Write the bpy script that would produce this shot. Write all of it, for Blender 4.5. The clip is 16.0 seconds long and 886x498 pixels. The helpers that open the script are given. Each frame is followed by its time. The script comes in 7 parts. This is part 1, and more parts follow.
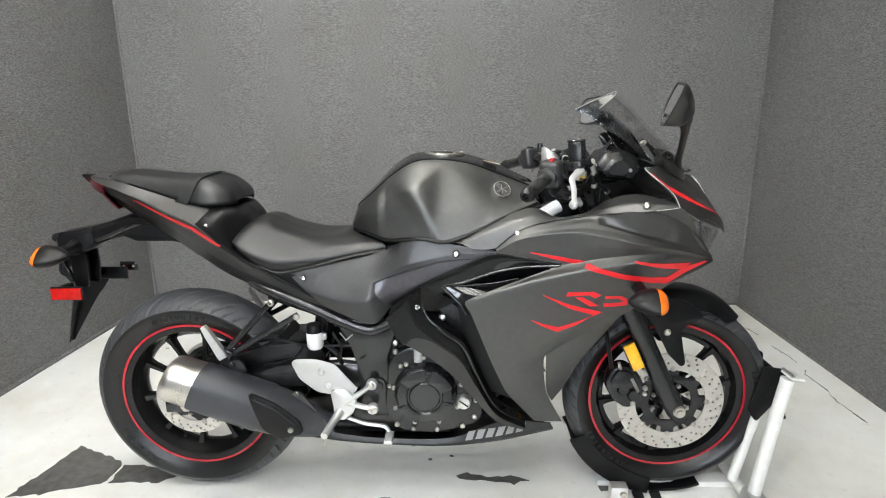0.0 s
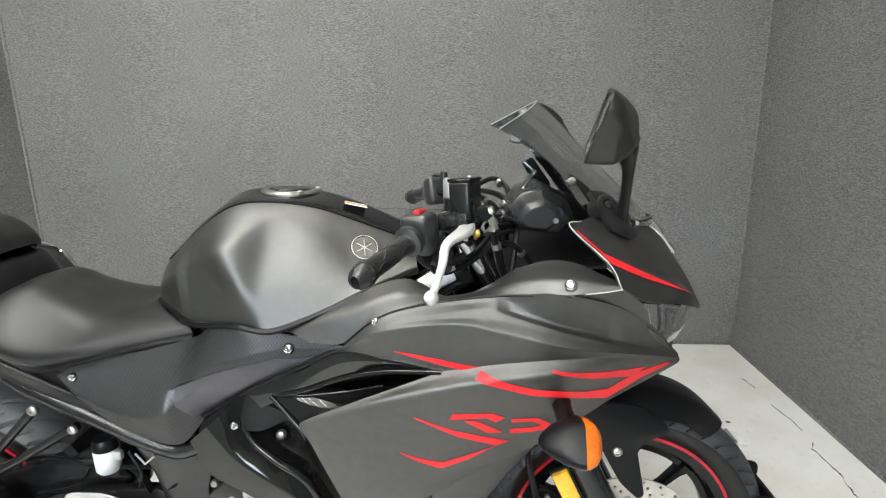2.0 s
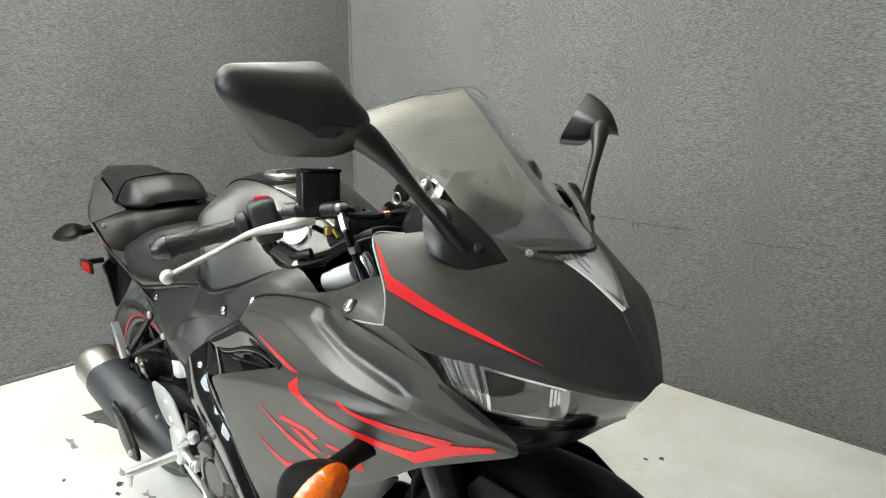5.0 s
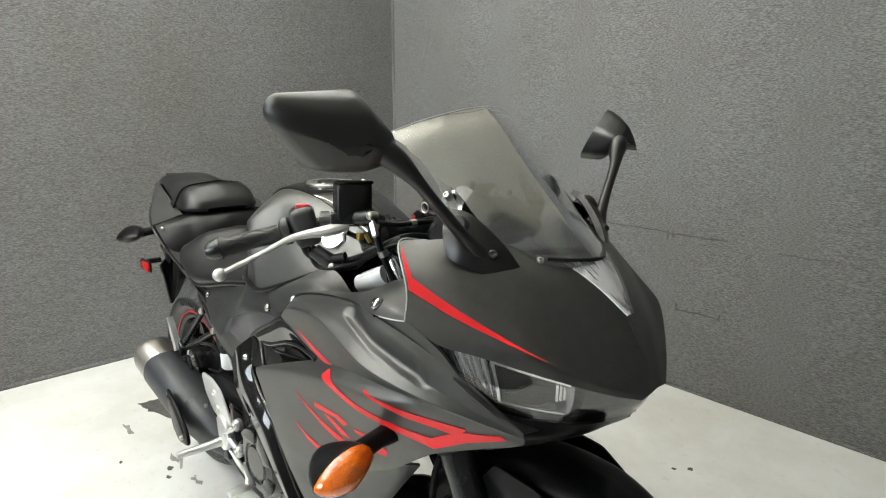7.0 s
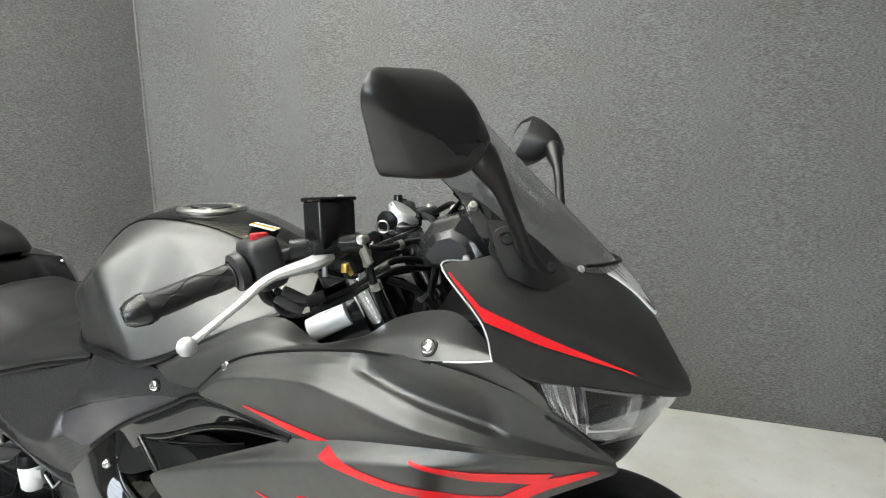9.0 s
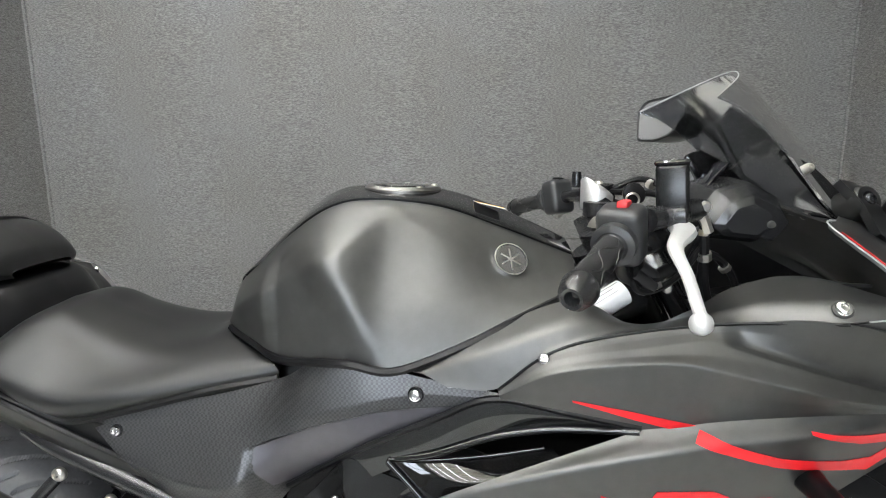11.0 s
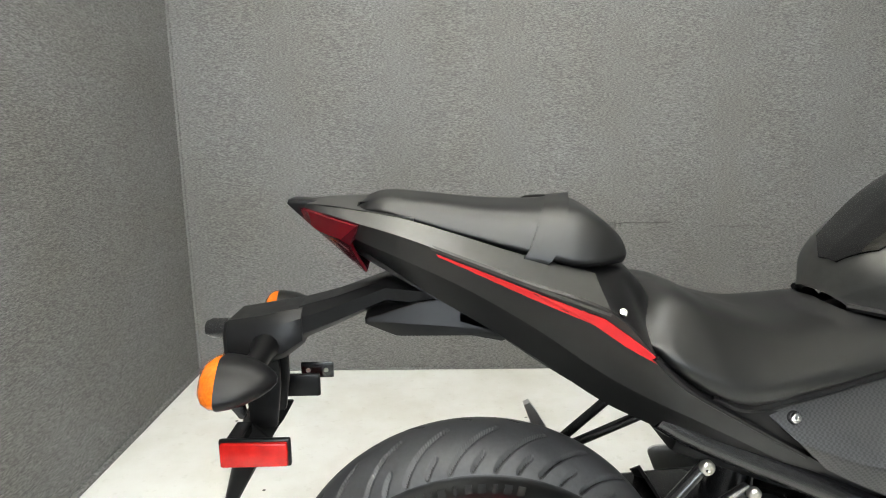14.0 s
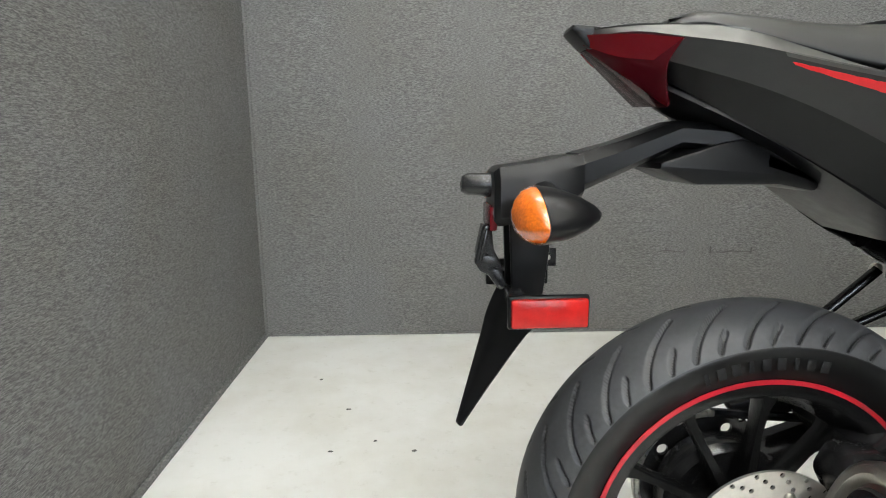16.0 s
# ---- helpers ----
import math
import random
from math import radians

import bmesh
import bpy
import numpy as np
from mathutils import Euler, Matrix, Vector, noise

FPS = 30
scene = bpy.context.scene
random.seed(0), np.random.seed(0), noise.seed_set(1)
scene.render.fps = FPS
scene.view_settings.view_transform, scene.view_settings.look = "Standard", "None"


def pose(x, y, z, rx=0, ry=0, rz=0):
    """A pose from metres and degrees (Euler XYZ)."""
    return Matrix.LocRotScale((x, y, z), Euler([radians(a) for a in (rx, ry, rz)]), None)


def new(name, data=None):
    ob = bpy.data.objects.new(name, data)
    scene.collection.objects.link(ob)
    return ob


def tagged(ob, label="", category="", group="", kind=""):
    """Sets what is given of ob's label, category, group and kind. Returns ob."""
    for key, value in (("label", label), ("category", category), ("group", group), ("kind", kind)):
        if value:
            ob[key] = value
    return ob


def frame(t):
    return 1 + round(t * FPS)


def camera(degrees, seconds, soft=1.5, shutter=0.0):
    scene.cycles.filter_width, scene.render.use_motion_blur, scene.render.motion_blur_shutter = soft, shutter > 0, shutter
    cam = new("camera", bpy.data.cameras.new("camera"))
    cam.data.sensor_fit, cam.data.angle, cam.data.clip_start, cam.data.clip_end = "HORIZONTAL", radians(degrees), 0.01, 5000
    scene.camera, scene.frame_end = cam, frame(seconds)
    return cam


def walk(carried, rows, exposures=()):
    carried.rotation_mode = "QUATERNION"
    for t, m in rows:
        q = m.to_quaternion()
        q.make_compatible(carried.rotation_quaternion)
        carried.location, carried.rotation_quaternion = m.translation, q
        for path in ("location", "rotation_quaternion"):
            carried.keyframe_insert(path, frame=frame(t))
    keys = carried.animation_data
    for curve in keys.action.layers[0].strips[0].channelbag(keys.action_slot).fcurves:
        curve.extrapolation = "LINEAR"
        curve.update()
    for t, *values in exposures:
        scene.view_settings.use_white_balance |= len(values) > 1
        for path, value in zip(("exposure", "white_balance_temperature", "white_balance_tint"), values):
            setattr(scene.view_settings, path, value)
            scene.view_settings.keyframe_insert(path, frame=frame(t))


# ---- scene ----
cam = camera(77.3, 16.0, 1.1)
METRES, EYE, TILT, LEAN, TURN = 3.973, 1.1217, -13.895, 0.77, 2.187
EYE_X, EYE_Y = 0.799, -1.518
ROWS = [
    (0.0, 0.0, 0.0, 0.0, 0.0, 0.0, -0.0),
    (0.5, 0.0222, 0.0244, 0.0127, -0.08, -0.13, 0.04),
    (1.0, 0.0384, 0.0516, 0.0227, 0.1, -0.13, -0.05),
    (1.5, 0.0532, 0.0888, 0.0351, 0.15, -0.22, -0.12),
    (2.0, 0.0721, 0.1193, 0.0384, 0.1, -0.11, -0.11),
    (2.5, 0.1056, 0.1416, 0.0425, 0.22, 0.24, -0.03),
    (3.0, 0.1346, 0.1616, 0.0422, 3.4, 0.33, -0.8),
    (3.5, 0.1581, 0.1948, 0.0437, 13.15, -0.31, -3.29),
    (4.0, 0.188, 0.2059, 0.0497, 23.98, -1.3, -6.18),
    (6.5, 0.2687, 0.2042, 0.0578, 44.62, -3.82, -10.71),
    (7.0, 0.255, 0.1963, 0.0568, 42.73, -3.12, -10.4),
    (7.5, 0.2387, 0.1881, 0.0545, 37.52, -1.45, -9.41),
    (8.0, 0.218, 0.1791, 0.0508, 29.5, 0.49, -7.63),
    (10.5, 0.0534, 0.1819, 0.0339, 2.84, 3.35, -0.96),
    (11.0, 0.0179, 0.1778, 0.0308, 0.57, 3.48, -0.48),
    (11.5, -0.0204, 0.1828, 0.0309, -1.02, 3.38, -0.04),
    (12.0, -0.0589, 0.1844, 0.0294, -1.74, 3.33, 0.12),
    (12.5, -0.0978, 0.1826, 0.029, -1.91, 3.3, 0.18),
    (13.0, -0.131, 0.1806, 0.0283, -2.4, 3.26, 0.27),
    (13.5, -0.1681, 0.1884, 0.024, -3.27, 3.2, 0.53),
    (14.0, -0.2121, 0.1974, 0.0249, -3.98, 3.11, 0.6),
    (14.5, -0.2459, 0.2049, 0.0226, -4.07, 3.14, 0.67),
    (15.0, -0.2822, 0.2119, 0.0196, -4.17, 3.23, 0.67),
    (15.5, -0.2995, 0.2226, 0.0022, -4.39, 3.29, 0.78),
    (16.0, -0.3026, 0.2321, -0.0218, -4.53, 3.33, 0.95),
]
walk(cam, [(t, pose(EYE_X, EYE_Y, EYE, TILT, LEAN, TURN) @ pose(METRES * x, METRES * y, METRES * z, 90 + pitch, roll, yaw)) for t, x, y, z, yaw, pitch, roll in ROWS],
     [(0.0, 0.11, 6300, 14), (1.5, 0.23, 6300, 14), (4.0, 0.40, 6300, 9), (6.5, -0.01, 6440, 10), (7.0, 0.03, 6440, 10), (8.0, 0.28, 6380, 10), (11.0, 0.25, 6250, 14), (12.5, 0.23, 6480, 14), (13.5, 0.29, 6500, 12), (14.5, 0.25, 6480, 11), (15.0, 0.07, 6430, 12), (16.0, -0.03, 6360, 12)])

# ---- world and exposure ----
world = bpy.data.worlds.new("world")
scene.world = world
world.use_nodes = True
world.node_tree.nodes["Background"].inputs[0].default_value = (0.9, 0.95, 1.0, 1)
world.node_tree.nodes["Background"].inputs[1].default_value = 0.02
scene.view_settings.exposure = 0.0


# ---- materials ----
def mat(name, colour, rough=0.5, metal=0.0, **more):
    m = bpy.data.materials.new(name)
    m.use_nodes = True
    b = m.node_tree.nodes["Principled BSDF"]
    b.inputs["Base Color"].default_value = (*colour, 1)
    b.inputs["Roughness"].default_value = rough
    b.inputs["Metallic"].default_value = metal
    for key, value in more.items():
        b.inputs[key.replace("_", " ")].default_value = value
    return m


def node(m, kind, **inputs):
    n = m.node_tree.nodes.new(kind)
    for key, value in inputs.items():
        n.inputs[key.replace("_", " ")].default_value = value
    return n


def link(m, a, out, b, to):
    m.node_tree.links.new(a.outputs[out], b.inputs[to])


def grain(m, scale, amount, bump=0.0, rough=0.0, detail=4.0, stretch=(1, 1, 1), distance=0.001):
    """Noise over a material's colour, gloss and relief, in object space (metres)."""
    b = m.node_tree.nodes["Principled BSDF"]
    base = tuple(b.inputs["Base Color"].default_value)
    where = node(m, "ShaderNodeTexCoord")
    place = node(m, "ShaderNodeMapping", Scale=stretch)
    link(m, where, "Object", place, "Vector")
    fine = node(m, "ShaderNodeTexNoise", Scale=scale, Detail=detail)
    broad = node(m, "ShaderNodeTexNoise", Scale=scale / 14, Detail=3.0)
    link(m, place, "Vector", fine, "Vector")
    link(m, where, "Object", broad, "Vector")
    both = m.node_tree.nodes.new("ShaderNodeMath")
    both.operation = "MULTIPLY_ADD"
    both.inputs[1].default_value = 0.5
    link(m, fine, "Fac", both, 0)
    half = m.node_tree.nodes.new("ShaderNodeMath")
    half.operation = "MULTIPLY"
    half.inputs[1].default_value = 0.5
    link(m, broad, "Fac", half, 0)
    link(m, half, 0, both, 2)
    if not b.inputs["Base Color"].is_linked:
        mix = m.node_tree.nodes.new("ShaderNodeValToRGB")
        mix.color_ramp.elements[0].position, mix.color_ramp.elements[1].position = 0.32, 0.68
        mix.color_ramp.elements[0].color = (*[max(0, c * (1 - amount)) for c in base[:3]], 1)
        mix.color_ramp.elements[1].color = (*[min(1, c * (1 + amount)) for c in base[:3]], 1)
        link(m, both, 0, mix, 0)
        link(m, mix, 0, b, "Base Color")
    if rough:
        r = node(m, "ShaderNodeMapRange")
        r.inputs["To Min"].default_value = b.inputs["Roughness"].default_value - rough
        r.inputs["To Max"].default_value = b.inputs["Roughness"].default_value + rough
        r.inputs["From Min"].default_value, r.inputs["From Max"].default_value = 0.3, 0.7
        link(m, both, 0, r, 0)
        link(m, r, 0, b, "Roughness")
    if bump:
        k = node(m, "ShaderNodeBump", Strength=bump, Distance=distance)
        link(m, fine, "Fac", k, "Height")
        link(m, k, 0, b, "Normal")
    return m


MATTE = grain(mat("matte_charcoal_paint", (0.094, 0.094, 0.091), 0.46, 0.92), 900, 0.10, 0.02, 0.03)
GLOSS = grain(mat("gloss_black_paint", (0.005, 0.005, 0.005), 0.05, 0.0, Specular_IOR_Level=0.5), 60, 0.2, 0.0, 0.015)
SATIN = grain(mat("black_moulded_plastic", (0.0045, 0.0045, 0.0048), 0.34, Specular_IOR_Level=0.20), 700, 0.15, 0.10, 0.05, distance=0.0003)
FRAME = grain(mat("satin_black_steel", (0.013, 0.013, 0.0135), 0.24, 0.1, Specular_IOR_Level=0.55), 300, 0.10, 0.0, 0.015, distance=0.0004)
CASTING = grain(mat("black_engine_casting", (0.015, 0.015, 0.0155), 0.26, 0.2, Specular_IOR_Level=0.55), 500, 0.12, 0.0, 0.02, distance=0.0004)
MIRRORBLACK = grain(mat("matte_black_mirror_plastic", (0.006, 0.006, 0.0058), 0.38, Specular_IOR_Level=0.55), 900, 0.12, 0.05, 0.03, distance=0.0003)
VINYL = grain(mat("black_seat_vinyl", (0.0055, 0.0055, 0.0055), 0.40, Specular_IOR_Level=0.44), 1400, 0.15, 0.0, 0.01, distance=0.0003)
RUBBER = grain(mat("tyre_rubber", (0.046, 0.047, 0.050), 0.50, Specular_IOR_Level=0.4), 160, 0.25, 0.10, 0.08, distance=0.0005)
# dark sidewall rubber, also painted into the tread grooves as their shade
SIDEWALL_AND_GROOVE_SHADE = grain(mat("tyre_sidewall_and_groove_shade", (0.006, 0.006, 0.006), 0.34, Specular_IOR_Level=0.35), 160, 0.25, 0.10, 0.08, distance=0.0005)
GRIP = grain(mat("grip_rubber", (0.012, 0.012, 0.012), 0.42), 500, 0.2, 0.1, 0.05, distance=0.0004)
RED = grain(mat("red_decal", (0.62, 0.013, 0.018), 0.40, Specular_IOR_Level=0.3), 300, 0.06, 0.0, 0.04)
RIMRED = mat("red_rim_tape", (0.38, 0.009, 0.020), 0.3)
GREY_PRINT = mat("grey_print", (0.22, 0.22, 0.22), 0.45)
CHROME = grain(mat("chrome", (0.82, 0.82, 0.82), 0.14, 1.0), 80, 0.05, 0.0, 0.04)
STEEL = grain(mat("brushed_steel", (0.52, 0.50, 0.46), 0.32, 1.0), 200, 0.12, 0.08, 0.08, stretch=(1, 6, 1), distance=0.0003)
ALU = grain(mat("cast_aluminium", (0.62, 0.62, 0.61), 0.42, 0.85), 300, 0.10, 0.12, 0.06, distance=0.0004)
CONTACT = mat("yellow_brass", (0.62, 0.42, 0.10), 0.35, 0.8)
SILVER = grain(mat("silver_paint", (0.46, 0.46, 0.45), 0.38, 0.35), 400, 0.06, 0.05, 0.05, distance=0.0003)
DISC = grain(mat("brake_disc_steel", (0.55, 0.53, 0.50), 0.34, 0.9), 150, 0.10, 0.05, 0.06, stretch=(1, 1, 1), distance=0.0003)
HEATED = grain(mat("dark_heat_paint", (0.026, 0.028, 0.032), 0.46, 0.1), 600, 0.15, 0.12, 0.05, distance=0.0004)
AMBER_REFLECTOR = grain(mat("amber_reflector", (0.85, 0.42, 0.01), 0.22, 0.0, Coat_Weight=0.6), 900, 0.35, 0.3)
REDLENS = mat("red_lens", (0.095, 0.003, 0.006), 0.12, 0.0, Specular_IOR_Level=0.35)
WHEEL = grain(mat("black_wheel_enamel", (0.006, 0.006, 0.006), 0.26, Specular_IOR_Level=0.32), 200, 0.15)
MAROON = mat("maroon_lens", (0.055, 0.003, 0.006), 0.16, 0.0, Specular_IOR_Level=0.25)
# darker copy of the matte body paint for panels lying in shade
MATTE_SHADED = grain(mat("matte_charcoal_paint_shaded", (0.027, 0.027, 0.027), 0.38, 0.6), 900, 0.10, 0.02, 0.03)
REDREF = grain(mat("red_reflector", (0.40, 0.008, 0.006), 0.20, 0.0, Specular_IOR_Level=0.4), 1100, 0.3, 0.2)
WHITE_PLASTIC = grain(mat("white_plastic", (0.72, 0.72, 0.70), 0.45), 300, 0.05, 0.05, distance=0.0003)
LABEL = mat("white_label", (0.75, 0.75, 0.74), 0.5)
GREYPLASTIC = grain(mat("dark_grey_switch_plastic", (0.020, 0.0205, 0.021), 0.42), 600, 0.12, 0.15, 0.05, distance=0.0003)
REDPLASTIC = mat("red_switch", (0.42, 0.02, 0.024), 0.45)
DIAL = mat("dark_instrument_glass", (0.006, 0.006, 0.008), 0.08)
MIRROR = mat("mirror_glass", (0.9, 0.9, 0.9), 0.02, 1.0)
INSERT = grain(mat("dark_violet_grey_plastic", (0.092, 0.088, 0.098), 0.36, 0.75), 900, 0.10, 0.03, 0.03)
CAPMETAL = grain(mat("brushed_cap_metal", (0.20, 0.196, 0.185), 0.42, 1.0), 200, 0.12)
BADGE = grain(mat("satin_badge_metal", (0.22, 0.22, 0.225), 0.25, 0.9), 300, 0.1)
WHITE_STEEL = grain(mat("white_painted_steel", (0.72, 0.72, 0.69), 0.42), 40, 0.10, 0.08, 0.08, distance=0.0005)


def glass(name, tint, rough=0.0, weight=0.5, power=4.0):
    """Thin tinted plastic: partly see-through, with a reflecting skin."""
    m = bpy.data.materials.new(name)
    m.use_nodes = True
    tree = m.node_tree
    tree.nodes.remove(tree.nodes["Principled BSDF"])
    clear = node(m, "ShaderNodeBsdfTransparent", Color=(*tint, 1))
    shine = node(m, "ShaderNodeBsdfGlossy", Color=(1, 1, 1, 1), Roughness=0.04 + rough)
    edge = node(m, "ShaderNodeLayerWeight", Blend=0.5)
    curve = m.node_tree.nodes.new("ShaderNodeMath")
    curve.operation, curve.inputs[1].default_value = "POWER", power
    link(m, edge, "Facing", curve, 0)
    fres = m.node_tree.nodes.new("ShaderNodeMath")
    fres.operation, fres.inputs[1].default_value, fres.inputs[2].default_value = "MULTIPLY_ADD", 0.9, 0.075 * weight
    link(m, curve, 0, fres, 0)
    mix = node(m, "ShaderNodeMixShader")
    link(m, fres, 0, mix, 0)
    link(m, clear, 0, mix, 1)
    link(m, shine, 0, mix, 2)
    link(m, mix, 0, tree.nodes["Material Output"], "Surface")
    return m


SMOKE = glass("smoked_screen", (0.66, 0.67, 0.69), 0.08, 2.6, 1.4)
CLEAR = glass("clear_lens", (0.95, 0.95, 0.96), 0.0, 0.8)

# carbon-look side panel: fine raised checks
CARBON = mat("carbon_texture_plastic", (0.050, 0.050, 0.051), 0.36, 0.80)
_w = node(CARBON, "ShaderNodeTexCoord")
_v = node(CARBON, "ShaderNodeTexChecker", Scale=330.0)
link(CARBON, _w, "Object", _v, "Vector")
_b = node(CARBON, "ShaderNodeBump", Strength=0.32, Distance=0.0006)
_v.inputs["Color1"].default_value, _v.inputs["Color2"].default_value = (0.048, 0.048, 0.049, 1), (0.070, 0.070, 0.071, 1)
link(CARBON, _v, "Color", CARBON.node_tree.nodes["Principled BSDF"], "Base Color")
link(CARBON, _v, "Fac", _b, "Height")
link(CARBON, _b, 0, CARBON.node_tree.nodes["Principled BSDF"], "Normal")


def carpet(name, base):
    """Grey ribbed wall carpet with pale and dark flecks that run sideways."""
    m = mat(name, base, 0.95, 0.0, Specular_IOR_Level=0.1)
    b = m.node_tree.nodes["Principled BSDF"]
    where = node(m, "ShaderNodeTexCoord")
    place = node(m, "ShaderNodeMapping", Scale=(0.16, 0.16, 1.0))
    link(m, where, "Object", place, "Vector")
    fleck = node(m, "ShaderNodeTexNoise", Scale=540.0, Detail=2.5, Roughness=0.7)
    link(m, place, "Vector", fleck, "Vector")
    patchy = node(m, "ShaderNodeTexNoise", Scale=2.2, Detail=5.0, Roughness=0.6)
    link(m, where, "Object", patchy, "Vector")
    ramp = m.node_tree.nodes.new("ShaderNodeValToRGB")
    e = ramp.color_ramp.elements
    e[0].position, e[1].position = 0.36, 0.66
    e[0].color = (*[c * 0.58 for c in base], 1)
    e[1].color = (*[min(1, c * 1.58) for c in base], 1)
    e.new(0.5).color = (*base, 1)
    link(m, fleck, "Fac", ramp, 0)
    stain = m.node_tree.nodes.new("ShaderNodeValToRGB")
    s = stain.color_ramp.elements
    s[0].position, s[1].position = 0.30, 0.62
    s[0].color, s[1].color = (0.92, 0.905, 0.875, 1), (1.02, 1.02, 1.03, 1)
    link(m, patchy, "Fac", stain, 0)
    mix = m.node_tree.nodes.new("ShaderNodeMix")
    mix.data_type, mix.blend_type = "RGBA", "MULTIPLY"
    mix.inputs[0].default_value = 1.0
    m.node_tree.links.new(ramp.outputs[0], mix.inputs[6])
    m.node_tree.links.new(stain.outputs[0], mix.inputs[7])
    m.node_tree.links.new(mix.outputs[2], b.inputs["Base Color"])
    k = node(m, "ShaderNodeBump", Strength=0.2, Distance=0.001)
    link(m, fleck, "Fac", k, "Height")
    link(m, k, 0, b, "Normal")
    return m


CARPET = carpet("grey_wall_carpet", (0.138, 0.137, 0.134))
FLOOR = mat("white_painted_floor", (0.66, 0.655, 0.62), 0.42)
_b = FLOOR.node_tree.nodes["Principled BSDF"]
_w = node(FLOOR, "ShaderNodeTexCoord")
_n1 = node(FLOOR, "ShaderNodeTexNoise", Scale=2.4, Detail=6.0, Roughness=0.62)
_n2 = node(FLOOR, "ShaderNodeTexNoise", Scale=26.0, Detail=5.0, Roughness=0.7)
for _n in (_n1, _n2):
    link(FLOOR, _w, "Object", _n, "Vector")
_r1 = FLOOR.node_tree.nodes.new("ShaderNodeValToRGB")
_r1.color_ramp.elements[0].position, _r1.color_ramp.elements[1].position = 0.33, 0.60
_r1.color_ramp.elements[0].color, _r1.color_ramp.elements[1].color = (0.70, 0.685, 0.63, 1), (0.82, 0.82, 0.795, 1)
link(FLOOR, _n1, "Fac", _r1, 0)
_r2 = FLOOR.node_tree.nodes.new("ShaderNodeValToRGB")
_r2.color_ramp.elements[0].position, _r2.color_ramp.elements[1].position = 0.24, 0.42
_r2.color_ramp.elements[0].color, _r2.color_ramp.elements[1].color = (0.82, 0.81, 0.78, 1), (1, 1, 1, 1)
link(FLOOR, _n2, "Fac", _r2, 0)
_m = FLOOR.node_tree.nodes.new("ShaderNodeMix")
_m.data_type, _m.blend_type = "RGBA", "MULTIPLY"
_m.inputs[0].default_value = 1.0
FLOOR.node_tree.links.new(_r1.outputs[0], _m.inputs[6])
FLOOR.node_tree.links.new(_r2.outputs[0], _m.inputs[7])
FLOOR.node_tree.links.new(_m.outputs[2], _b.inputs["Base Color"])
_k = node(FLOOR, "ShaderNodeBump", Strength=0.12, Distance=0.002)
link(FLOOR, _n2, "Fac", _k, "Height")
link(FLOOR, _k, 0, _b, "Normal")
CONCRETE = grain(mat("bare_dark_concrete", (0.085, 0.083, 0.078), 0.8), 40, 0.45, 0.3, distance=0.002)
SCUFF = grain(mat("grey_floor_scuff", (0.30, 0.29, 0.27), 0.6), 90, 0.4)
BARE = grain(mat("grey_unseen_floor", (0.19, 0.19, 0.186), 0.6), 30, 0.25, 0.1)
REFLECTOR = grain(mat("silvered_reflector", (0.86, 0.86, 0.86), 0.16, 0.85), 60, 0.08)
SILVERED = grain(mat("white_silvered_plastic", (0.92, 0.92, 0.91), 0.35, 0.0), 60, 0.06)
BOWL = mat("dark_mirrored_bowl", (0.26, 0.265, 0.27), 0.10, 1.0)
# near-black colour for the shaded hollow of the intake
INTAKE_SHADE = grain(mat("black_intake_shade", (0.004, 0.004, 0.004), 0.9, 0.0, Specular_IOR_Level=0.1), 300, 0.2)
# dark colour that keeps the unseen front wall dim in gloss panels
DARKWALL = grain(mat("dimmed_front_wall_paint", (0.34, 0.33, 0.30), 0.8), 12, 0.05, 0.05)
TILE = grain(mat("cream_painted_deck", (0.90, 0.865, 0.72), 0.6), 12, 0.05, 0.05)


def glow(name, colour, strength):
    m = bpy.data.materials.new(name)
    m.use_nodes = True
    b = m.node_tree.nodes["Principled BSDF"]
    b.inputs["Base Color"].default_value = (0.8, 0.8, 0.8, 1)
    b.inputs["Emission Color"].default_value = (*colour, 1)
    b.inputs["Emission Strength"].default_value = strength
    return m


LAMP = glow("lit_tube", (0.97, 0.985, 0.97), 88.0)
DAYLIGHT = glow("bright_daylight", (0.84, 0.935, 1.0), 15.0)


# ---- shape helpers ----
def finish(bm, material, name, angle=38):
    bmesh.ops.recalc_face_normals(bm, faces=bm.faces[:])
    return raw(bm, material, name, angle)


def raw(bm, material, name, angle=38):
    limit = radians(angle)
    for f in bm.faces:
        f.smooth = True
    for e in bm.edges:
        e.smooth = e.is_boundary or e.calc_face_angle(0.0) < limit
    me = bpy.data.meshes.new(name)
    bm.to_mesh(me)
    bm.free()
    me.materials.append(material)
    return me


def part(name, bm, material, parent=None, label="", angle=38, keep=False):
    me = bm if isinstance(bm, bpy.types.Mesh) else (raw if keep else finish)(bm, material, name, angle)
    if isinstance(bm, bpy.types.Mesh) and material:
        me.materials.clear()
        me.materials.append(material)
    ob = new(name, me)
    if parent is not None:
        ob.parent = parent
        ob.matrix_parent_inverse = parent.matrix_basis.inverted()
    if label:
        ob["label"] = label
    return ob


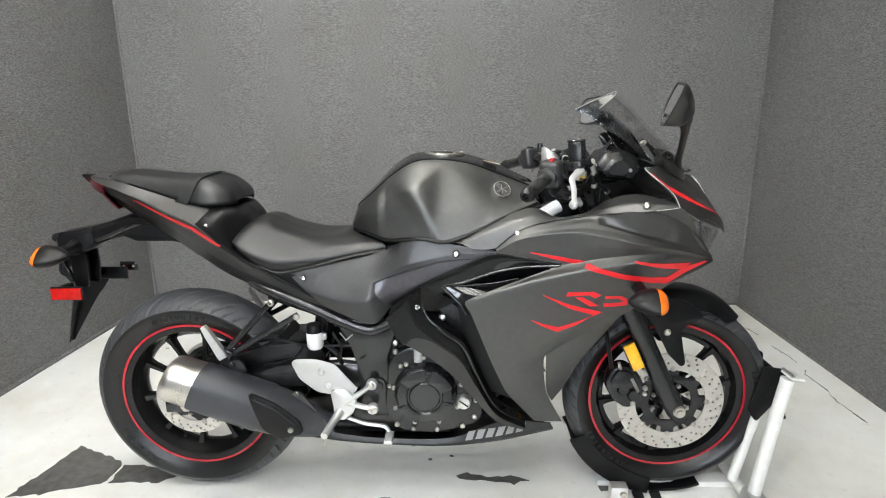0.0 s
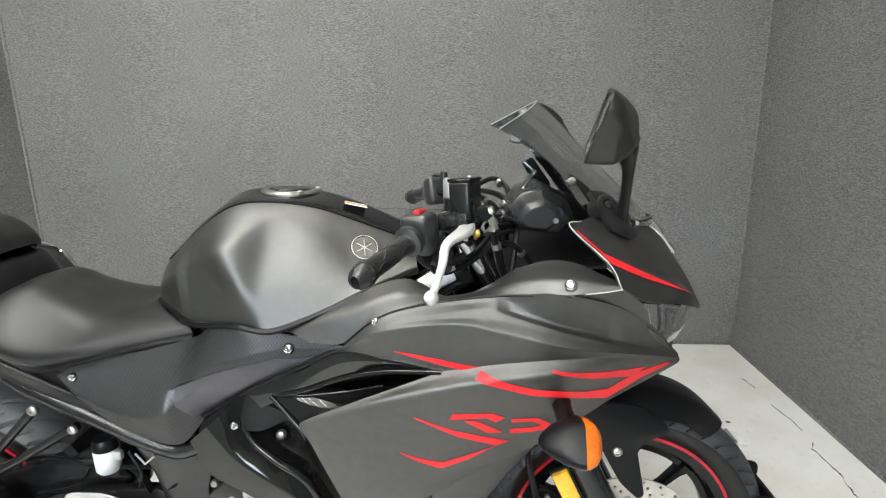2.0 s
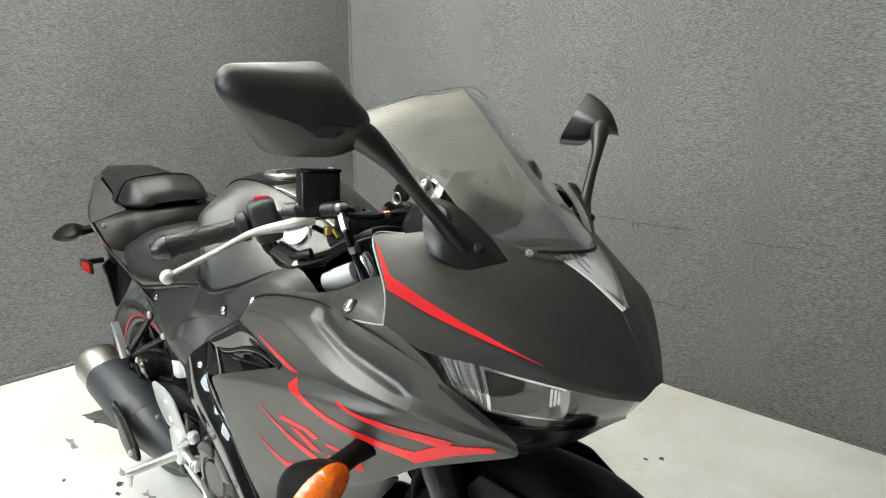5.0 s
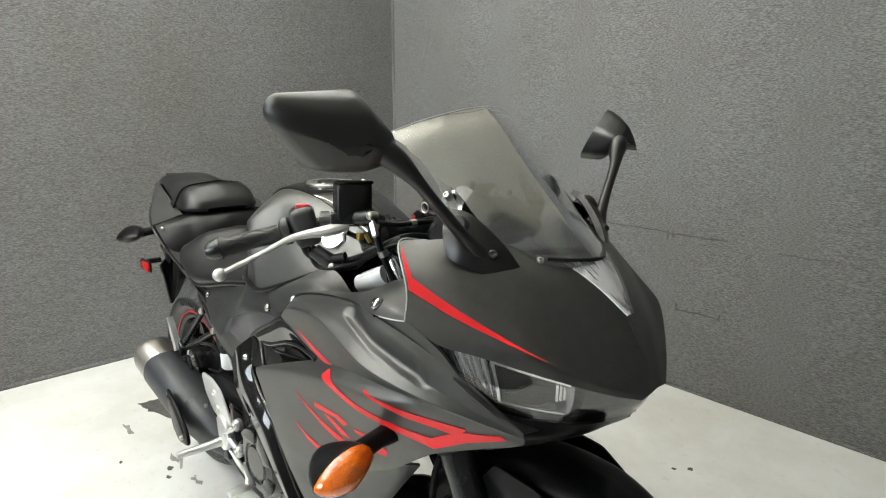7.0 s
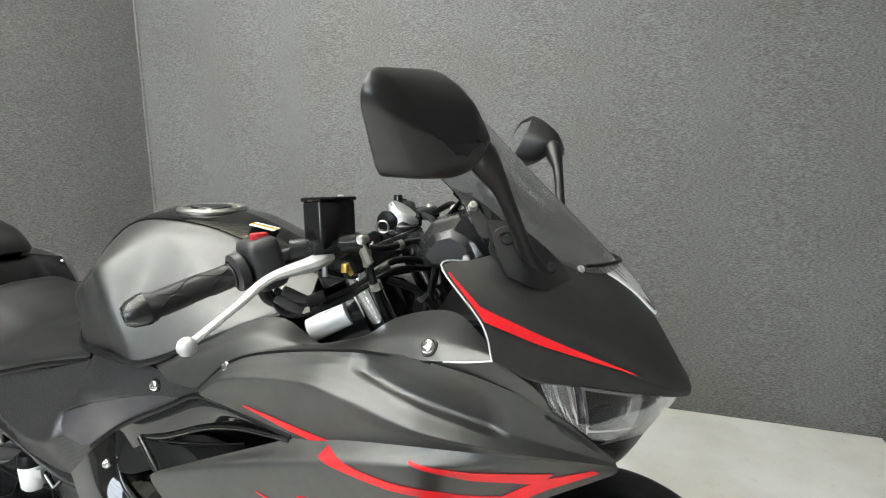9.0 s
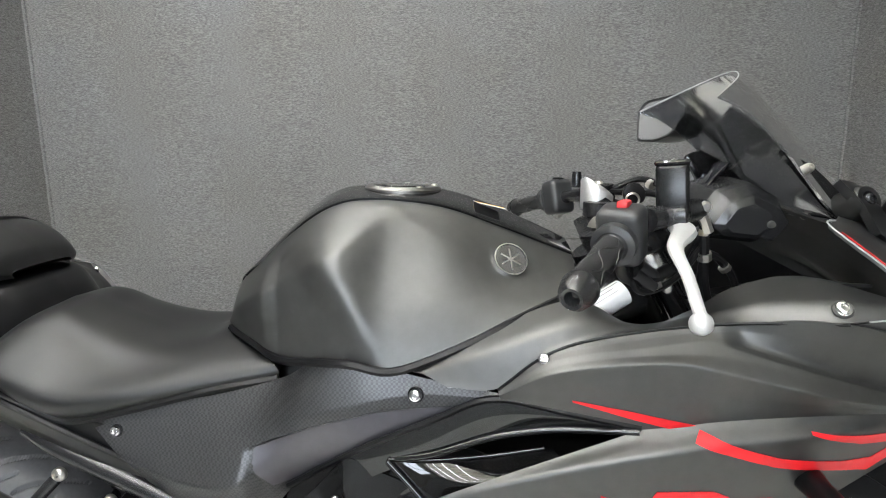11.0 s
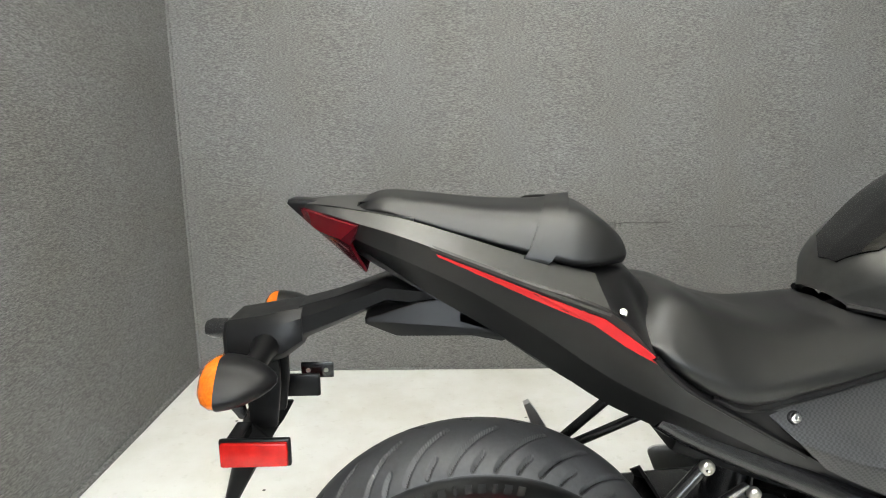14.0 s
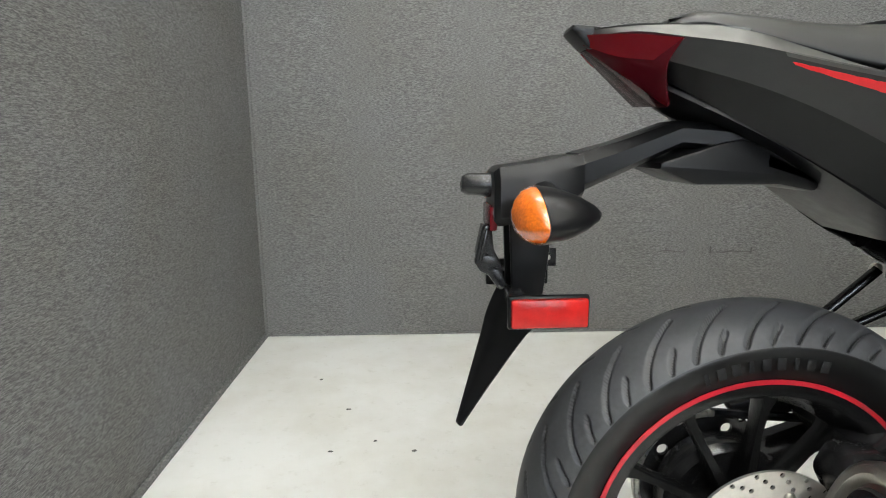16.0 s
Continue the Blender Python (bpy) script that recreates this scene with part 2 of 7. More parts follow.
def catmull(n, ts):
    """Weights of n knots at the places ts (0 to n - 1), by Catmull-Rom."""
    w = np.zeros((len(ts), n))
    for i, t in enumerate(ts):
        k = min(max(int(t), 0), n - 2)
        s = t - k
        four = (-0.5 * s + s * s - 0.5 * s ** 3, 1 - 2.5 * s * s + 1.5 * s ** 3, 0.5 * s + 2 * s * s - 1.5 * s ** 3, -0.5 * s * s + 0.5 * s ** 3)
        for j, c in zip((k - 1, k, k + 1, k + 2), four):
            if j < 0:
                w[i, 0] += 2 * c
                w[i, min(1, n - 1)] -= c
            elif j > n - 1:
                w[i, n - 1] += 2 * c
                w[i, max(n - 2, 0)] -= c
            else:
                w[i, j] += c
    return w


def straight(n, ts):
    w = np.zeros((len(ts), n))
    for i, t in enumerate(ts):
        k = min(max(int(t), 0), n - 2)
        w[i, k] += 1 - (t - k)
        w[i, k + 1] += t - k
    return w


def sheet_points(rows, nu, nv, soft=1.0, along=1.0):
    """A grid of points: Catmull-Rom along the rows, and from row to row between straight (soft 0) and Catmull-Rom (soft 1)."""
    g = np.array(rows, float)
    m, n = g.shape[:2]
    tu, tv = np.linspace(0, n - 1, nu), np.linspace(0, m - 1, nv)
    wu = along * catmull(n, tu) + (1 - along) * straight(n, tu)
    wv = soft * catmull(m, tv) + (1 - soft) * straight(m, tv)
    p = np.einsum("vm,mnc,un->vuc", wv, g, wu)
    for _ in range(1):
        if soft < 1 and nv > 4:
            p[1:-1] = 0.25 * p[:-2] + 0.5 * p[1:-1] + 0.25 * p[2:]
    return p


def normals(p, core):
    du, dv = np.gradient(p, axis=1), np.gradient(p, axis=0)
    n = np.cross(du, dv)
    n /= np.maximum(np.linalg.norm(n, axis=2, keepdims=True), 1e-9)
    if np.sum(n * (p - np.array(core))) < 0:
        n = -n
    return n


def shell(p, n, thick):
    """A closed sheet with thickness: the points p and their twins thick behind them."""
    nv, nu = p.shape[:2]
    verts = np.concatenate([p.reshape(-1, 3), (p - n * thick).reshape(-1, 3)])
    k = nv * nu
    faces = []
    for j in range(nv - 1):
        for i in range(nu - 1):
            a, b, c, d = j * nu + i, j * nu + i + 1, (j + 1) * nu + i + 1, (j + 1) * nu + i
            faces += [(a, b, c, d), (d + k, c + k, b + k, a + k)]
    rim = [i for i in range(nu)] + [j * nu + nu - 1 for j in range(1, nv)] + [(nv - 1) * nu + i for i in range(nu - 2, -1, -1)] + [j * nu for j in range(nv - 2, 0, -1)]
    for a, b in zip(rim, rim[1:] + rim[:1]):
        faces.append((b, a, a + k, b + k))
    bm = bmesh.new()
    vs = [bm.verts.new(v) for v in verts]
    for f in faces:
        try:
            bm.faces.new([vs[i] for i in f])
        except ValueError:
            pass
    bmesh.ops.remove_doubles(bm, verts=bm.verts[:], dist=0.00002)
    return bm


FLIP = np.array([1, -1, 1])


def panel(name, rows, material, parent, label="", nu=40, nv=20, soft=0.5, thick=0.004, lift=0.0, sides=2, core=None, along=1.0, angle=38, crease=None):
    """A shaped body panel on the bike's right side and, with sides=2, its twin on the left."""
    p = sheet_points(rows, nu, nv, soft, along)
    if crease:
        p = hollow(p, *crease)
    c = core or (p[..., 0].mean(), 0, p[..., 2].mean() - 0.05)
    n = normals(p, c)
    p = p + n * lift
    made = [part(name, shell(p, n, thick), material, parent, label, angle)]
    if sides == 2:
        made.append(part(name, shell(p * FLIP, n * FLIP, thick), material, parent, label, angle))
    return made[0]


def ridged(rows, depth):
    """Adds a shallow hollow between each two rows, so that the rows stand out as creases."""
    out = []
    for a, b in zip(rows, rows[1:]):
        n = len(a)
        out += [a, [tuple((np.array(p) + np.array(q)) / 2 + np.array((0, depth * math.sin(math.pi * min(1, i / (n - 1) * 1.05)), 0))) for i, (p, q) in enumerate(zip(a, b))]]
    return out + [rows[-1]]


def hollow(p, line, depth, rise, fade, beside):
    """Presses the sides in behind a crease line given in (x, z), sharp at the line and fading away from it."""
    d = np.full(p.shape[:2], 9.0)
    for (x0, z0), (x1, z1) in zip(line, line[1:]):
        ex, ez = x1 - x0, z1 - z0
        k = np.clip(((p[..., 0] - x0) * ex + (p[..., 2] - z0) * ez) / (ex * ex + ez * ez), 0, 1)
        off = np.hypot(p[..., 0] - x0 - k * ex, p[..., 2] - z0 - k * ez)
        behind = (p[..., 0] - x0) * ez - (p[..., 2] - z0) * ex > 0
        d = np.where(off < np.abs(d), np.where(behind, off, -off), d)
    up = np.clip(d / rise, 0, 1)
    down = 1 - np.clip((d - rise) / fade, 0, 1)
    ends = np.clip((p[..., 0] - min(line[0][0], line[-1][0])) / 0.02, 0, 1) * np.clip((max(line[0][0], line[-1][0]) - p[..., 0]) / 0.02, 0, 1)
    amount = depth * ends * up * up * (3 - 2 * up) * down * down * (3 - 2 * down) * np.clip((np.abs(p[..., 1]) - beside) / 0.03, 0, 1)
    p[..., 1] -= np.sign(p[..., 1]) * amount
    return p


def whole(name, rows, material, parent, label="", nu=40, nv=20, soft=0.8, thick=0.006, lift=0.0, core=None, angle=38, crease=None):
    """A body panel across the bike: rows run from the middle (y = 0) down its right side, and are mirrored."""
    p = sheet_points(rows, nu, nv, soft)
    p = np.concatenate([(p * FLIP)[:0:-1], p])
    if crease:
        p = hollow(p, *crease)
    n = normals(p, core or (p[..., 0].mean(), 0, p[..., 2].min()))
    p = p + n * lift
    return part(name, shell(p, n, thick), material, parent, label, angle)


def drop(rows, xz, soft=0.5, lift=0.0012, along=1.0):
    """Places on a panel's surface that show at the given (x, z) from the side, lifted off it, and the normals there."""
    p = sheet_points(rows, 160, 90, soft, along)
    n = normals(p, (p[..., 0].mean(), 0, p[..., 2].mean() - 0.05)).reshape(-1, 3)
    p = p.reshape(-1, 3)
    out, ns = [], []
    for x, z in xz:
        d = (p[:, 0] - x) ** 2 + (p[:, 2] - z) ** 2
        near = np.argsort(d)[:6]
        w = 1 / (d[near] + 1e-7)
        w /= w.sum()
        nn = w @ n[near]
        nn /= np.linalg.norm(nn)
        out.append(np.array((x, w @ p[near, 1], z)) + nn * lift)
        ns.append(nn)
    return np.array(out), np.array(ns)


def decal_uv(name, rows, us, upper, lower, material, parent, label="", n=40, soft=0.5, lift=0.0012, sides=1):
    """A printed stripe on a panel, given by places along its rows (us) and the rows between which it lies at each of them."""
    g = np.array(rows, float)
    m, k = g.shape[:2]
    ts = np.linspace(0, len(us) - 1, n)
    w = straight(len(us), ts)
    u, lines = w @ np.array(us, float), []
    for q in np.linspace(0, 1, 6):
        v = w @ (np.array(upper, float) * (1 - q) + np.array(lower, float) * q)
        wv = soft * catmull(m, v) + (1 - soft) * straight(m, v)
        lines.append(np.einsum("im,mkc,ik->ic", wv, g, catmull(k, u)))
    p = np.array(lines)
    ns = normals(p, (p[..., 0].mean() - 0.1, 0, p[..., 2].mean() - 0.05))
    p = p + ns * lift
    part(name, shell(p, ns, 0.0006), material, parent, label)
    if sides == 2:
        part(name, shell(p * FLIP, ns * FLIP, 0.0006), material, parent, label)


def decal(name, rows, upper, lower, material, parent, label="", n=40, soft=0.5, sides=2, lift=0.0010, smooth=False, along=1.0):
    """A printed stripe on a panel between two lines given as (x, z) from the side."""
    lines = []
    for line in (upper, lower):
        q = np.array(line, float)
        ts = np.linspace(0, len(q) - 1, n)
        lines.append((catmull if smooth else straight)(len(q), ts) @ q)
    p, ns = [], []
    for k in np.linspace(0, 1, 5):
        a, b = drop(rows, lines[0] * (1 - k) + lines[1] * k, soft, lift, along)
        p.append(a)
        ns.append(b)
    p, ns = np.array(p), np.array(ns)
    made = part(name, shell(p, ns, 0.0006), material, parent, label)
    if sides == 2:
        part(name, shell(p * FLIP, ns * FLIP, 0.0006), material, parent, label)
    return made


def rings(sections, closed_ends=True):
    """Skins a list of rings of equal length."""
    bm = bmesh.new()
    vs = [[bm.verts.new(q) for q in ring] for ring in sections]
    n = len(vs[0])
    for a, b in zip(vs, vs[1:]):
        for i in range(n):
            try:
                bm.faces.new((a[i], a[(i + 1) % n], b[(i + 1) % n], b[i]))
            except ValueError:
                pass
    if closed_ends:
        bm.faces.new(vs[0][::-1])
        bm.faces.new(vs[-1])
    return bm


def tube(points, radius, n=10, smooth=0, flat=1.0):
    """A round bar along points; radius one number or one a point."""
    pts = np.array(points, float)
    rad = np.full(len(pts), radius) if np.isscalar(radius) else np.array(radius, float)
    if smooth:
        w = catmull(len(pts), np.linspace(0, len(pts) - 1, smooth))
        pts, rad = w @ pts, w @ rad
    secs, side = [], None
    for i, p in enumerate(pts):
        d = Vector(pts[min(i + 1, len(pts) - 1)] - pts[max(i - 1, 0)]).normalized()
        if side is None:
            side = d.orthogonal().normalized() if abs(d.z) > 0.95 else d.cross(Vector((0, 0, 1))).normalized()
        side = (side - d * side.dot(d)).normalized()
        up = d.cross(side)
        secs.append([Vector(p) + (side * math.cos(a) + up * math.sin(a) * flat) * rad[i] for a in [2 * math.pi * k / n for k in range(n)]])
    return rings(secs)


def bar(points, r, name, material, parent, label="", n=10, smooth=0, flat=1.0):
    return part(name, tube(points, r, n, smooth, flat), material, parent, label)


def block(cx, cy, cz, sx, sy, sz, bevel=0.003, turn=(0, 0, 0), segs=2):
    bm = bmesh.new()
    bmesh.ops.create_cube(bm, size=1, matrix=pose(cx, cy, cz, *turn) @ Matrix.Diagonal((sx, sy, sz, 1)))
    if bevel:
        bmesh.ops.bevel(bm, geom=bm.edges[:], offset=bevel, segments=segs, profile=0.5, affect="EDGES")
    return bm


def lathe(profile, centre, n=48, axis="y"):
    """Turns a closed or open profile of (radius, along) round an axis through centre."""
    bm = bmesh.new()
    cols = []
    for k in range(n):
        a = 2 * math.pi * k / n
        col = []
        for r, w in profile:
            c, s = r * math.cos(a), r * math.sin(a)
            q = {"y": (c, w, s), "z": (c, s, w), "x": (w, c, s)}[axis]
            col.append(bm.verts.new((centre[0] + q[0], centre[1] + q[1], centre[2] + q[2])))
        cols.append(col)
    m = len(profile)
    for a, b in zip(cols, cols[1:] + cols[:1]):
        for i in range(m - 1):
            if profile[i][0] < 1e-6 and profile[i + 1][0] < 1e-6:
                continue
            try:
                bm.faces.new((a[i], b[i], b[i + 1], a[i + 1]))
            except ValueError:
                pass
    bmesh.ops.remove_doubles(bm, verts=bm.verts[:], dist=1e-6)
    return bm


def aimed(bm, where, way):
    """Turns a bmesh built along +z at the origin so that it stands at where along way."""
    m = Matrix.Translation(where) @ Vector(way).to_track_quat("Z", "Y").to_matrix().to_4x4()
    bmesh.ops.transform(bm, matrix=m, verts=bm.verts[:])
    return bm


def cut(outlines, depth, bevel=0.0, res=6):
    """A flat plate from outlines in (a, b); the first is its edge, the rest are holes. Lies in the x-y plane, depth thick."""
    cu = bpy.data.curves.new("cut", "CURVE")
    cu.dimensions, cu.fill_mode, cu.extrude, cu.bevel_depth, cu.bevel_resolution = "2D", "BOTH", max(depth / 2 - bevel, 0.0001), bevel, 1
    for pts in outlines:
        s = cu.splines.new("POLY")
        s.points.add(len(pts) - 1)
        for q, (a, b) in zip(s.points, pts):
            q.co = (a, b, 0, 1)
        s.use_cyclic_u = True
    ob = bpy.data.objects.new("cut", cu)
    me = bpy.data.meshes.new_from_object(ob)
    bpy.data.objects.remove(ob)
    bpy.data.curves.remove(cu)
    bm = bmesh.new()
    bm.from_mesh(me)
    bpy.data.meshes.remove(me)
    bmesh.ops.remove_doubles(bm, verts=bm.verts[:], dist=1e-6)
    return bm


SIDE = Matrix(((1, 0, 0, 0), (0, 0, -1, 0), (0, 1, 0, 0), (0, 0, 0, 1)))


def plate(outline, y, depth, bevel=0.002, holes=(), turn=None):
    """A plate seen from the side: outline in (x, z), its middle at y."""
    bm = cut([outline, *holes], depth, bevel)
    bmesh.ops.transform(bm, matrix=Matrix.Translation((0, y, 0)) @ SIDE, verts=bm.verts[:])
    if turn is not None:
        bmesh.ops.transform(bm, matrix=turn, verts=bm.verts[:])
    return bm


def circle(cx, cz, r, n=24, start=0.0):
    return [(cx + r * math.cos(start + 2 * math.pi * k / n), cz + r * math.sin(start + 2 * math.pi * k / n)) for k in range(n)]


def rounded(points, r=0.006, n=4):
    """Rounds the corners of an outline."""
    out = []
    k = len(points)
    for i in range(k):
        p, a, b = (Vector(points[j % k]) for j in (i, i - 1, i + 1))
        da, db = a - p, b - p
        ra, rb = min(r, da.length * 0.45), min(r, db.length * 0.45)
        s, e = p + da.normalized() * ra, p + db.normalized() * rb
        for t in np.linspace(0, 1, n):
            q = s * (1 - t) ** 2 + p * 2 * t * (1 - t) + e * t * t
            out.append((q.x, q.y))
    return out


def bolt(where, way, r, parent, material=None, h=0.004, name="bolt", label=""):
    """A button-head bolt with a hexagon socket."""
    prof = [(0.0, h * 0.45), (r * 0.42, h * 0.45), (r * 0.46, h), (r * 0.72, h * 0.92), (r * 0.95, h * 0.45), (r, 0), (r, -h)]
    return part(name, aimed(lathe(prof, (0, 0, 0), 14, "z"), where, way), material or CHROME, parent, label)


# ---- the booth ----
LEFT, RIGHT, FRONT, TOP = -1.14, 2.39, -4.6, 3.0
BACK_L, BACK_R = 1.715, 1.625


CARPET_TOP = TOP


def wall(name, quad, material, label, z0=-0.02, z1=CARPET_TOP):
    """A wall from the plan: four corners (x, y), inner edge first."""
    bm = bmesh.new()
    low = [bm.verts.new((x, y, z0)) for x, y in quad]
    high = [bm.verts.new((x, y, z1)) for x, y in quad]
    bm.faces.new(low[::-1])
    bm.faces.new(high)
    for i in range(4):
        j = (i + 1) % 4
        bm.faces.new((low[i], low[j], high[j], high[i]))
    ob = part(name, bm, material)
    return tagged(ob, label, "wall", kind="structure")


wall_back = wall("wall_back", [(LEFT - 0.1, BACK_L), (RIGHT + 0.1, BACK_R), (RIGHT + 0.1, BACK_R + 0.1), (LEFT - 0.1, BACK_L + 0.1)], CARPET, "back wall covered in flecked grey carpet")
wall_left = wall("wall_left", [(LEFT, BACK_L - 0.003), (LEFT, FRONT), (LEFT - 0.1, FRONT), (LEFT - 0.1, BACK_L - 0.003)], CARPET, "side wall covered in flecked grey carpet")
wall_right = wall("wall_right", [(RIGHT, FRONT), (RIGHT, BACK_R - 0.003), (RIGHT + 0.1, BACK_R - 0.003), (RIGHT + 0.1, FRONT)], CARPET, "side wall covered in flecked grey carpet")
# the unseen wall behind the camera, darkened for reflections, with one wide barred window
WX0, WX1, WZ0, WZ1 = -0.75, 1.35, 0.95, 2.15
for name, x0, x1, z0, z1 in (("wall_front_right", WX1, RIGHT + 0.1, -0.02, TOP), ("wall_front_left", LEFT - 0.1, WX0, -0.02, TOP), ("wall_front_sill", WX0, WX1, -0.02, WZ0), ("wall_front_header", WX0, WX1, WZ1, TOP)):
    wall(name, [(x1, FRONT), (x0, FRONT), (x0, FRONT - 0.1), (x1, FRONT - 0.1)], DARKWALL, "plain unseen wall round the window, darkened for reflections", z0, z1)
window = tagged(new("window_1"), "wide daylit window with upright white bars", "window", kind="structure")
part("window_sill", block((WX0 + WX1) / 2, FRONT - 0.04, WZ0 + 0.012, WX1 - WX0, 0.11, 0.024, 0.003), WHITE_STEEL, window)
for k in range(7):
    part("window_bar", block(WX0 + 0.02 + (WX1 - WX0 - 0.04) * k / 6, FRONT - 0.05, (WZ0 + WZ1) / 2 + 0.012, 0.04, 0.04, WZ1 - WZ0 - 0.024, 0.004), WHITE_STEEL, window)
tagged(part("backdrop", block((WX0 + WX1) / 2, FRONT - 0.22, (WZ0 + WZ1) / 2, WX1 - WX0 + 0.5, 0.04, WZ1 - WZ0 + 0.5, 0), DAYLIGHT), "plain bright daylight beyond the window", "backdrop", kind="structure")

bm = bmesh.new()
bmesh.ops.create_grid(bm, x_segments=2, y_segments=2, size=0.5, matrix=pose((LEFT + RIGHT) / 2, -1.8, 0) @ Matrix.Diagonal((3.9, 7.6, 1, 1)))
for v in bmesh.ops.extrude_face_region(bm, geom=bm.faces[:])["geom"]:
    if isinstance(v, bmesh.types.BMVert):
        v.co.z -= 0.1
for v in bm.verts:
    # the white paint ends in front of the bike, out of view
    v.co.y = -1.15 if v.co.y < -4 else 0.5 if v.co.y < 0 else v.co.y
floor = tagged(part("floor", bm, FLOOR), "white painted concrete floor, worn and stained", "floor", kind="structure")
# added unseen grey floor, so that low gloss panels reflect less light
tagged(part("floor_workshop", block((LEFT + RIGHT) / 2, -3.354, -0.056, 3.9, 4.4, 0.1, 0), BARE), "plain grey floor added out of view to darken reflections", "floor", kind="structure")
bm = block((LEFT + RIGHT) / 2, -1.8, TOP + 0.09, 3.9, 7.6, 0.1, 0)
for k in range(22):
    # ribs of the ceiling deck
    rib = [bm.verts.new((LEFT - 0.2 + 0.18 * k + dx, y, TOP + dz)) for y in (-5.5, 1.95) for dx, dz in ((0.0, 0.041), (0.03, 0.0), (0.10, 0.0), (0.13, 0.041))]
    for a in range(3):
        bm.faces.new((rib[a], rib[a + 1], rib[a + 5], rib[a + 4]))
ceiling = tagged(part("ceiling", bm, TILE), "cream painted ribbed metal ceiling deck", "ceiling", kind="structure")


def ceiling_light(x, y, length=1.7, z=2.66):
    """A bare fluorescent tube under a slim rail, hung on two rods."""
    body = part("ceiling_light", block(x, y, z + 0.042, length, 0.014, 0.022, 0.003), WHITE_STEEL)
    tagged(body, "lit fluorescent tube on a slim hanging white rail", "light", "ceiling lights")
    part("tube", tube([(x - length / 2 + 0.03, y, z), (x + length / 2 - 0.03, y, z)], 0.019, 12), LAMP, body, "glowing white tube")
    for k in (-1, 1):
        part("tube_holder", block(x + k * (length / 2 - 0.015), y, z + 0.008, 0.026, 0.034, 0.056, 0.004), WHITE_PLASTIC, body)
        part("rod", tube([(x + k * length * 0.35, y, z + 0.06), (x + k * length * 0.35, y, TOP)], 0.004, 6), STEEL, body)
    return body


for y in (0.30, -0.75, -1.45, -2.20, -3.10):
    ceiling_light(0.14, y)

# ---- motorcycle ----
bike = new("motorcycle")
tagged(bike, "matte black sport motorcycle with red stripes, front wheel in a chock", "motorcycle")

# main side fairing, rear to nose
UP0 = [(0.873, -0.203, 0.796), (0.93, -0.205, 0.841), (1.00, -0.206, 0.863), (1.115, -0.216, 0.881), (1.221, -0.250, 0.892), (1.325, -0.226, 0.852), (1.408, -0.168, 0.768)]
UP1 = [(0.874, -0.205, 0.793), (0.935, -0.214, 0.836), (1.03, -0.222, 0.855), (1.115, -0.226, 0.864), (1.21, -0.240, 0.841), (1.315, -0.222, 0.808), (1.409, -0.168, 0.764)]
UP2 = [(0.875, -0.206, 0.790), (0.94, -0.226, 0.827), (1.05, -0.240, 0.844), (1.115, -0.250, 0.836), (1.21, -0.260, 0.817), (1.31, -0.236, 0.797), (1.411, -0.168, 0.760)]
UP3 = [(0.876, -0.203, 0.785), (0.95, -0.214, 0.774), (1.03, -0.226, 0.762), (1.12, -0.236, 0.779), (1.22, -0.242, 0.790), (1.31, -0.226, 0.786), (1.412, -0.168, 0.757)]
UPPER = [UP0, UP1, UP2, UP3]
UPPER = ridged(UPPER, 0.0018)
panel("upper_side_fairing", UPPER, MATTE, bike, "", 150, 81, 0.2, crease=([(1.300, 0.806), (1.25, 0.822), (1.18, 0.842), (1.112, 0.860)], 0.007, 0.004, 0.05, 0.1))


def rung(rear, front, bulge=0.014):
    """A row of five points from the rear to the front edge of the lower fairing, bulging outwards."""
    a, b = np.array(rear), np.array(front)
    return [tuple(a + (b - a) * k - np.array((0, bulge * 4 * k * (1 - k), 0))) for k in (0, 0.25, 0.5, 0.75, 1)]


LOWER = [
    [(1.03, -0.226, 0.762), (1.12, -0.236, 0.779), (1.22, -0.242, 0.790), (1.31, -0.226, 0.786), (1.412, -0.168, 0.757)],
    [(0.800, -0.228, 0.672), (0.95, -0.244, 0.722), (1.10, -0.254, 0.757), (1.24, -0.248, 0.773), (1.406, -0.172, 0.751)],
    rung((0.813, -0.226, 0.635), (1.290, -0.206, 0.702), 0.020),
    rung((0.832, -0.222, 0.585), (1.198, -0.206, 0.632), 0.016),
    rung((0.850, -0.217, 0.537), (1.058, -0.200, 0.552), 0.012),
    rung((0.872, -0.208, 0.480), (1.000, -0.190, 0.505), 0.008),
    rung((0.905, -0.192, 0.405), (1.010, -0.176, 0.400), 0.006),
    rung((0.985, -0.158, 0.302), (1.060, -0.150, 0.296), 0.0),
]
panel("lower_side_fairing", LOWER, MATTE, bike, "", 50, 71, 0.3)
DEFLECTOR = [
    [(1.006, -0.186, 0.520), (1.075, -0.196, 0.562), (1.14, -0.196, 0.598), (1.210, -0.192, 0.638)],
    [(1.010, -0.176, 0.440), (1.068, -0.178, 0.500), (1.13, -0.180, 0.556), (1.206, -0.178, 0.630)],
    [(1.016, -0.166, 0.392), (1.068, -0.152, 0.440), (1.115, -0.162, 0.502), (1.203, -0.168, 0.624)],
    [(1.031, -0.155, 0.362), (1.064, -0.140, 0.398), (1.112, -0.148, 0.494), (1.198, -0.150, 0.612)],
]
panel("wind_deflector", DEFLECTOR, MATTE, bike, "", 24, 12, 0.8)

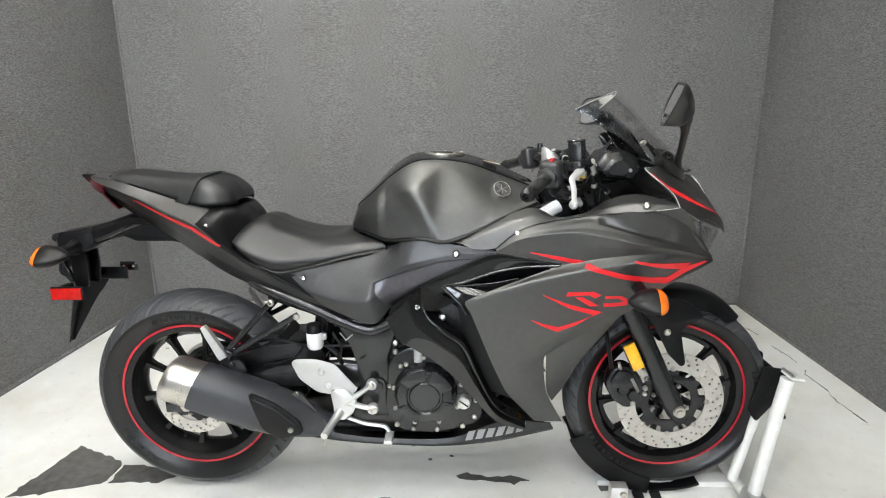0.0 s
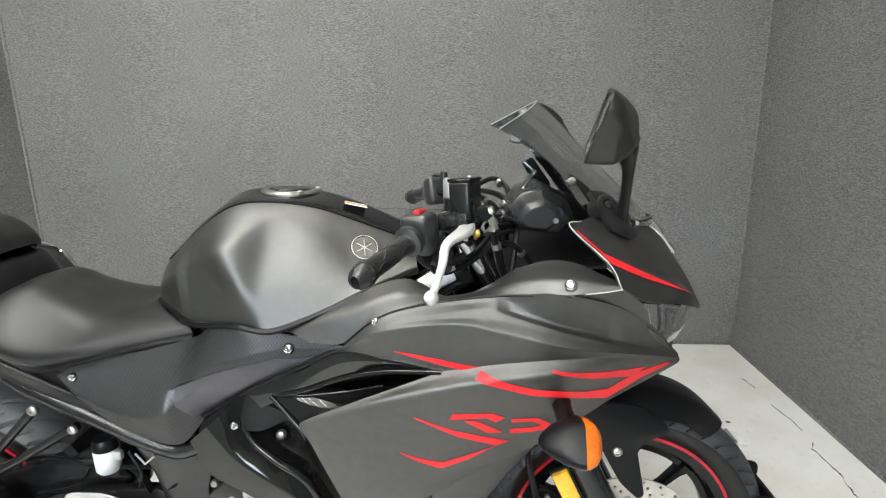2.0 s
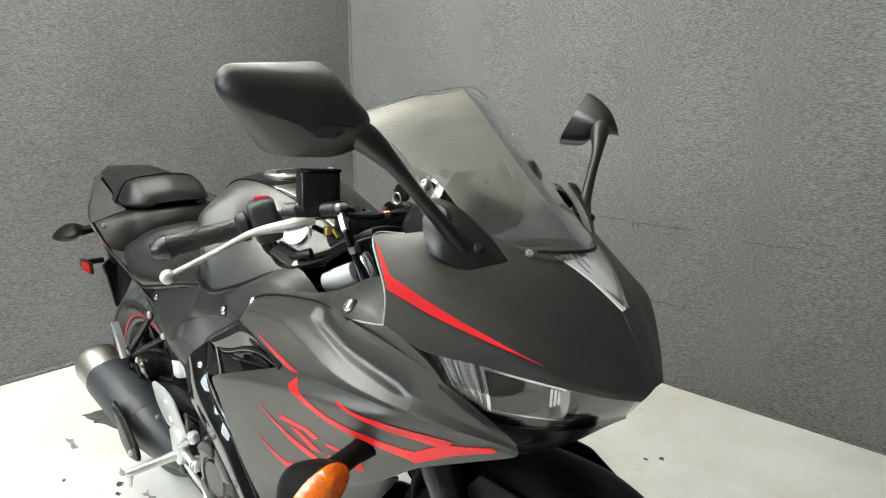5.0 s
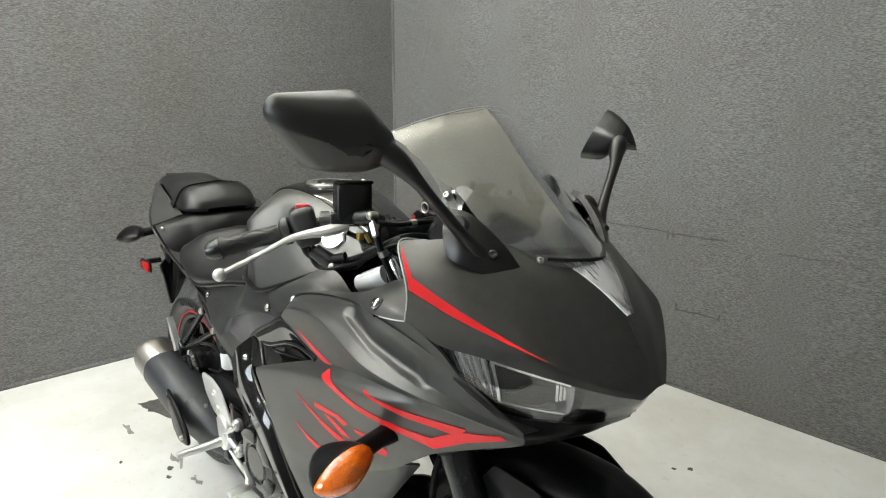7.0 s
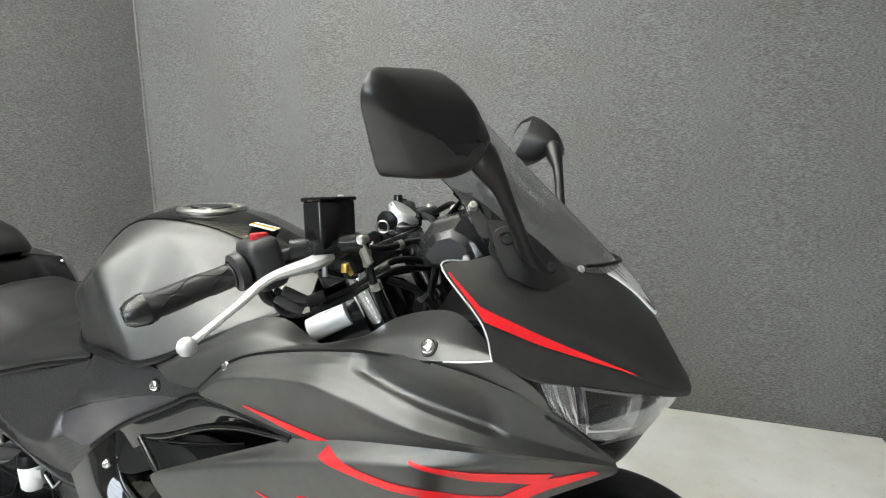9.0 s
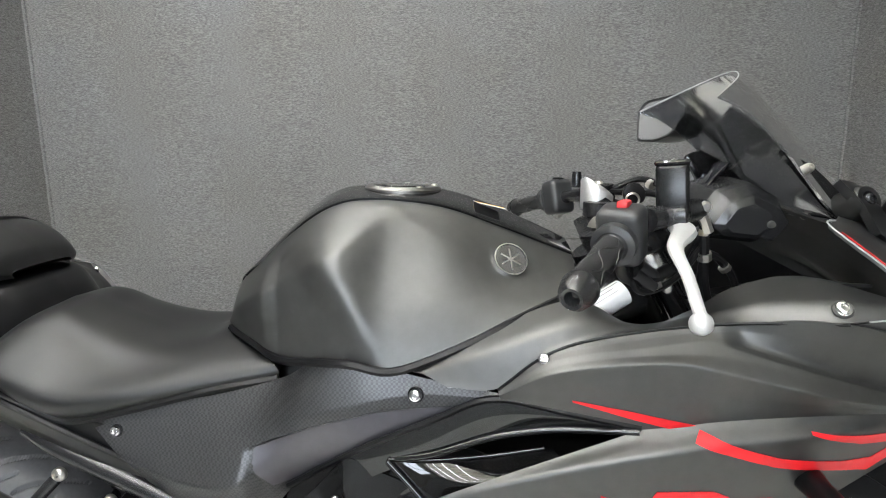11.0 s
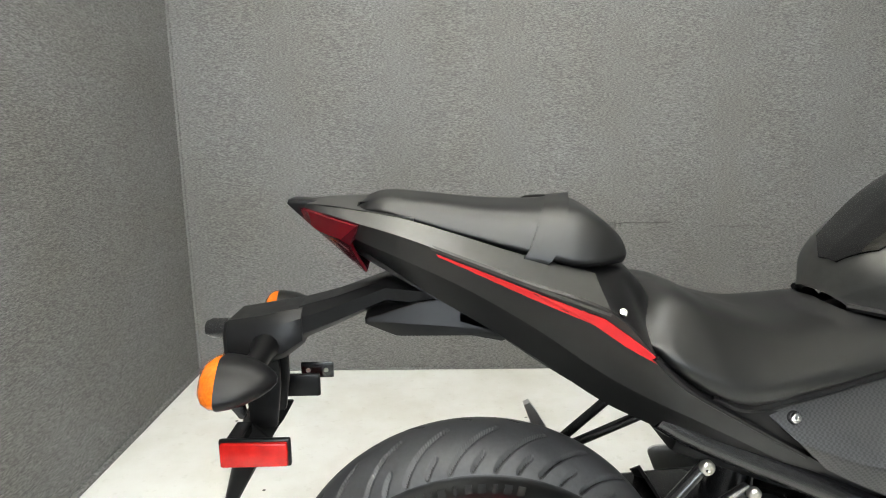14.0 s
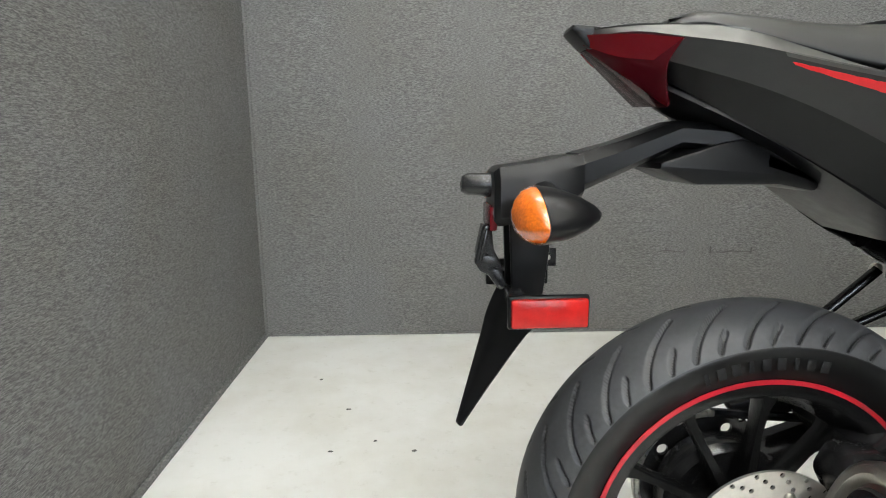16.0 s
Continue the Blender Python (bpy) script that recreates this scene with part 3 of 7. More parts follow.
# red stripes on the fairing
decal("red_stripe", UPPER, [(0.955, 0.792), (1.02, 0.783), (1.085, 0.772)], [(0.955, 0.790), (1.02, 0.774), (1.078, 0.762)], RED, bike, "red stripe", soft=0.2)
decal("red_stripe", LOWER, [(1.088, 0.769), (1.17, 0.744), (1.25, 0.729), (1.288, 0.726)], [(1.080, 0.759), (1.17, 0.731), (1.25, 0.714), (1.288, 0.708)], RED, bike, "red stripe", soft=0.3)
decal("red_stripe", LOWER, [(1.288, 0.726), (1.330, 0.751), (1.385, 0.760)], [(1.288, 0.708), (1.340, 0.736), (1.392, 0.756)], RED, bike, "red stripe", soft=0.3)
decal("red_stripe", LOWER, [(1.195, 0.777), (1.26, 0.768), (1.345, 0.760)], [(1.195, 0.774), (1.26, 0.755), (1.33, 0.744)], RED, bike, "red stripe", soft=0.3)
decal("red_stripe", LOWER, [(0.985, 0.692), (1.05, 0.664), (1.135, 0.640)], [(0.985, 0.690), (1.05, 0.654), (1.112, 0.633)], RED, bike, "red stripe", soft=0.3)
decal("red_stripe", LOWER, [(1.135, 0.640), (1.07, 0.616), (1.025, 0.602)], [(1.112, 0.633), (1.07, 0.606), (1.025, 0.589)], RED, bike, "red stripe", soft=0.3)
decal("red_stripe", LOWER, [(0.960, 0.624), (0.990, 0.612), (1.028, 0.603)], [(0.960, 0.622), (0.990, 0.605), (1.025, 0.589)], RED, bike, "red stripe", soft=0.3)
# the model badge, as plain slanted red shapes
decal("red_badge_bar", LOWER, [(1.045, 0.698), (1.107, 0.698), (1.127, 0.688)], [(1.040, 0.687), (1.097, 0.689), (1.112, 0.679)], RED, bike, "red badge shape", soft=0.3)
decal("red_badge_bar", LOWER, [(1.080, 0.684), (1.124, 0.658)], [(1.062, 0.684), (1.100, 0.658)], RED, bike, "red badge shape", soft=0.3)
decal("red_badge_bar", LOWER, [(1.137, 0.684), (1.178, 0.682), (1.200, 0.668)], [(1.137, 0.677), (1.172, 0.675), (1.190, 0.662)], RED, bike, "red badge shape", soft=0.3)
decal("red_badge_bar", LOWER, [(1.135, 0.664), (1.17, 0.664), (1.200, 0.667)], [(1.135, 0.655), (1.17, 0.654), (1.195, 0.656)], RED, bike, "red badge shape", soft=0.3)

# inner cowl panels beside the tank and the fork
INNER = [
    [(0.755, -0.170, 0.808), (0.86, -0.158, 0.852), (0.965, -0.150, 0.888), (1.04, -0.154, 0.857), (1.10, -0.156, 0.878), (1.15, -0.158, 0.908), (1.22, -0.165, 0.922), (1.288, -0.243, 0.910)],
    [(0.785, -0.184, 0.806), (0.868, -0.194, 0.841), (0.955, -0.194, 0.874), (1.04, -0.190, 0.872), (1.11, -0.196, 0.889), (1.165, -0.216, 0.905), (1.225, -0.238, 0.912), (1.288, -0.251, 0.907)],
    [(0.815, -0.196, 0.795), (0.873, -0.204, 0.798), (0.93, -0.206, 0.843), (1.00, -0.207, 0.865), (1.115, -0.217, 0.883), (1.17, -0.234, 0.889), (1.221, -0.252, 0.895), (1.288, -0.254, 0.903)],
]
panel("inner_cowl_panel", INNER, MATTE, bike, "", 60, 16, 0.4)

# front cowl: from the screen's foot down to the headlight
NOSE = [
    [(1.268, -0.140, 0.990), (1.300, -0.112, 0.988), (1.352, -0.070, 0.966), (1.400, -0.034, 0.944), (1.447, 0.0, 0.892), (1.497, 0.0, 0.803)],
    [(1.243, -0.176, 0.987), (1.296, -0.150, 0.978), (1.36, -0.118, 0.944), (1.41, -0.085, 0.907), (1.456, -0.050, 0.864), (1.498, -0.010, 0.803)],
    [(1.220, -0.206, 0.985), (1.29, -0.192, 0.958), (1.355, -0.165, 0.918), (1.412, -0.130, 0.878), (1.460, -0.080, 0.838), (1.498, -0.020, 0.802)],
    [(1.273, -0.238, 0.936), (1.325, -0.214, 0.909), (1.378, -0.186, 0.886), (1.422, -0.156, 0.865), (1.466, -0.090, 0.826), (1.497, -0.028, 0.800)],
    [(1.288, -0.254, 0.904), (1.328, -0.236, 0.880), (1.380, -0.194, 0.862), (1.430, -0.146, 0.840), (1.468, -0.084, 0.813), (1.494, -0.034, 0.796)],
]
panel("front_cowl", NOSE, MATTE, bike, "", 50, 49, 0.55, core=(1.25, 0, 0.85))
decal_uv("red_stripe", NOSE, [0.05, 1.0, 2.0, 3.1], [2.64, 2.72, 2.80, 2.94], [2.97, 2.97, 2.97, 2.97], RED, bike, "red stripe", soft=0.55)
for k in range(7):
    a, b = 2.12 + 0.075 * k, 2.12 + 0.075 * (k + 1)
    decal_uv("red_stripe", NOSE, [0.045, 0.085 + 0.018 * k], [a, a], [b, b], RED, bike, "red stripe", n=6, soft=0.55)

# windscreen and its foot
SCREEN = [
    [(1.190, 0.0, 1.166), (1.225, 0.0, 1.136), (1.288, 0.0, 1.071), (1.350, 0.0, 1.010), (1.404, 0.0, 0.955)],
    [(1.166, -0.084, 1.151), (1.198, -0.086, 1.124), (1.258, -0.086, 1.062), (1.322, -0.078, 1.000), (1.388, -0.050, 0.954)],
    [(1.118, -0.148, 1.124), (1.158, -0.138, 1.106), (1.212, -0.129, 1.058), (1.265, -0.140, 0.990), (1.355, -0.082, 0.960)],
]
whole("windscreen", SCREEN, SMOKE, bike, "smoked grey windscreen", 40, 12, 0.9, 0.003, core=(1.1, 0, 0.9))
FLANGE = [
    [(1.206, -0.119, 1.064), (1.242, -0.119, 1.046), (1.275, -0.118, 1.018), (1.300, -0.112, 0.992)],
    [(1.209, -0.123, 1.058), (1.234, -0.128, 1.026), (1.260, -0.134, 0.996), (1.290, -0.126, 0.984)],
]
panel("screen_flange", FLANGE, GLOSS, bike, "gloss black flange under the windscreen's edge", 20, 8, 0.7, 0.004, core=(1.2, 0, 0.9))
for s in (-1, 1):
    bolt((1.234, s * 0.130, 1.043), (0.3, s * 0.85, 0.4), 0.0058, bike, STEEL, 0.005)
part("screen_stay", plate(rounded([(1.178, 1.052), (1.196, 1.060), (1.232, 1.010), (1.226, 0.985), (1.214, 0.990)], 0.005), 0.100, 0.010, 0.002), GLOSS, bike, "gloss black screen stay")
edge = [q[0] for q in SCREEN]
bar([(x, y, z + 0.001) for x, y, z in edge[::-1]] + [(x, -y, z + 0.001) for x, y, z in edge[1:]], 0.0007, "screen_edge", SILVER, bike, "bright cut edge of the screen", 6, 30)
# position lamp in the nose
PILOT = [
    [(1.400, 0.0, 0.958), (1.424, 0.0, 0.930), (1.450, 0.0, 0.893)],
    [(1.376, -0.050, 0.957), (1.414, -0.029, 0.930), (1.449, -0.004, 0.891)],
]
whole("position_lamp", PILOT, CLEAR, bike, "clear wedge-shaped lamp in the nose", 12, 6, 0.5, 0.002, lift=0.006, core=(1.2, 0, 0.8))
whole("position_lamp_reflector", PILOT, SILVERED, bike, "", 12, 6, 0.2, 0.002, lift=0.002, core=(1.2, 0, 0.8))

bar([(1.362, -0.068, 0.964), (1.384, -0.040, 0.962), (1.402, 0.0, 0.961), (1.384, 0.040, 0.962), (1.362, 0.068, 0.964)], 0.0028, "lamp_trim", SATIN, bike, "", 8, 24)
for k in range(-3, 4):
    bar([(1.398 - 0.010 * abs(k) / 3, 0.012 * k, 0.961), (1.4495, 0.001 * k, 0.8975)], 0.0011, "position_lamp_rib", CHROME, bike, "", 6)

# headlights
LAMP_ROWS = [
    [(1.322, -0.232, 0.876), (1.368, -0.194, 0.862), (1.416, -0.146, 0.840), (1.458, -0.084, 0.814), (1.488, -0.012, 0.796)],
    [(1.336, -0.222, 0.846), (1.376, -0.188, 0.824), (1.414, -0.140, 0.803), (1.452, -0.080, 0.784), (1.478, -0.010, 0.772)],
    [(1.346, -0.208, 0.818), (1.376, -0.180, 0.788), (1.405, -0.134, 0.770), (1.438, -0.078, 0.756), (1.462, -0.006, 0.748)],
]
panel("headlight_lens", LAMP_ROWS, CLEAR, bike, "clear curved headlight lens", 24, 12, 0.9, 0.002, core=(1.2, 0, 0.8))


def in_lamp(u0, u1, v0, v1, deep, n=6):
    """A patch behind the headlight lens: from u0 to u1 along it and v0 to v1 down it, set back by deep."""
    g = np.array(LAMP_ROWS, float)
    us, vs = np.linspace(u0, u1, n), np.linspace(v0, v1, 5)
    p = np.einsum("vm,mkc,uk->vuc", straight(3, vs), g, catmull(5, us))
    return [[(x - deep * 0.85, y * (1 - 0.8 * deep), z - 0.1 * deep) for x, y, z in row] for row in p]


panel("headlight_housing", in_lamp(0.0, 4.0, 0.0, 2.0, 0.042, 12), GLOSS, bike, "gloss black headlight housing", 24, 10, 0.9, 0.003, core=(1.2, 0, 0.8))
# silvered outer bowl in slanting facets
for k in range(5):
    u = 0.34 + 0.155 * k
    lean = 0.010 if k % 2 else 0.0
    f = np.array(in_lamp(u, u + 0.150, 0.06, 1.55 - 0.05 * k, 0.014, 3))
    f[:, 0] += np.array((-0.012 + lean, 0, 0))
    panel("headlight_facet", f.tolist(), CHROME if k != 1 else REFLECTOR, bike, "bright silvered headlight facet", 6, 8, 0.4, 0.003, core=(1.2, 0, 0.8))
panel("headlight_divider", in_lamp(1.10, 1.17, 0.04, 1.60, 0.004, 3), CHROME, bike, "bright divider in the headlight", 4, 10, 0.9, 0.010, core=(1.2, 0, 0.8))
# dark bright-rimmed main bowl
bowl = np.array(in_lamp(1.18, 2.72, 0.12, 1.52, 0.012, 13))
for a in range(bowl.shape[0]):
    for b in range(bowl.shape[1]):
        deep = math.sin(math.pi * b / 12) ** 0.7 * math.sin(math.pi * (a + 0.35) / 4.7) ** 0.7
        bowl[a, b] -= np.array((0.036, -0.012, 0.004)) * deep
panel("headlight_reflector", bowl.tolist(), BOWL, bike, "dark mirrored headlight bowl", 26, 16, 0.9, 0.003, core=(1.2, 0, 0.8))
for v0, v1, deep in ((0.04, 0.13, 0.008), (1.46, 1.54, 0.008)):
    panel("headlight_rim", in_lamp(1.15, 2.6, v0, v1, deep), CHROME, bike, "bright headlight rim", 16, 4, 0.9, 0.003, core=(1.2, 0, 0.8))
panel("headlight_bezel", in_lamp(2.85, 4.0, 0.0, 2.0, 0.006), GLOSS, bike, "gloss black lamp surround", 12, 8, 0.9, 0.003, core=(1.2, 0, 0.8))
panel("headlight_bezel", in_lamp(0.0, 3.0, 1.66, 2.0, 0.006), GLOSS, bike, "gloss black lamp surround", 16, 4, 0.9, 0.003, core=(1.2, 0, 0.8))
panel("headlight_bezel", in_lamp(0.0, 0.28, 0.0, 1.8, 0.006), GLOSS, bike, "gloss black lamp surround", 6, 8, 0.9, 0.003, core=(1.2, 0, 0.8))
for k in range(4):
    panel("reflector_rib", in_lamp(2.42 + 0.10 * k, 2.47 + 0.10 * k, 0.20, 0.95 - 0.06 * k, 0.016 + 0.003 * k, 3), CHROME, bike, "", 3, 6, 0.9, 0.003, core=(1.2, 0, 0.8))
for s in (-1, 1):
    lens = lathe([(0.0, 0.016), (0.014, 0.013), (0.024, 0.004), (0.026, -0.006), (0.027, -0.012)], (0, 0, 0), 28, "z")
    bmesh.ops.transform(lens, matrix=Matrix.Diagonal((1.5, 0.85, 1, 1)), verts=lens.verts[:])
    part("headlight_projector", aimed(lens, (1.392, s * 0.118, 0.800), (0.9, s * 0.42, 0.05)), DIAL, bike, "dark glass projector lens")
# chin and the strips between headlight and side fairing
CHIN = [
    [(1.372, -0.184, 0.792), (1.405, -0.135, 0.770), (1.438, -0.079, 0.757), (1.464, 0.0, 0.748)],
    [(1.398, -0.166, 0.752), (1.415, -0.118, 0.738), (1.428, -0.06, 0.728), (1.434, 0.0, 0.724)],
    [(1.318, -0.14, 0.690), (1.335, -0.10, 0.685), (1.350, -0.05, 0.683), (1.355, 0.0, 0.683)],
]
panel("chin_panel", CHIN, SATIN, bike, "", 16, 10, 0.7, core=(1.2, 0, 0.85))
STRIP = [
    [(1.286, -0.252, 0.903), (1.329, -0.232, 0.868), (1.352, -0.204, 0.815), (1.380, -0.176, 0.784), (1.412, -0.140, 0.763)],
    [(1.221, -0.248, 0.890), (1.300, -0.234, 0.864), (1.350, -0.212, 0.826), (1.384, -0.188, 0.792), (1.408, -0.166, 0.766)],
]
panel("cowl_strip", STRIP, MATTE, bike, "", 24, 8, 0.5)

# gloss black air intake and lower trim
INTAKE = [
    [(0.606, -0.160, 0.640), (0.70, -0.180, 0.702), (0.80, -0.190, 0.752), (0.868, -0.198, 0.782), (0.95, -0.212, 0.774), (1.03, -0.225, 0.763)],
    [(0.625, -0.161, 0.632), (0.71, -0.182, 0.690), (0.80, -0.192, 0.735), (0.868, -0.199, 0.762), (0.95, -0.212, 0.766), (1.03, -0.226, 0.760)],
    [(0.655, -0.167, 0.625), (0.725, -0.183, 0.672), (0.80, -0.190, 0.706), (0.868, -0.194, 0.734), (0.95, -0.205, 0.752), (1.03, -0.224, 0.758)],
]
panel("intake_cover", INTAKE, GLOSS, bike, "gloss black intake cover", 40, 16, 0.4)
MOUTH = [(0.742, -0.182, 0.694), (0.765, -0.187, 0.699), (0.80, -0.191, 0.708), (0.868, -0.195, 0.733), (0.93, -0.204, 0.748), (0.985, -0.216, 0.755), (1.028, -0.226, 0.759)]
panel("intake_throat", [MOUTH, [(x + 0.006, y + 0.022, z - 0.006) for x, y, z in MOUTH], [(x + 0.012, y + 0.064, z - 0.012) for x, y, z in MOUTH]], GLOSS, bike, "gloss black roof of the intake", 30, 10, 0.4)
panel("intake_step", [
    [(0.741, -0.186, 0.694), (0.775, -0.189, 0.693), (0.815, -0.188, 0.694), (0.87, -0.184, 0.700), (0.94, -0.190, 0.716)],
    [(0.768, -0.195, 0.672), (0.795, -0.199, 0.673), (0.832, -0.208, 0.677), (0.88, -0.216, 0.690), (0.95, -0.220, 0.714)],
    [(0.790, -0.203, 0.650), (0.812, -0.209, 0.655), (0.845, -0.212, 0.664), (0.885, -0.206, 0.680), (0.95, -0.208, 0.704)],
], GLOSS, bike, "gloss black step in the intake mouth", 30, 16, 0.3)
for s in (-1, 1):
    # added black sheet in place of the dark depth of the intake
    part("intake_backing", plate([(0.73, 0.66), (0.80, 0.60), (1.06, 0.62), (1.06, 0.765), (0.90, 0.755)], s * 0.128, 0.008, 0.001), INTAKE_SHADE, bike)
    bar([(x, s * -y, z) for x, y, z in MOUTH], 0.0045, "intake_lip", GLOSS, bike, "rounded gloss black lip of the intake", 12, 40)
    bar([(0.741, s * 0.187, 0.694), (0.766, s * 0.196, 0.672), (0.790, s * 0.204, 0.648), (0.802, s * 0.206, 0.628)], 0.0045, "intake_edge", GLOSS, bike, "rounded gloss black edge", 12, 20)
    bar([(0.742, s * 0.186, 0.696), (0.80, s * 0.187, 0.697), (0.87, s * 0.184, 0.703), (0.93, s * 0.188, 0.716)], 0.0022, "intake_edge", GLOSS, bike, "rounded gloss black edge", 10, 20)
TRIM_IN = [(0.683, -0.178, 0.690), (0.690, -0.182, 0.645), (0.705, -0.186, 0.612), (0.745, -0.190, 0.577), (0.792, -0.190, 0.540), (0.826, -0.184, 0.460), (0.880, -0.172, 0.355), (0.960, -0.156, 0.298)]
TRIM_OUT = [(0.595, -0.166, 0.610), (0.626, -0.174, 0.556), (0.664, -0.177, 0.532), (0.716, -0.178, 0.500), (0.770, -0.178, 0.452), (0.822, -0.172, 0.386), (0.880, -0.162, 0.318), (0.955, -0.150, 0.285)]
TRIM_OUT = [(x, y - 0.026, z) for x, y, z in TRIM_OUT]
TRIM = [[(x + 0.006, y + 0.020, z + 0.010) for x, y, z in TRIM_IN], [(x - 0.001, y - 0.003, z - 0.002) for x, y, z in TRIM_IN],
        [tuple(np.array(a) * 0.62 + np.array(c) * 0.38 + np.array((0, -0.016, 0))) for a, c in zip(TRIM_IN, TRIM_OUT)], TRIM_OUT]
panel("lower_trim", TRIM, GLOSS, bike, "gloss black lower trim", 60, 40, 0.35)
for s in (-1, 1):
    bar([(x, -s * y, z) for x, y, z in TRIM[1][1:]], [0.003, 0.006, 0.0085, 0.0085, 0.006, 0.004, 0.003], "trim_lip", GLOSS, bike, "rounded gloss black lip", 14, 40)
panel("trim_plate", [[(0.612, -0.158, 0.645), (0.650, -0.170, 0.668), (0.690, -0.180, 0.692), (0.735, -0.180, 0.672), (0.775, -0.176, 0.652)],
                     [(0.598, -0.166, 0.612), (0.640, -0.183, 0.612), (0.690, -0.190, 0.630), (0.720, -0.187, 0.630), (0.770, -0.176, 0.648)]], GLOSS, bike, "gloss black lower trim", 20, 8, 0.3)
for s in (-1, 1):
    for x, y, z, r in ((0.738, 0.150, 0.598, 0.009), (0.737, 0.150, 0.574, 0.005), (0.611, 0.142, 0.522, 0.008), (0.792, 0.155, 0.463, 0.006)):
        bolt((x, s * y, z), (0, s, 0.2), r, bike, STEEL, 0.005)
panel("radiator_shroud", [[(0.77, -0.150, 0.680), (0.84, -0.150, 0.690), (0.90, -0.150, 0.660)], [(0.80, -0.150, 0.520), (0.86, -0.155, 0.520), (0.92, -0.16, 0.52)], [(0.87, -0.14, 0.38), (0.92, -0.14, 0.36), (0.99, -0.14, 0.33)]], SATIN, bike, "", 12, 12, 0.7)

# belly pan, in the body paint darkened because less light reaches it
BELLY = [
    [(0.235, -0.095, 0.245), (0.34, -0.125, 0.262), (0.46, -0.135, 0.240), (0.60, -0.140, 0.232), (0.76, -0.145, 0.240), (0.90, -0.152, 0.296), (1.03, -0.150, 0.290)],
    [(0.235, -0.100, 0.225), (0.34, -0.128, 0.228), (0.46, -0.140, 0.220), (0.60, -0.145, 0.214), (0.76, -0.150, 0.216), (0.90, -0.155, 0.240), (1.04, -0.145, 0.268)],
    [(0.24, -0.06, 0.205), (0.34, -0.07, 0.200), (0.46, -0.075, 0.195), (0.60, -0.08, 0.19), (0.76, -0.08, 0.19), (0.90, -0.085, 0.205), (1.03, -0.085, 0.242)],
    [(0.24, 0.0, 0.200), (0.34, 0.0, 0.195), (0.46, 0.0, 0.19), (0.60, 0.0, 0.185), (0.76, 0.0, 0.185), (0.90, 0.0, 0.195), (1.02, 0.0, 0.235)],
]
whole("belly_pan", BELLY[::-1], MATTE_SHADED, bike, "", 40, 18, 0.6, core=(0.6, 0, 0.4))
# maker's lettering on the belly pan, as plain grey bars
for k in range(6):
    x = 0.800 + 0.0275 * k
    decal("grey_print_bar", BELLY[:3], [(x + 0.006, 0.262 + 0.0058 * k), (x + 0.026, 0.266 + 0.0058 * k)], [(x - 0.003, 0.236 + 0.0058 * k), (x + 0.016, 0.240 + 0.0058 * k)], GREY_PRINT, bike, "grey lettering bar", n=4, soft=0.6, sides=1)

# tank
T0 = [(0.488, 0.0, 0.830), (0.513, 0.0, 0.886), (0.556, 0.0, 0.928), (0.603, 0.0, 0.975), (0.651, 0.0, 1.007), (0.70, 0.0, 1.014), (0.79, 0.0, 1.010), (0.87, 0.0, 0.986), (0.975, 0.0, 0.938)]
T1 = [(0.489, -0.025, 0.829), (0.515, -0.050, 0.880), (0.558, -0.070, 0.920), (0.608, -0.080, 0.963), (0.660, -0.082, 0.995), (0.715, -0.080, 1.003), (0.80, -0.076, 0.994), (0.875, -0.068, 0.968), (0.978, -0.058, 0.926)]
T2 = [(0.491, -0.040, 0.826), (0.525, -0.090, 0.860), (0.572, -0.127, 0.888), (0.628, -0.150, 0.919), (0.674, -0.158, 0.944), (0.740, -0.110, 0.982), (0.815, -0.112, 0.951), (0.89, -0.104, 0.916), (0.98, -0.080, 0.907)]
T3 = [(0.495, -0.048, 0.823), (0.540, -0.099, 0.836), (0.590, -0.136, 0.849), (0.645, -0.163, 0.868), (0.692, -0.178, 0.880), (0.738, -0.168, 0.874), (0.822, -0.150, 0.890), (0.897, -0.132, 0.890), (0.982, -0.098, 0.900)]
T4 = [(0.499, -0.055, 0.818), (0.553, -0.108, 0.814), (0.598, -0.144, 0.806), (0.655, -0.172, 0.814), (0.70, -0.186, 0.817), (0.753, -0.187, 0.810), (0.837, -0.172, 0.838), (0.905, -0.152, 0.867), (0.985, -0.112, 0.893)]
TANK = [T0, T1, T2, T3, T4]
KNEE = [(0.575, 0.966), (0.613, 0.962), (0.640, 0.954), (0.669, 0.941), (0.696, 0.912), (0.719, 0.877), (0.742, 0.830)]
whole("fuel_tank", TANK, MATTE, bike, "matte charcoal fuel tank with creased sides", 130, 61, 0.55, 0.01, core=(0.72, 0, 0.82), crease=(KNEE, 0.0095, 0.052, 0.17, 0.085))
# gloss strip over the tank top, laid on the tank's own surface
skin = sheet_points(TANK, 130, 61, 0.55)
cols = np.arange(12, 130)
reach = 15.2 * np.clip((cols - 6) / 16.0, 0.2, 1.0)
strip = np.array([[skin[int(r), c] * (1 - r % 1) + skin[int(r) + 1, c] * (r % 1) for c, r in zip(cols, reach * q)] for q in np.linspace(0, 1, 14)])
strip = np.concatenate([(strip * FLIP)[:0:-1], strip])
up = normals(strip, (0.72, 0, 0.80))
part("tank_cover", shell(strip + up * 0.0030, up, 0.006), GLOSS, bike, "gloss black strip over the tank top")
cap_way = (0.03, 0, 1)
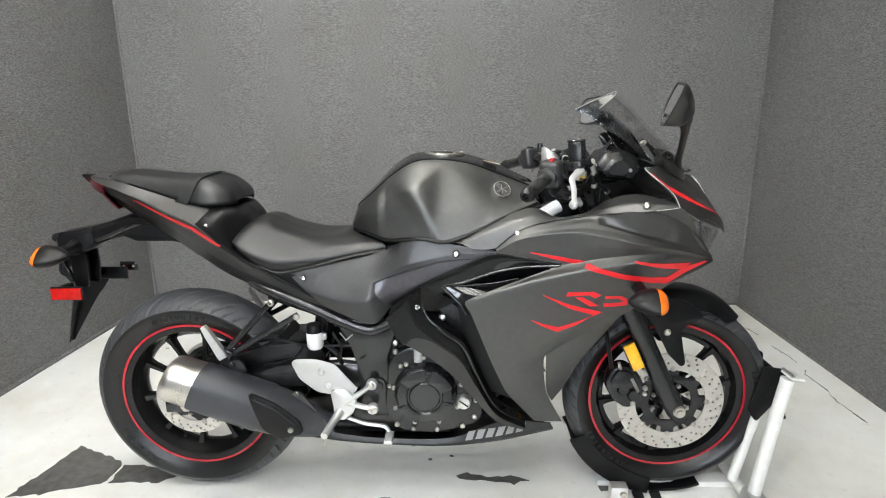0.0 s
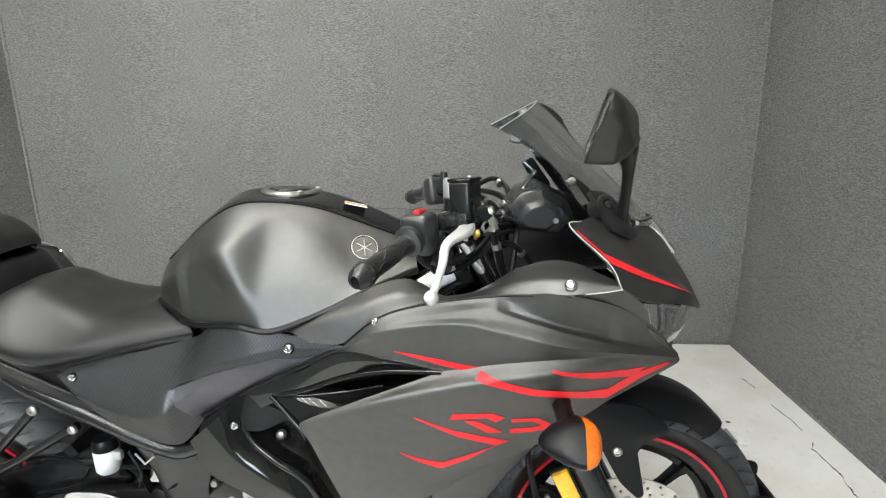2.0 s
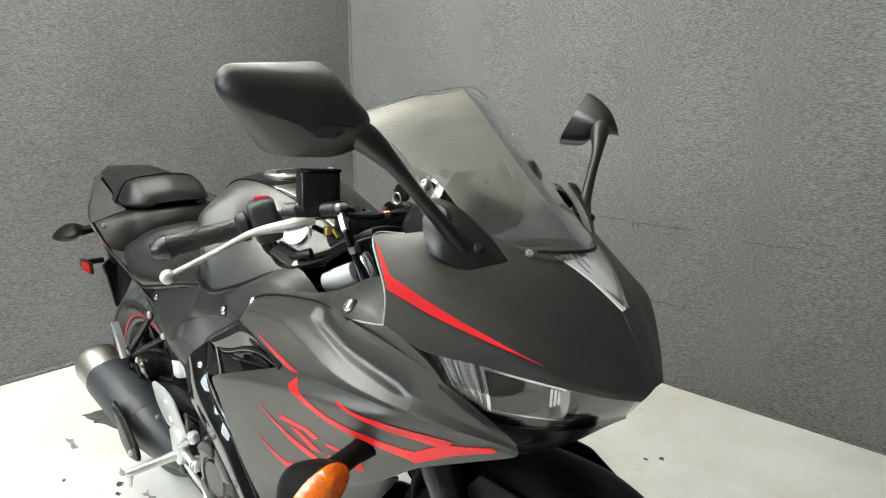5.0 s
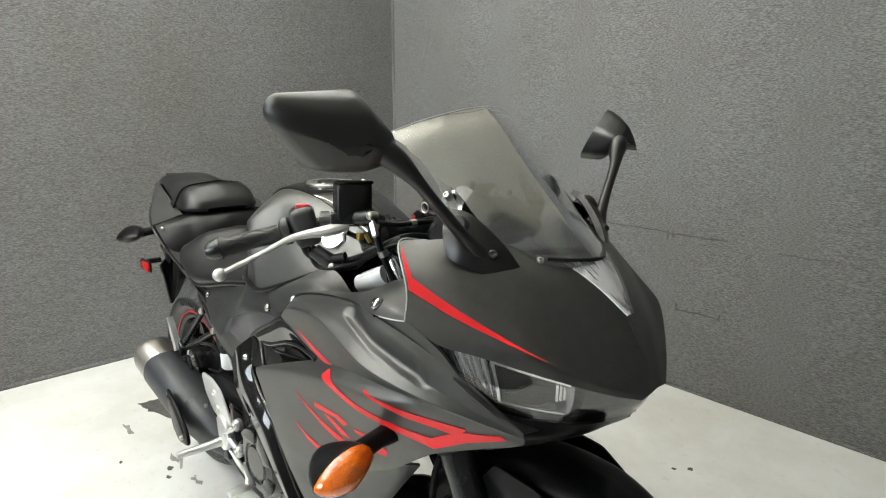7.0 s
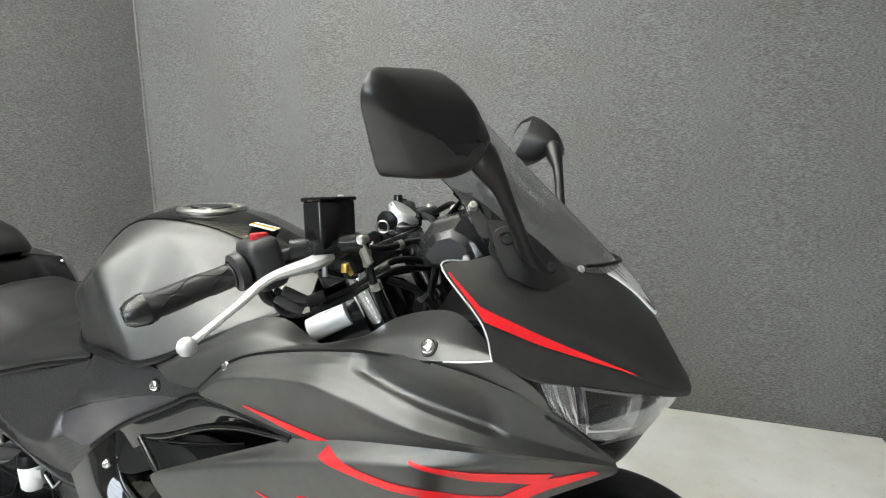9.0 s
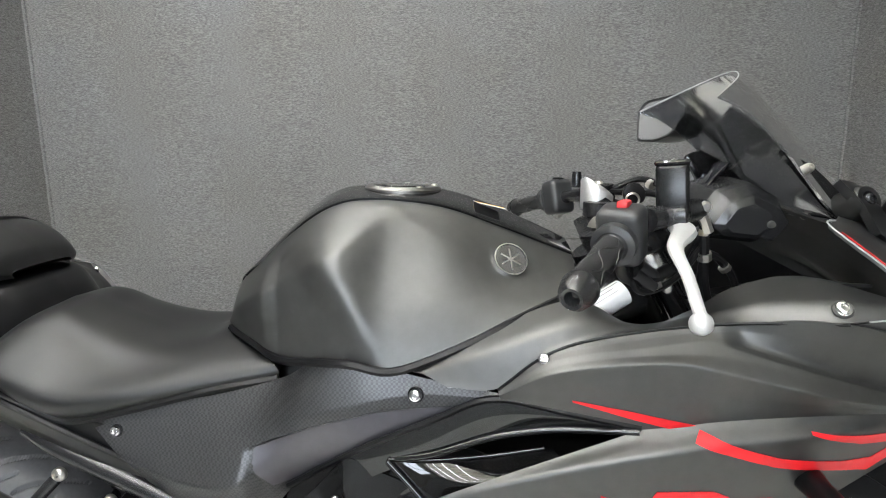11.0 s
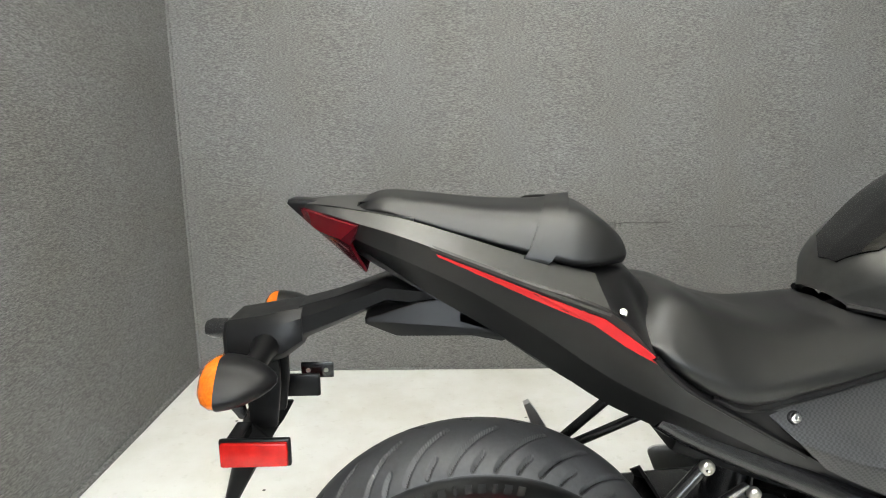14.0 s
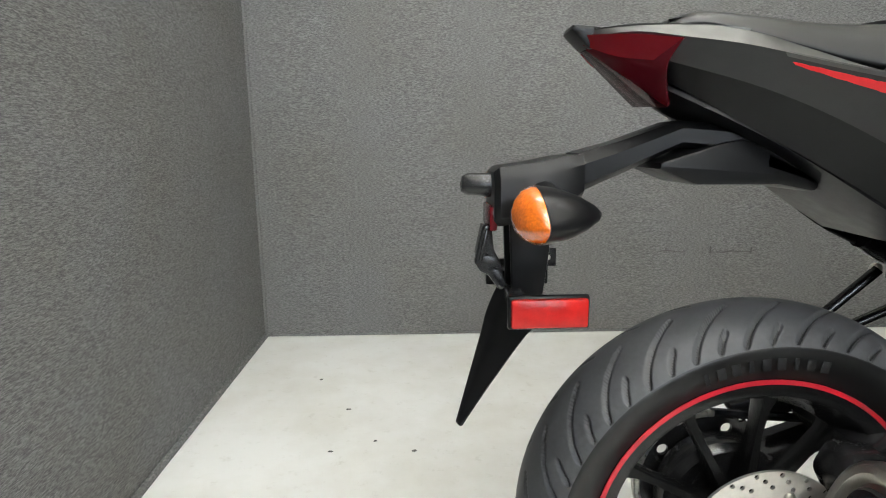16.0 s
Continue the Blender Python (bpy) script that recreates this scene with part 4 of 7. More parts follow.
part("filler_cap", aimed(lathe([(0.0, 0.004), (0.040, 0.004), (0.042, 0.006), (0.052, 0.006), (0.056, 0.002), (0.056, -0.012)], (0, 0, 0), 48, "z"), (0.744, 0, 1.0105), cap_way), CAPMETAL, bike, "round metal filler cap")
part("filler_cap_centre", aimed(lathe([(0.0, 0.007), (0.030, 0.007), (0.033, 0.004), (0.033, 0.0)], (0, 0, 0), 40, "z"), (0.744, 0, 1.0105), cap_way), GLOSS, bike)
for k in range(5):
    a = 2 * math.pi * k / 5 + 0.3
    bolt((0.744 + 0.047 * math.cos(a), 0.047 * math.sin(a), 1.0155), (0, 0, 1), 0.005, bike, STEEL, 0.002)
for s in (-1,):
    (q,), (w,) = drop(TANK[1:], [(0.892, 0.925)], 0.55, 0.001)
    part("round_badge", aimed(lathe([(0.0, 0.003), (0.0205, 0.003), (0.0212, 0.005), (0.0228, 0.005), (0.024, 0.002), (0.024, -0.004)], (0, 0, 0), 36, "z"), q, w), CHROME, bike, "round chrome tank badge")
    part("badge_field", aimed(lathe([(0.0, 0.0036), (0.0203, 0.0036), (0.0203, 0.003)], (0, 0, 0), 30, "z"), q, w), BADGE, bike)
    for k in range(3):
        bmb = block(0, 0, 0.004, 0.030, 0.0020, 0.0010, 0.0003)
        bmesh.ops.rotate(bmb, cent=(0, 0, 0), matrix=Matrix.Rotation(math.pi / 3 * k + 0.4, 3, "Z"), verts=bmb.verts[:])
        part("badge_bar", aimed(bmb, q, w), STEEL, bike)
part("warning_sticker", aimed(block(0, 0, 0, 0.030, 0.040, 0.0008, 0), (0.868, -0.030, 0.9905), (0.24, 0.06, 1)), LABEL, bike, "small white and orange sticker")
part("sticker_band", aimed(block(0, 0, 0.0006, 0.010, 0.040, 0.0008, 0), (0.868, -0.030, 0.9905), (0.24, 0.06, 1)), AMBER_REFLECTOR, bike)

# seats
S0 = [(0.186, 0, 0.815), (0.225, 0, 0.846), (0.262, 0, 0.849), (0.31, 0, 0.828), (0.385, 0, 0.803), (0.45, 0, 0.803), (0.489, 0, 0.818)]
S1 = [(0.188, -0.085, 0.818), (0.225, -0.09, 0.838), (0.262, -0.09, 0.838), (0.31, -0.09, 0.818), (0.385, -0.088, 0.800), (0.455, -0.075, 0.802), (0.50, -0.060, 0.812)]
S2 = [(0.192, -0.135, 0.806), (0.218, -0.150, 0.798), (0.262, -0.158, 0.780), (0.315, -0.160, 0.765), (0.39, -0.150, 0.770), (0.475, -0.128, 0.788), (0.575, -0.122, 0.798)]
S3 = [(0.196, -0.140, 0.796), (0.218, -0.156, 0.778), (0.265, -0.164, 0.752), (0.317, -0.164, 0.738), (0.40, -0.158, 0.752), (0.50, -0.143, 0.772), (0.592, -0.132, 0.786)]
S4 = [(0.20, -0.132, 0.788), (0.224, -0.146, 0.766), (0.268, -0.152, 0.738), (0.318, -0.152, 0.722), (0.40, -0.148, 0.737), (0.50, -0.138, 0.760), (0.59, -0.128, 0.774)]
whole("rider_seat", [S0, S1, S2, S3, S4], VINYL, bike, "black vinyl rider seat", 50, 32, 0.85, 0.02, core=(0.36, 0, 0.70))
P0 = [(-0.166, 0, 0.966), (-0.13, 0, 0.979), (-0.07, 0, 0.975), (0.0, 0, 0.968), (0.07, 0, 0.966), (0.112, 0, 0.969), (0.146, 0, 0.955), (0.174, 0, 0.930), (0.189, 0, 0.902)]
P1 = [(-0.165, -0.045, 0.962), (-0.13, -0.058, 0.974), (-0.07, -0.066, 0.968), (0.0, -0.074, 0.958), (0.07, -0.082, 0.954), (0.112, -0.086, 0.954), (0.146, -0.082, 0.942), (0.175, -0.068, 0.922), (0.188, -0.050, 0.900)]
P2 = [(-0.164, -0.060, 0.957), (-0.13, -0.078, 0.960), (-0.07, -0.088, 0.945), (0.0, -0.097, 0.926), (0.07, -0.108, 0.910), (0.112, -0.112, 0.902), (0.147, -0.106, 0.902), (0.177, -0.086, 0.902), (0.187, -0.060, 0.895)]
P3 = [(-0.164, -0.055, 0.953), (-0.13, -0.072, 0.953), (-0.07, -0.082, 0.937), (0.0, -0.090, 0.917), (0.07, -0.100, 0.899), (0.112, -0.104, 0.889), (0.147, -0.098, 0.890), (0.176, -0.080, 0.890), (0.186, -0.055, 0.889)]
PILLION = [P0, P1, P2, P3]
whole("pillion_seat", PILLION, VINYL, bike, "black vinyl pillion seat", 50, 28, 0.8, 0.015, core=(0.02, 0, 0.86))
STRAP = [[(x + 0.0, y, z) for x, y, z in (P0[4], P0[5])], [P1[4], P1[5]], [P2[4], P2[5]], [P3[4], P3[5]]]
STRAP = [[tuple(np.array(a) * (1 - k) + np.array(b) * k + np.array((0.012 - 0.022 * i, 0, 0))) for k in (0.25, 0.62, 1.0)] for i, (a, b) in enumerate(STRAP)]
whole("seat_strap", STRAP, VINYL, bike, "black seat strap", 8, 24, 0.8, 0.004, lift=0.004, core=(0.02, 0, 0.86))
# fill between the seats
BRIDGE = [
    [(0.10, 0, 0.890), (0.18, 0, 0.886), (0.205, 0, 0.868), (0.222, 0, 0.835)],
    [(0.10, -0.075, 0.886), (0.17, -0.080, 0.884), (0.202, -0.074, 0.862), (0.225, -0.060, 0.832)],
    [(0.128, -0.108, 0.882), (0.165, -0.110, 0.872), (0.190, -0.112, 0.835), (0.205, -0.110, 0.805)],
    [(0.128, -0.186, 0.859), (0.152, -0.182, 0.834), (0.178, -0.176, 0.806), (0.196, -0.160, 0.786)],
]
whole("seat_bridge", BRIDGE, SATIN, bike, "", 20, 24, 0.7, core=(0.1, 0, 0.75))

panel("seat_gap_trim", [[(0.200, -0.130, 0.786), (0.268, -0.148, 0.740), (0.318, -0.149, 0.723), (0.39, -0.142, 0.706)], [(0.184, -0.176, 0.798), (0.236, -0.158, 0.750), (0.315, -0.148, 0.700), (0.40, -0.138, 0.650)]], SATIN, bike, "", 16, 6, 0.5)
# tail
TAIL_A = [(-0.247, -0.012, 0.962), (-0.198, -0.050, 0.961), (-0.14, -0.078, 0.956), (-0.09, -0.092, 0.947), (-0.03, -0.098, 0.929), (0.05, -0.104, 0.904), (0.132, -0.110, 0.883)]
TAIL_B = [(-0.243, -0.014, 0.956), (-0.20, -0.060, 0.953), (-0.155, -0.086, 0.943), (-0.10, -0.112, 0.930), (-0.03, -0.140, 0.908), (0.04, -0.172, 0.886), (0.126, -0.196, 0.858)]
panel("tail_side_panel", [TAIL_A, TAIL_B], MATTE, bike, "", 50, 10, 0.5, core=(0, 0, 0.85))
TAIL_C = TAIL_B + [(0.182, -0.184, 0.802), (0.235, -0.162, 0.752), (0.315, -0.152, 0.702), (0.402, -0.142, 0.650), (0.470, -0.138, 0.614), (0.525, -0.134, 0.586)]
TAIL_M = [(-0.235, -0.018, 0.950), (-0.19, -0.052, 0.930), (-0.15, -0.072, 0.916), (-0.08, -0.100, 0.890), (-0.01, -0.118, 0.858), (0.06, -0.132, 0.818), (0.13, -0.140, 0.770), (0.190, -0.142, 0.735), (0.26, -0.142, 0.700), (0.33, -0.140, 0.664), (0.41, -0.136, 0.622), (0.475, -0.134, 0.598), (0.53, -0.132, 0.578)]
TAIL_D = [(-0.220, -0.015, 0.938), (-0.18, -0.040, 0.915), (-0.142, -0.050, 0.893), (-0.075, -0.072, 0.852), (-0.005, -0.085, 0.812), (0.075, -0.098, 0.762), (0.15, -0.106, 0.712), (0.215, -0.112, 0.680), (0.275, -0.118, 0.652), (0.345, -0.124, 0.622), (0.425, -0.128, 0.592), (0.48, -0.130, 0.578), (0.532, -0.130, 0.568)]
TAILSIDE = [TAIL_C, TAIL_M]
# same paint as the upper tail, its shade put into the colour
panel("tail_lower_panel", TAILSIDE, MATTE_SHADED, bike, "", 70, 12, 0.4, core=(0, 0, 0.8))
panel("under_tail_side", [TAIL_M, TAIL_D], SATIN, bike, "", 60, 8, 0.4, core=(0, 0, 0.8))
whole("tail_tip", [[(-0.256, 0, 0.964), (-0.205, 0, 0.971), (-0.14, 0, 0.971), (-0.08, 0, 0.955)], [(-0.250, -0.010, 0.963), (-0.198, -0.050, 0.963), (-0.14, -0.078, 0.957), (-0.09, -0.092, 0.950)]], MATTE, bike, "", 20, 10, 0.5, core=(-0.15, 0, 0.9))
part("tail_point", plate(rounded([(-0.258, 0.965), (-0.216, 0.962), (-0.236, 0.944)], 0.004), 0, 0.044, 0.004), SATIN, bike)
decal("red_stripe", TAILSIDE, [(-0.062, 0.912), (0.03, 0.882), (0.122, 0.850), (0.160, 0.822), (0.202, 0.787)], [(-0.060, 0.909), (0.03, 0.873), (0.113, 0.840), (0.150, 0.814), (0.200, 0.785)], RED, bike, "red stripe", soft=0.4, n=50)
LIGHT = [
    [(-0.242, 0.0, 0.940), (-0.196, 0.0, 0.898), (-0.150, 0.0, 0.862)],
    [(-0.240, -0.012, 0.942), (-0.195, -0.030, 0.906), (-0.154, -0.048, 0.874)],
    [(-0.241, -0.014, 0.948), (-0.204, -0.048, 0.928), (-0.170, -0.072, 0.914)],
    [(-0.242, -0.018, 0.958), (-0.20, -0.060, 0.951), (-0.158, -0.087, 0.942)],
]
whole("tail_light", LIGHT[1:], MAROON, bike, "dark maroon tail light", 14, 14, 0.3, 0.004, lift=0.001, core=(-0.1, 0, 0.95))
panel("tail_light_lens", [[(-0.2415, -0.012, 0.947), (-0.214, -0.040, 0.931), (-0.180, -0.066, 0.922)], LIGHT[3]], REDLENS, bike, "dark red tail light lens", 14, 8, 0.3, 0.004, lift=0.004, core=(-0.1, 0, 0.95))
UNDER = [
    [(-0.200, 0, 0.915), (-0.145, 0, 0.872), (-0.075, 0, 0.840), (0.0, 0, 0.800), (0.08, 0, 0.750), (0.16, 0, 0.705)],
    [(-0.198, -0.02, 0.918), (-0.142, -0.050, 0.885), (-0.072, -0.072, 0.848), (0.0, -0.083, 0.808), (0.08, -0.097, 0.756), (0.16, -0.105, 0.708)],
]
whole("under_tail", UNDER, SATIN, bike, "", 30, 10, 0.5, core=(0, 0, 0.95))

# black tubes painting the shaded gaps between body panels, and the tank's dark trim
for s in (-1, 1):
    for pts, r in ((T4, 0.0055), (S4[2:], 0.006), (UP0[:5], 0.0022), (INTAKE[0], 0.0042), (TAIL_C[7:11], 0.004)):
        bar([(x, s * abs(y) , z) for x, y, z in pts], r, "panel_joint", SATIN, bike, "thin black line for panel gaps and tank trim", 6, 40)

# highlight along the front cowl's edge, painted as thin silver lines
for s in (-1, 1):
    bar([(q[0][0] - 0.001, s * abs(q[0][1]), q[0][2]) for q in NOSE[1:]], 0.0010, "cowl_edge", SILVER, bike, "", 6, 20)
    bar([(1.288, s * 0.2552, 0.9035), (1.262, s * 0.2560, 0.8995), (1.236, s * 0.2548, 0.8965)], 0.0009, "cowl_edge", SILVER, bike, "", 6, 12)

# side panels under the tank
FLANK = [
    [(0.298, -0.138, 0.750), (0.46, -0.138, 0.746), (0.590, -0.138, 0.776), (0.640, -0.160, 0.806), (0.690, -0.168, 0.818), (0.766, -0.174, 0.801), (0.882, -0.194, 0.786)],
    [(0.338, -0.144, 0.715), (0.470, -0.146, 0.726), (0.560, -0.158, 0.728), (0.635, -0.178, 0.745), (0.700, -0.182, 0.762), (0.775, -0.182, 0.778), (0.878, -0.196, 0.782)],
    [(0.382, -0.158, 0.675), (0.472, -0.178, 0.652), (0.545, -0.190, 0.655), (0.620, -0.172, 0.690), (0.700, -0.182, 0.722), (0.780, -0.184, 0.752), (0.872, -0.196, 0.778)],
    [(0.418, -0.158, 0.640), (0.476, -0.172, 0.616), (0.557, -0.162, 0.584), (0.612, -0.156, 0.634), (0.700, -0.178, 0.690), (0.780, -0.184, 0.735), (0.868, -0.196, 0.774)],
]
panel("side_panel", FLANK, CARBON, bike, "dark carbon-textured side panel", 90, 61, 0.3, crease=([(0.556, 0.698), (0.600, 0.716), (0.660, 0.737), (0.73, 0.757), (0.86, 0.772)], 0.008, 0.006, 0.14, 0.10))
decal("side_panel_insert", FLANK, [(0.556, 0.696), (0.600, 0.712), (0.650, 0.730), (0.712, 0.750), (0.780, 0.762), (0.830, 0.766)], [(0.590, 0.640), (0.615, 0.646), (0.655, 0.670), (0.712, 0.704), (0.780, 0.742), (0.830, 0.763)], INSERT, bike, "smooth dark violet-grey insert", 40, 0.3, lift=-0.004)

# panel bolts
for rows, xz, soft, r in ((FLANK, (0.776, 0.778), 0.3, 0.0085), (FLANK, (0.376, 0.706), 0.3, 0.0075), (INNER, (0.925, 0.834), 0.4, 0.0075), (INNER, (1.217, 0.906), 0.4, 0.0085), (TRIM[1:], (0.676, 0.642), 0.05, 0.0075)):
    (q,), (w,) = drop(rows, [xz], soft, 0.0)
    for s in (1, -1):
        qq, ww = q * np.array((1, s, 1)), w * np.array((1, s, 1))
        part("bolt_cup", aimed(lathe([(r * 1.0, 0.0004), (r * 1.14, 0.0008), (r * 1.2, 0.0), (r * 1.2, -0.004)], (0, 0, 0), 20, "z"), qq, ww), MATTE if rows is INNER else SATIN, bike)
        bolt(qq + ww * 0.002, ww, r, bike)
for s in (-1, 1):
    bolt((0.146, s * 0.174, 0.852), (-0.1, s * 0.75, 0.6), 0.0055, bike)
for s in (-1, 1):
    bolt((1.356, s * 0.075, 0.962), (0.5, s * 0.5, 0.7), 0.0055, bike, STEEL)


# ---- wheels ----
def wheel(centre, radius, width, rim_half, name, grooves, seat_r=0.222):
    cx, cy, cz = centre
    hw = width / 2
    prof = [(0.212, -rim_half), (0.224, -rim_half), (0.2255, -rim_half + 0.006), (0.213, -rim_half + 0.012), (0.200, -rim_half + 0.030), (0.196, -0.012), (0.186, -0.006), (0.186, 0.006), (0.196, 0.012),
            (0.200, rim_half - 0.030), (0.213, rim_half - 0.012), (0.2255, rim_half - 0.006), (0.224, rim_half), (0.212, rim_half), (0.200, rim_half - 0.004), (0.190, rim_half - 0.024), (0.178, 0.010), (0.178, -0.010), (0.190, -rim_half + 0.024), (0.200, -rim_half + 0.004), (0.212, -rim_half)]
    rim = part(name, lathe(prof, centre, 96), WHEEL, bike, "black cast wheel with red rim tape")
    part("hub", lathe([(0.0, -0.07), (0.022, -0.07), (0.034, -0.055), (0.046, -0.030), (0.042, 0.0), (0.046, 0.030), (0.034, 0.055), (0.022, 0.07), (0.0, 0.07)], centre, 32), CASTING, rim)
    for k in range(10):
        a = 2 * math.pi * (k + 0.28) / 10
        secs = []
        for r, w, d in ((0.040, 0.013, 0.024), (0.075, 0.0085, 0.016), (0.13, 0.0065, 0.012), (0.165, 0.008, 0.014), (0.190, 0.014, 0.020)):
            ring = []
            for u, v in ((-0.7, -1), (0.7, -1), (1, -0.6), (1, 0.6), (0.7, 1), (-0.7, 1), (-1, 0.6), (-1, -0.6)):
                b = a + u * w / r
                ring.append((cx + r * math.cos(b), cy + v * d, cz + r * math.sin(b)))
            secs.append(ring)
        part("spoke", rings(secs), WHEEL, rim)
    for s in (-1, 1):
        part("rim_tape", lathe([(0.2178, s * (rim_half + 0.0005)), (0.2178, s * (rim_half + 0.0018)), (0.2238, s * (rim_half + 0.0018)), (0.2242, s * (rim_half + 0.0004))], centre, 120), RIMRED, rim, "red rim tape")
    part("valve", tube([(cx - 0.185 * 0.42, cy - 0.01, cz - 0.185 * 0.9), (cx - 0.165 * 0.42, cy - 0.02, cz - 0.165 * 0.9)], 0.004, 8), SATIN, rim)
    # tyre: bead, sidewall and crown, with the tread cut into it
    n_round, n_side, n_tread = 1500, 9, 64
    edge_r = radius - hw * 0.62
    across = []
    for k in range(n_side):
        u = k / n_side
        across.append((0.2235 + (edge_r - 0.2235) * u, hw * (rim_half / hw * 0.97 + (1.0 - rim_half / hw * 0.97) * math.sin(u * math.pi / 2)), None))
    tread = []
    for k in range(n_tread + 1):
        u = -1 + 2 * k / n_tread
        a = u * radians(66)
        tread.append((radius - (radius - edge_r) * (1 - math.cos(a)) / (1 - math.cos(radians(66))), hw * math.sin(a) / math.sin(radians(66)), u))
    profile = [(r, -w, None) for r, w, _ in across] + tread + [(r, w, None) for r, w, _ in across[::-1]]
    th = np.linspace(0, 2 * math.pi, n_round, endpoint=False)
    verts, deeps, m = [], [], len(profile)
    for r, w, u in profile:
        rr = np.full(n_round, r)
        deep = np.zeros(n_round, bool)
        if u is not None:
            au = abs(u)
            skew = (1 - au) ** 1.5 * 0.050 * 2 * math.pi * (0.314 / radius)
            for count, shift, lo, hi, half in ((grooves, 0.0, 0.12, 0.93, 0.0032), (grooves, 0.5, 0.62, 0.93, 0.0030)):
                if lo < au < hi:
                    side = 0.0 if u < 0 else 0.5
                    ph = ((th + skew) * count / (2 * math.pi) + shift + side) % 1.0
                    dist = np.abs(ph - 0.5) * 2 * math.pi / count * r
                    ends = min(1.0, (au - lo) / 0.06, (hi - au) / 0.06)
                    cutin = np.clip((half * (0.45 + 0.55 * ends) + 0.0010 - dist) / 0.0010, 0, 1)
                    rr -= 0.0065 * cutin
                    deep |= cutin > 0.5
        deeps.append(deep)
        verts.append(np.stack([cx + rr * np.cos(th), np.full(n_round, cy + w), cz + rr * np.sin(th)], 1))
    verts = np.concatenate(verts)
    faces = []
    mats = []
    for j in range(m - 1):
        for i in range(n_round):
            k = (i + 1) % n_round
            faces.append((j * n_round + i, j * n_round + k, (j + 1) * n_round + k, (j + 1) * n_round + i))
            # 1 is the sidewall, and the groove floors with their shade painted dark
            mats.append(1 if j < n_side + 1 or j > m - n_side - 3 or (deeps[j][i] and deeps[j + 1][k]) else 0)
    me = bpy.data.meshes.new("tyre")
    me.from_pydata(verts.tolist(), [], faces)
    me.materials.append(RUBBER)
    me.materials.append(SIDEWALL_AND_GROOVE_SHADE)
    me.polygons.foreach_set("material_index", mats)
    me.polygons.foreach_set("use_smooth", [True] * len(faces))
    me.update()
    ob = part("tyre", me, None, rim, "black road tyre with curved tread grooves")
    # raised maker's lettering on the sidewall, as plain bars
    for start, count in ((1.95, 9), (4.2, 9), (0.35, 6)):
        for k in range(count):
            a = start - 0.075 * k
            bmb = block(0, 0, 0, 0.011 if k % 3 else 0.006, 0.0016, 0.015, 0.0006)
            r = (0.2235 + edge_r) / 2 + 0.004
            bmesh.ops.transform(bmb, matrix=pose(cx + r * math.cos(a), cy - hw * 0.975, cz + r * math.sin(a), 0, math.degrees(-a) + 90, 0), verts=bmb.verts[:])
            part("lettering_bar", bmb, SIDEWALL_AND_GROOVE_SHADE, rim)
    return rim


rear_wheel = wheel((0.0, 0.0, 0.314), 0.314, 0.140, 0.052, "rear_wheel", 27)
front_wheel = wheel((1.38, 0.0, 0.312), 0.293, 0.112, 0.036, "front_wheel", 24)


def brake_disc(centre, y, outer, inner, parent, holes, arms):
    cx, cz = centre
    cuts = [circle(cx, cz, inner, 60)]
    for ring_r, shift in ((0.80, 0.0), (0.88, 0.33), (0.955, 0.66)):
        for k in range(holes):
            a = 2 * math.pi * (k + shift) / holes
            cuts.append(circle(cx + ring_r * outer * math.cos(a), cz + ring_r * outer * math.sin(a), 0.0034, 8))
    d = part("brake_disc", plate(circle(cx, cz, outer, 96), y, 0.004, 0.0, cuts), DISC, parent, "drilled steel brake disc")
    star = []
    for k in range(arms * 2):
        a = math.pi * k / arms
        r = inner + 0.010 if k % 2 == 0 else inner * 0.84
        for da in (-0.16, 0.16) if k % 2 == 0 else (-0.2, 0.2):
            star.append((cx + r * math.cos(a + da), cz + r * math.sin(a + da)))
    part("disc_carrier", plate(rounded(star, 0.008), y + 0.003, 0.007, 0.001, [circle(cx, cz, inner * 0.62, 40)]), CASTING, parent)
    for k in range(arms):
        a = 2 * math.pi * k / arms
        bolt((cx + (inner + 0.004) * math.cos(a), y - 0.002, cz + (inner + 0.004) * math.sin(a)), (0, -1, 0), 0.008, parent, STEEL, 0.004, "disc_button")
        b = a + math.pi / arms
        bolt((cx + 0.052 * math.cos(b), y - 0.002, cz + 0.052 * math.sin(b)), (0, -1, 0), 0.006, parent, STEEL, 0.005)
    return d


brake_disc((1.38, 0.312), -0.066, 0.149, 0.098, front_wheel, 26, 8)
brake_disc((0.0, 0.314), -0.072, 0.110, 0.072, rear_wheel, 20, 5)
# sprocket and chain on the far side
teeth = []
for k in range(43 * 2):
    a = math.pi * k / 43
    r = 0.112 if k % 2 == 0 else 0.104
    teeth.append((r * math.cos(a), 0.314 + r * math.sin(a)))
part("sprocket", plate(teeth, 0.085, 0.006, 0.0, [circle(0, 0.314, 0.045, 30)] + [circle(0.088 * math.cos(k * 1.257), 0.314 + 0.088 * math.sin(k * 1.257), 0.009, 14) for k in range(5)]), CASTING, rear_wheel, "dark steel rear sprocket")
part("sprocket_carrier", lathe([(0.025, 0.020), (0.080, 0.022), (0.090, 0.032), (0.092, 0.062), (0.080, 0.080), (0.030, 0.082)], (0, 0, 0.314), 40), CASTING, rear_wheel, "black sprocket carrier")
for k in range(34):
    a = math.pi / 2 + math.pi * k / 33
    part("chain_link", block(0.110 * math.cos(a), 0.085, 0.314 + 0.110 * math.sin(a), 0.0125, 0.014, 0.010, 0.002, (0, math.degrees(-a) + 90, 0), 1), STEEL, rear_wheel)
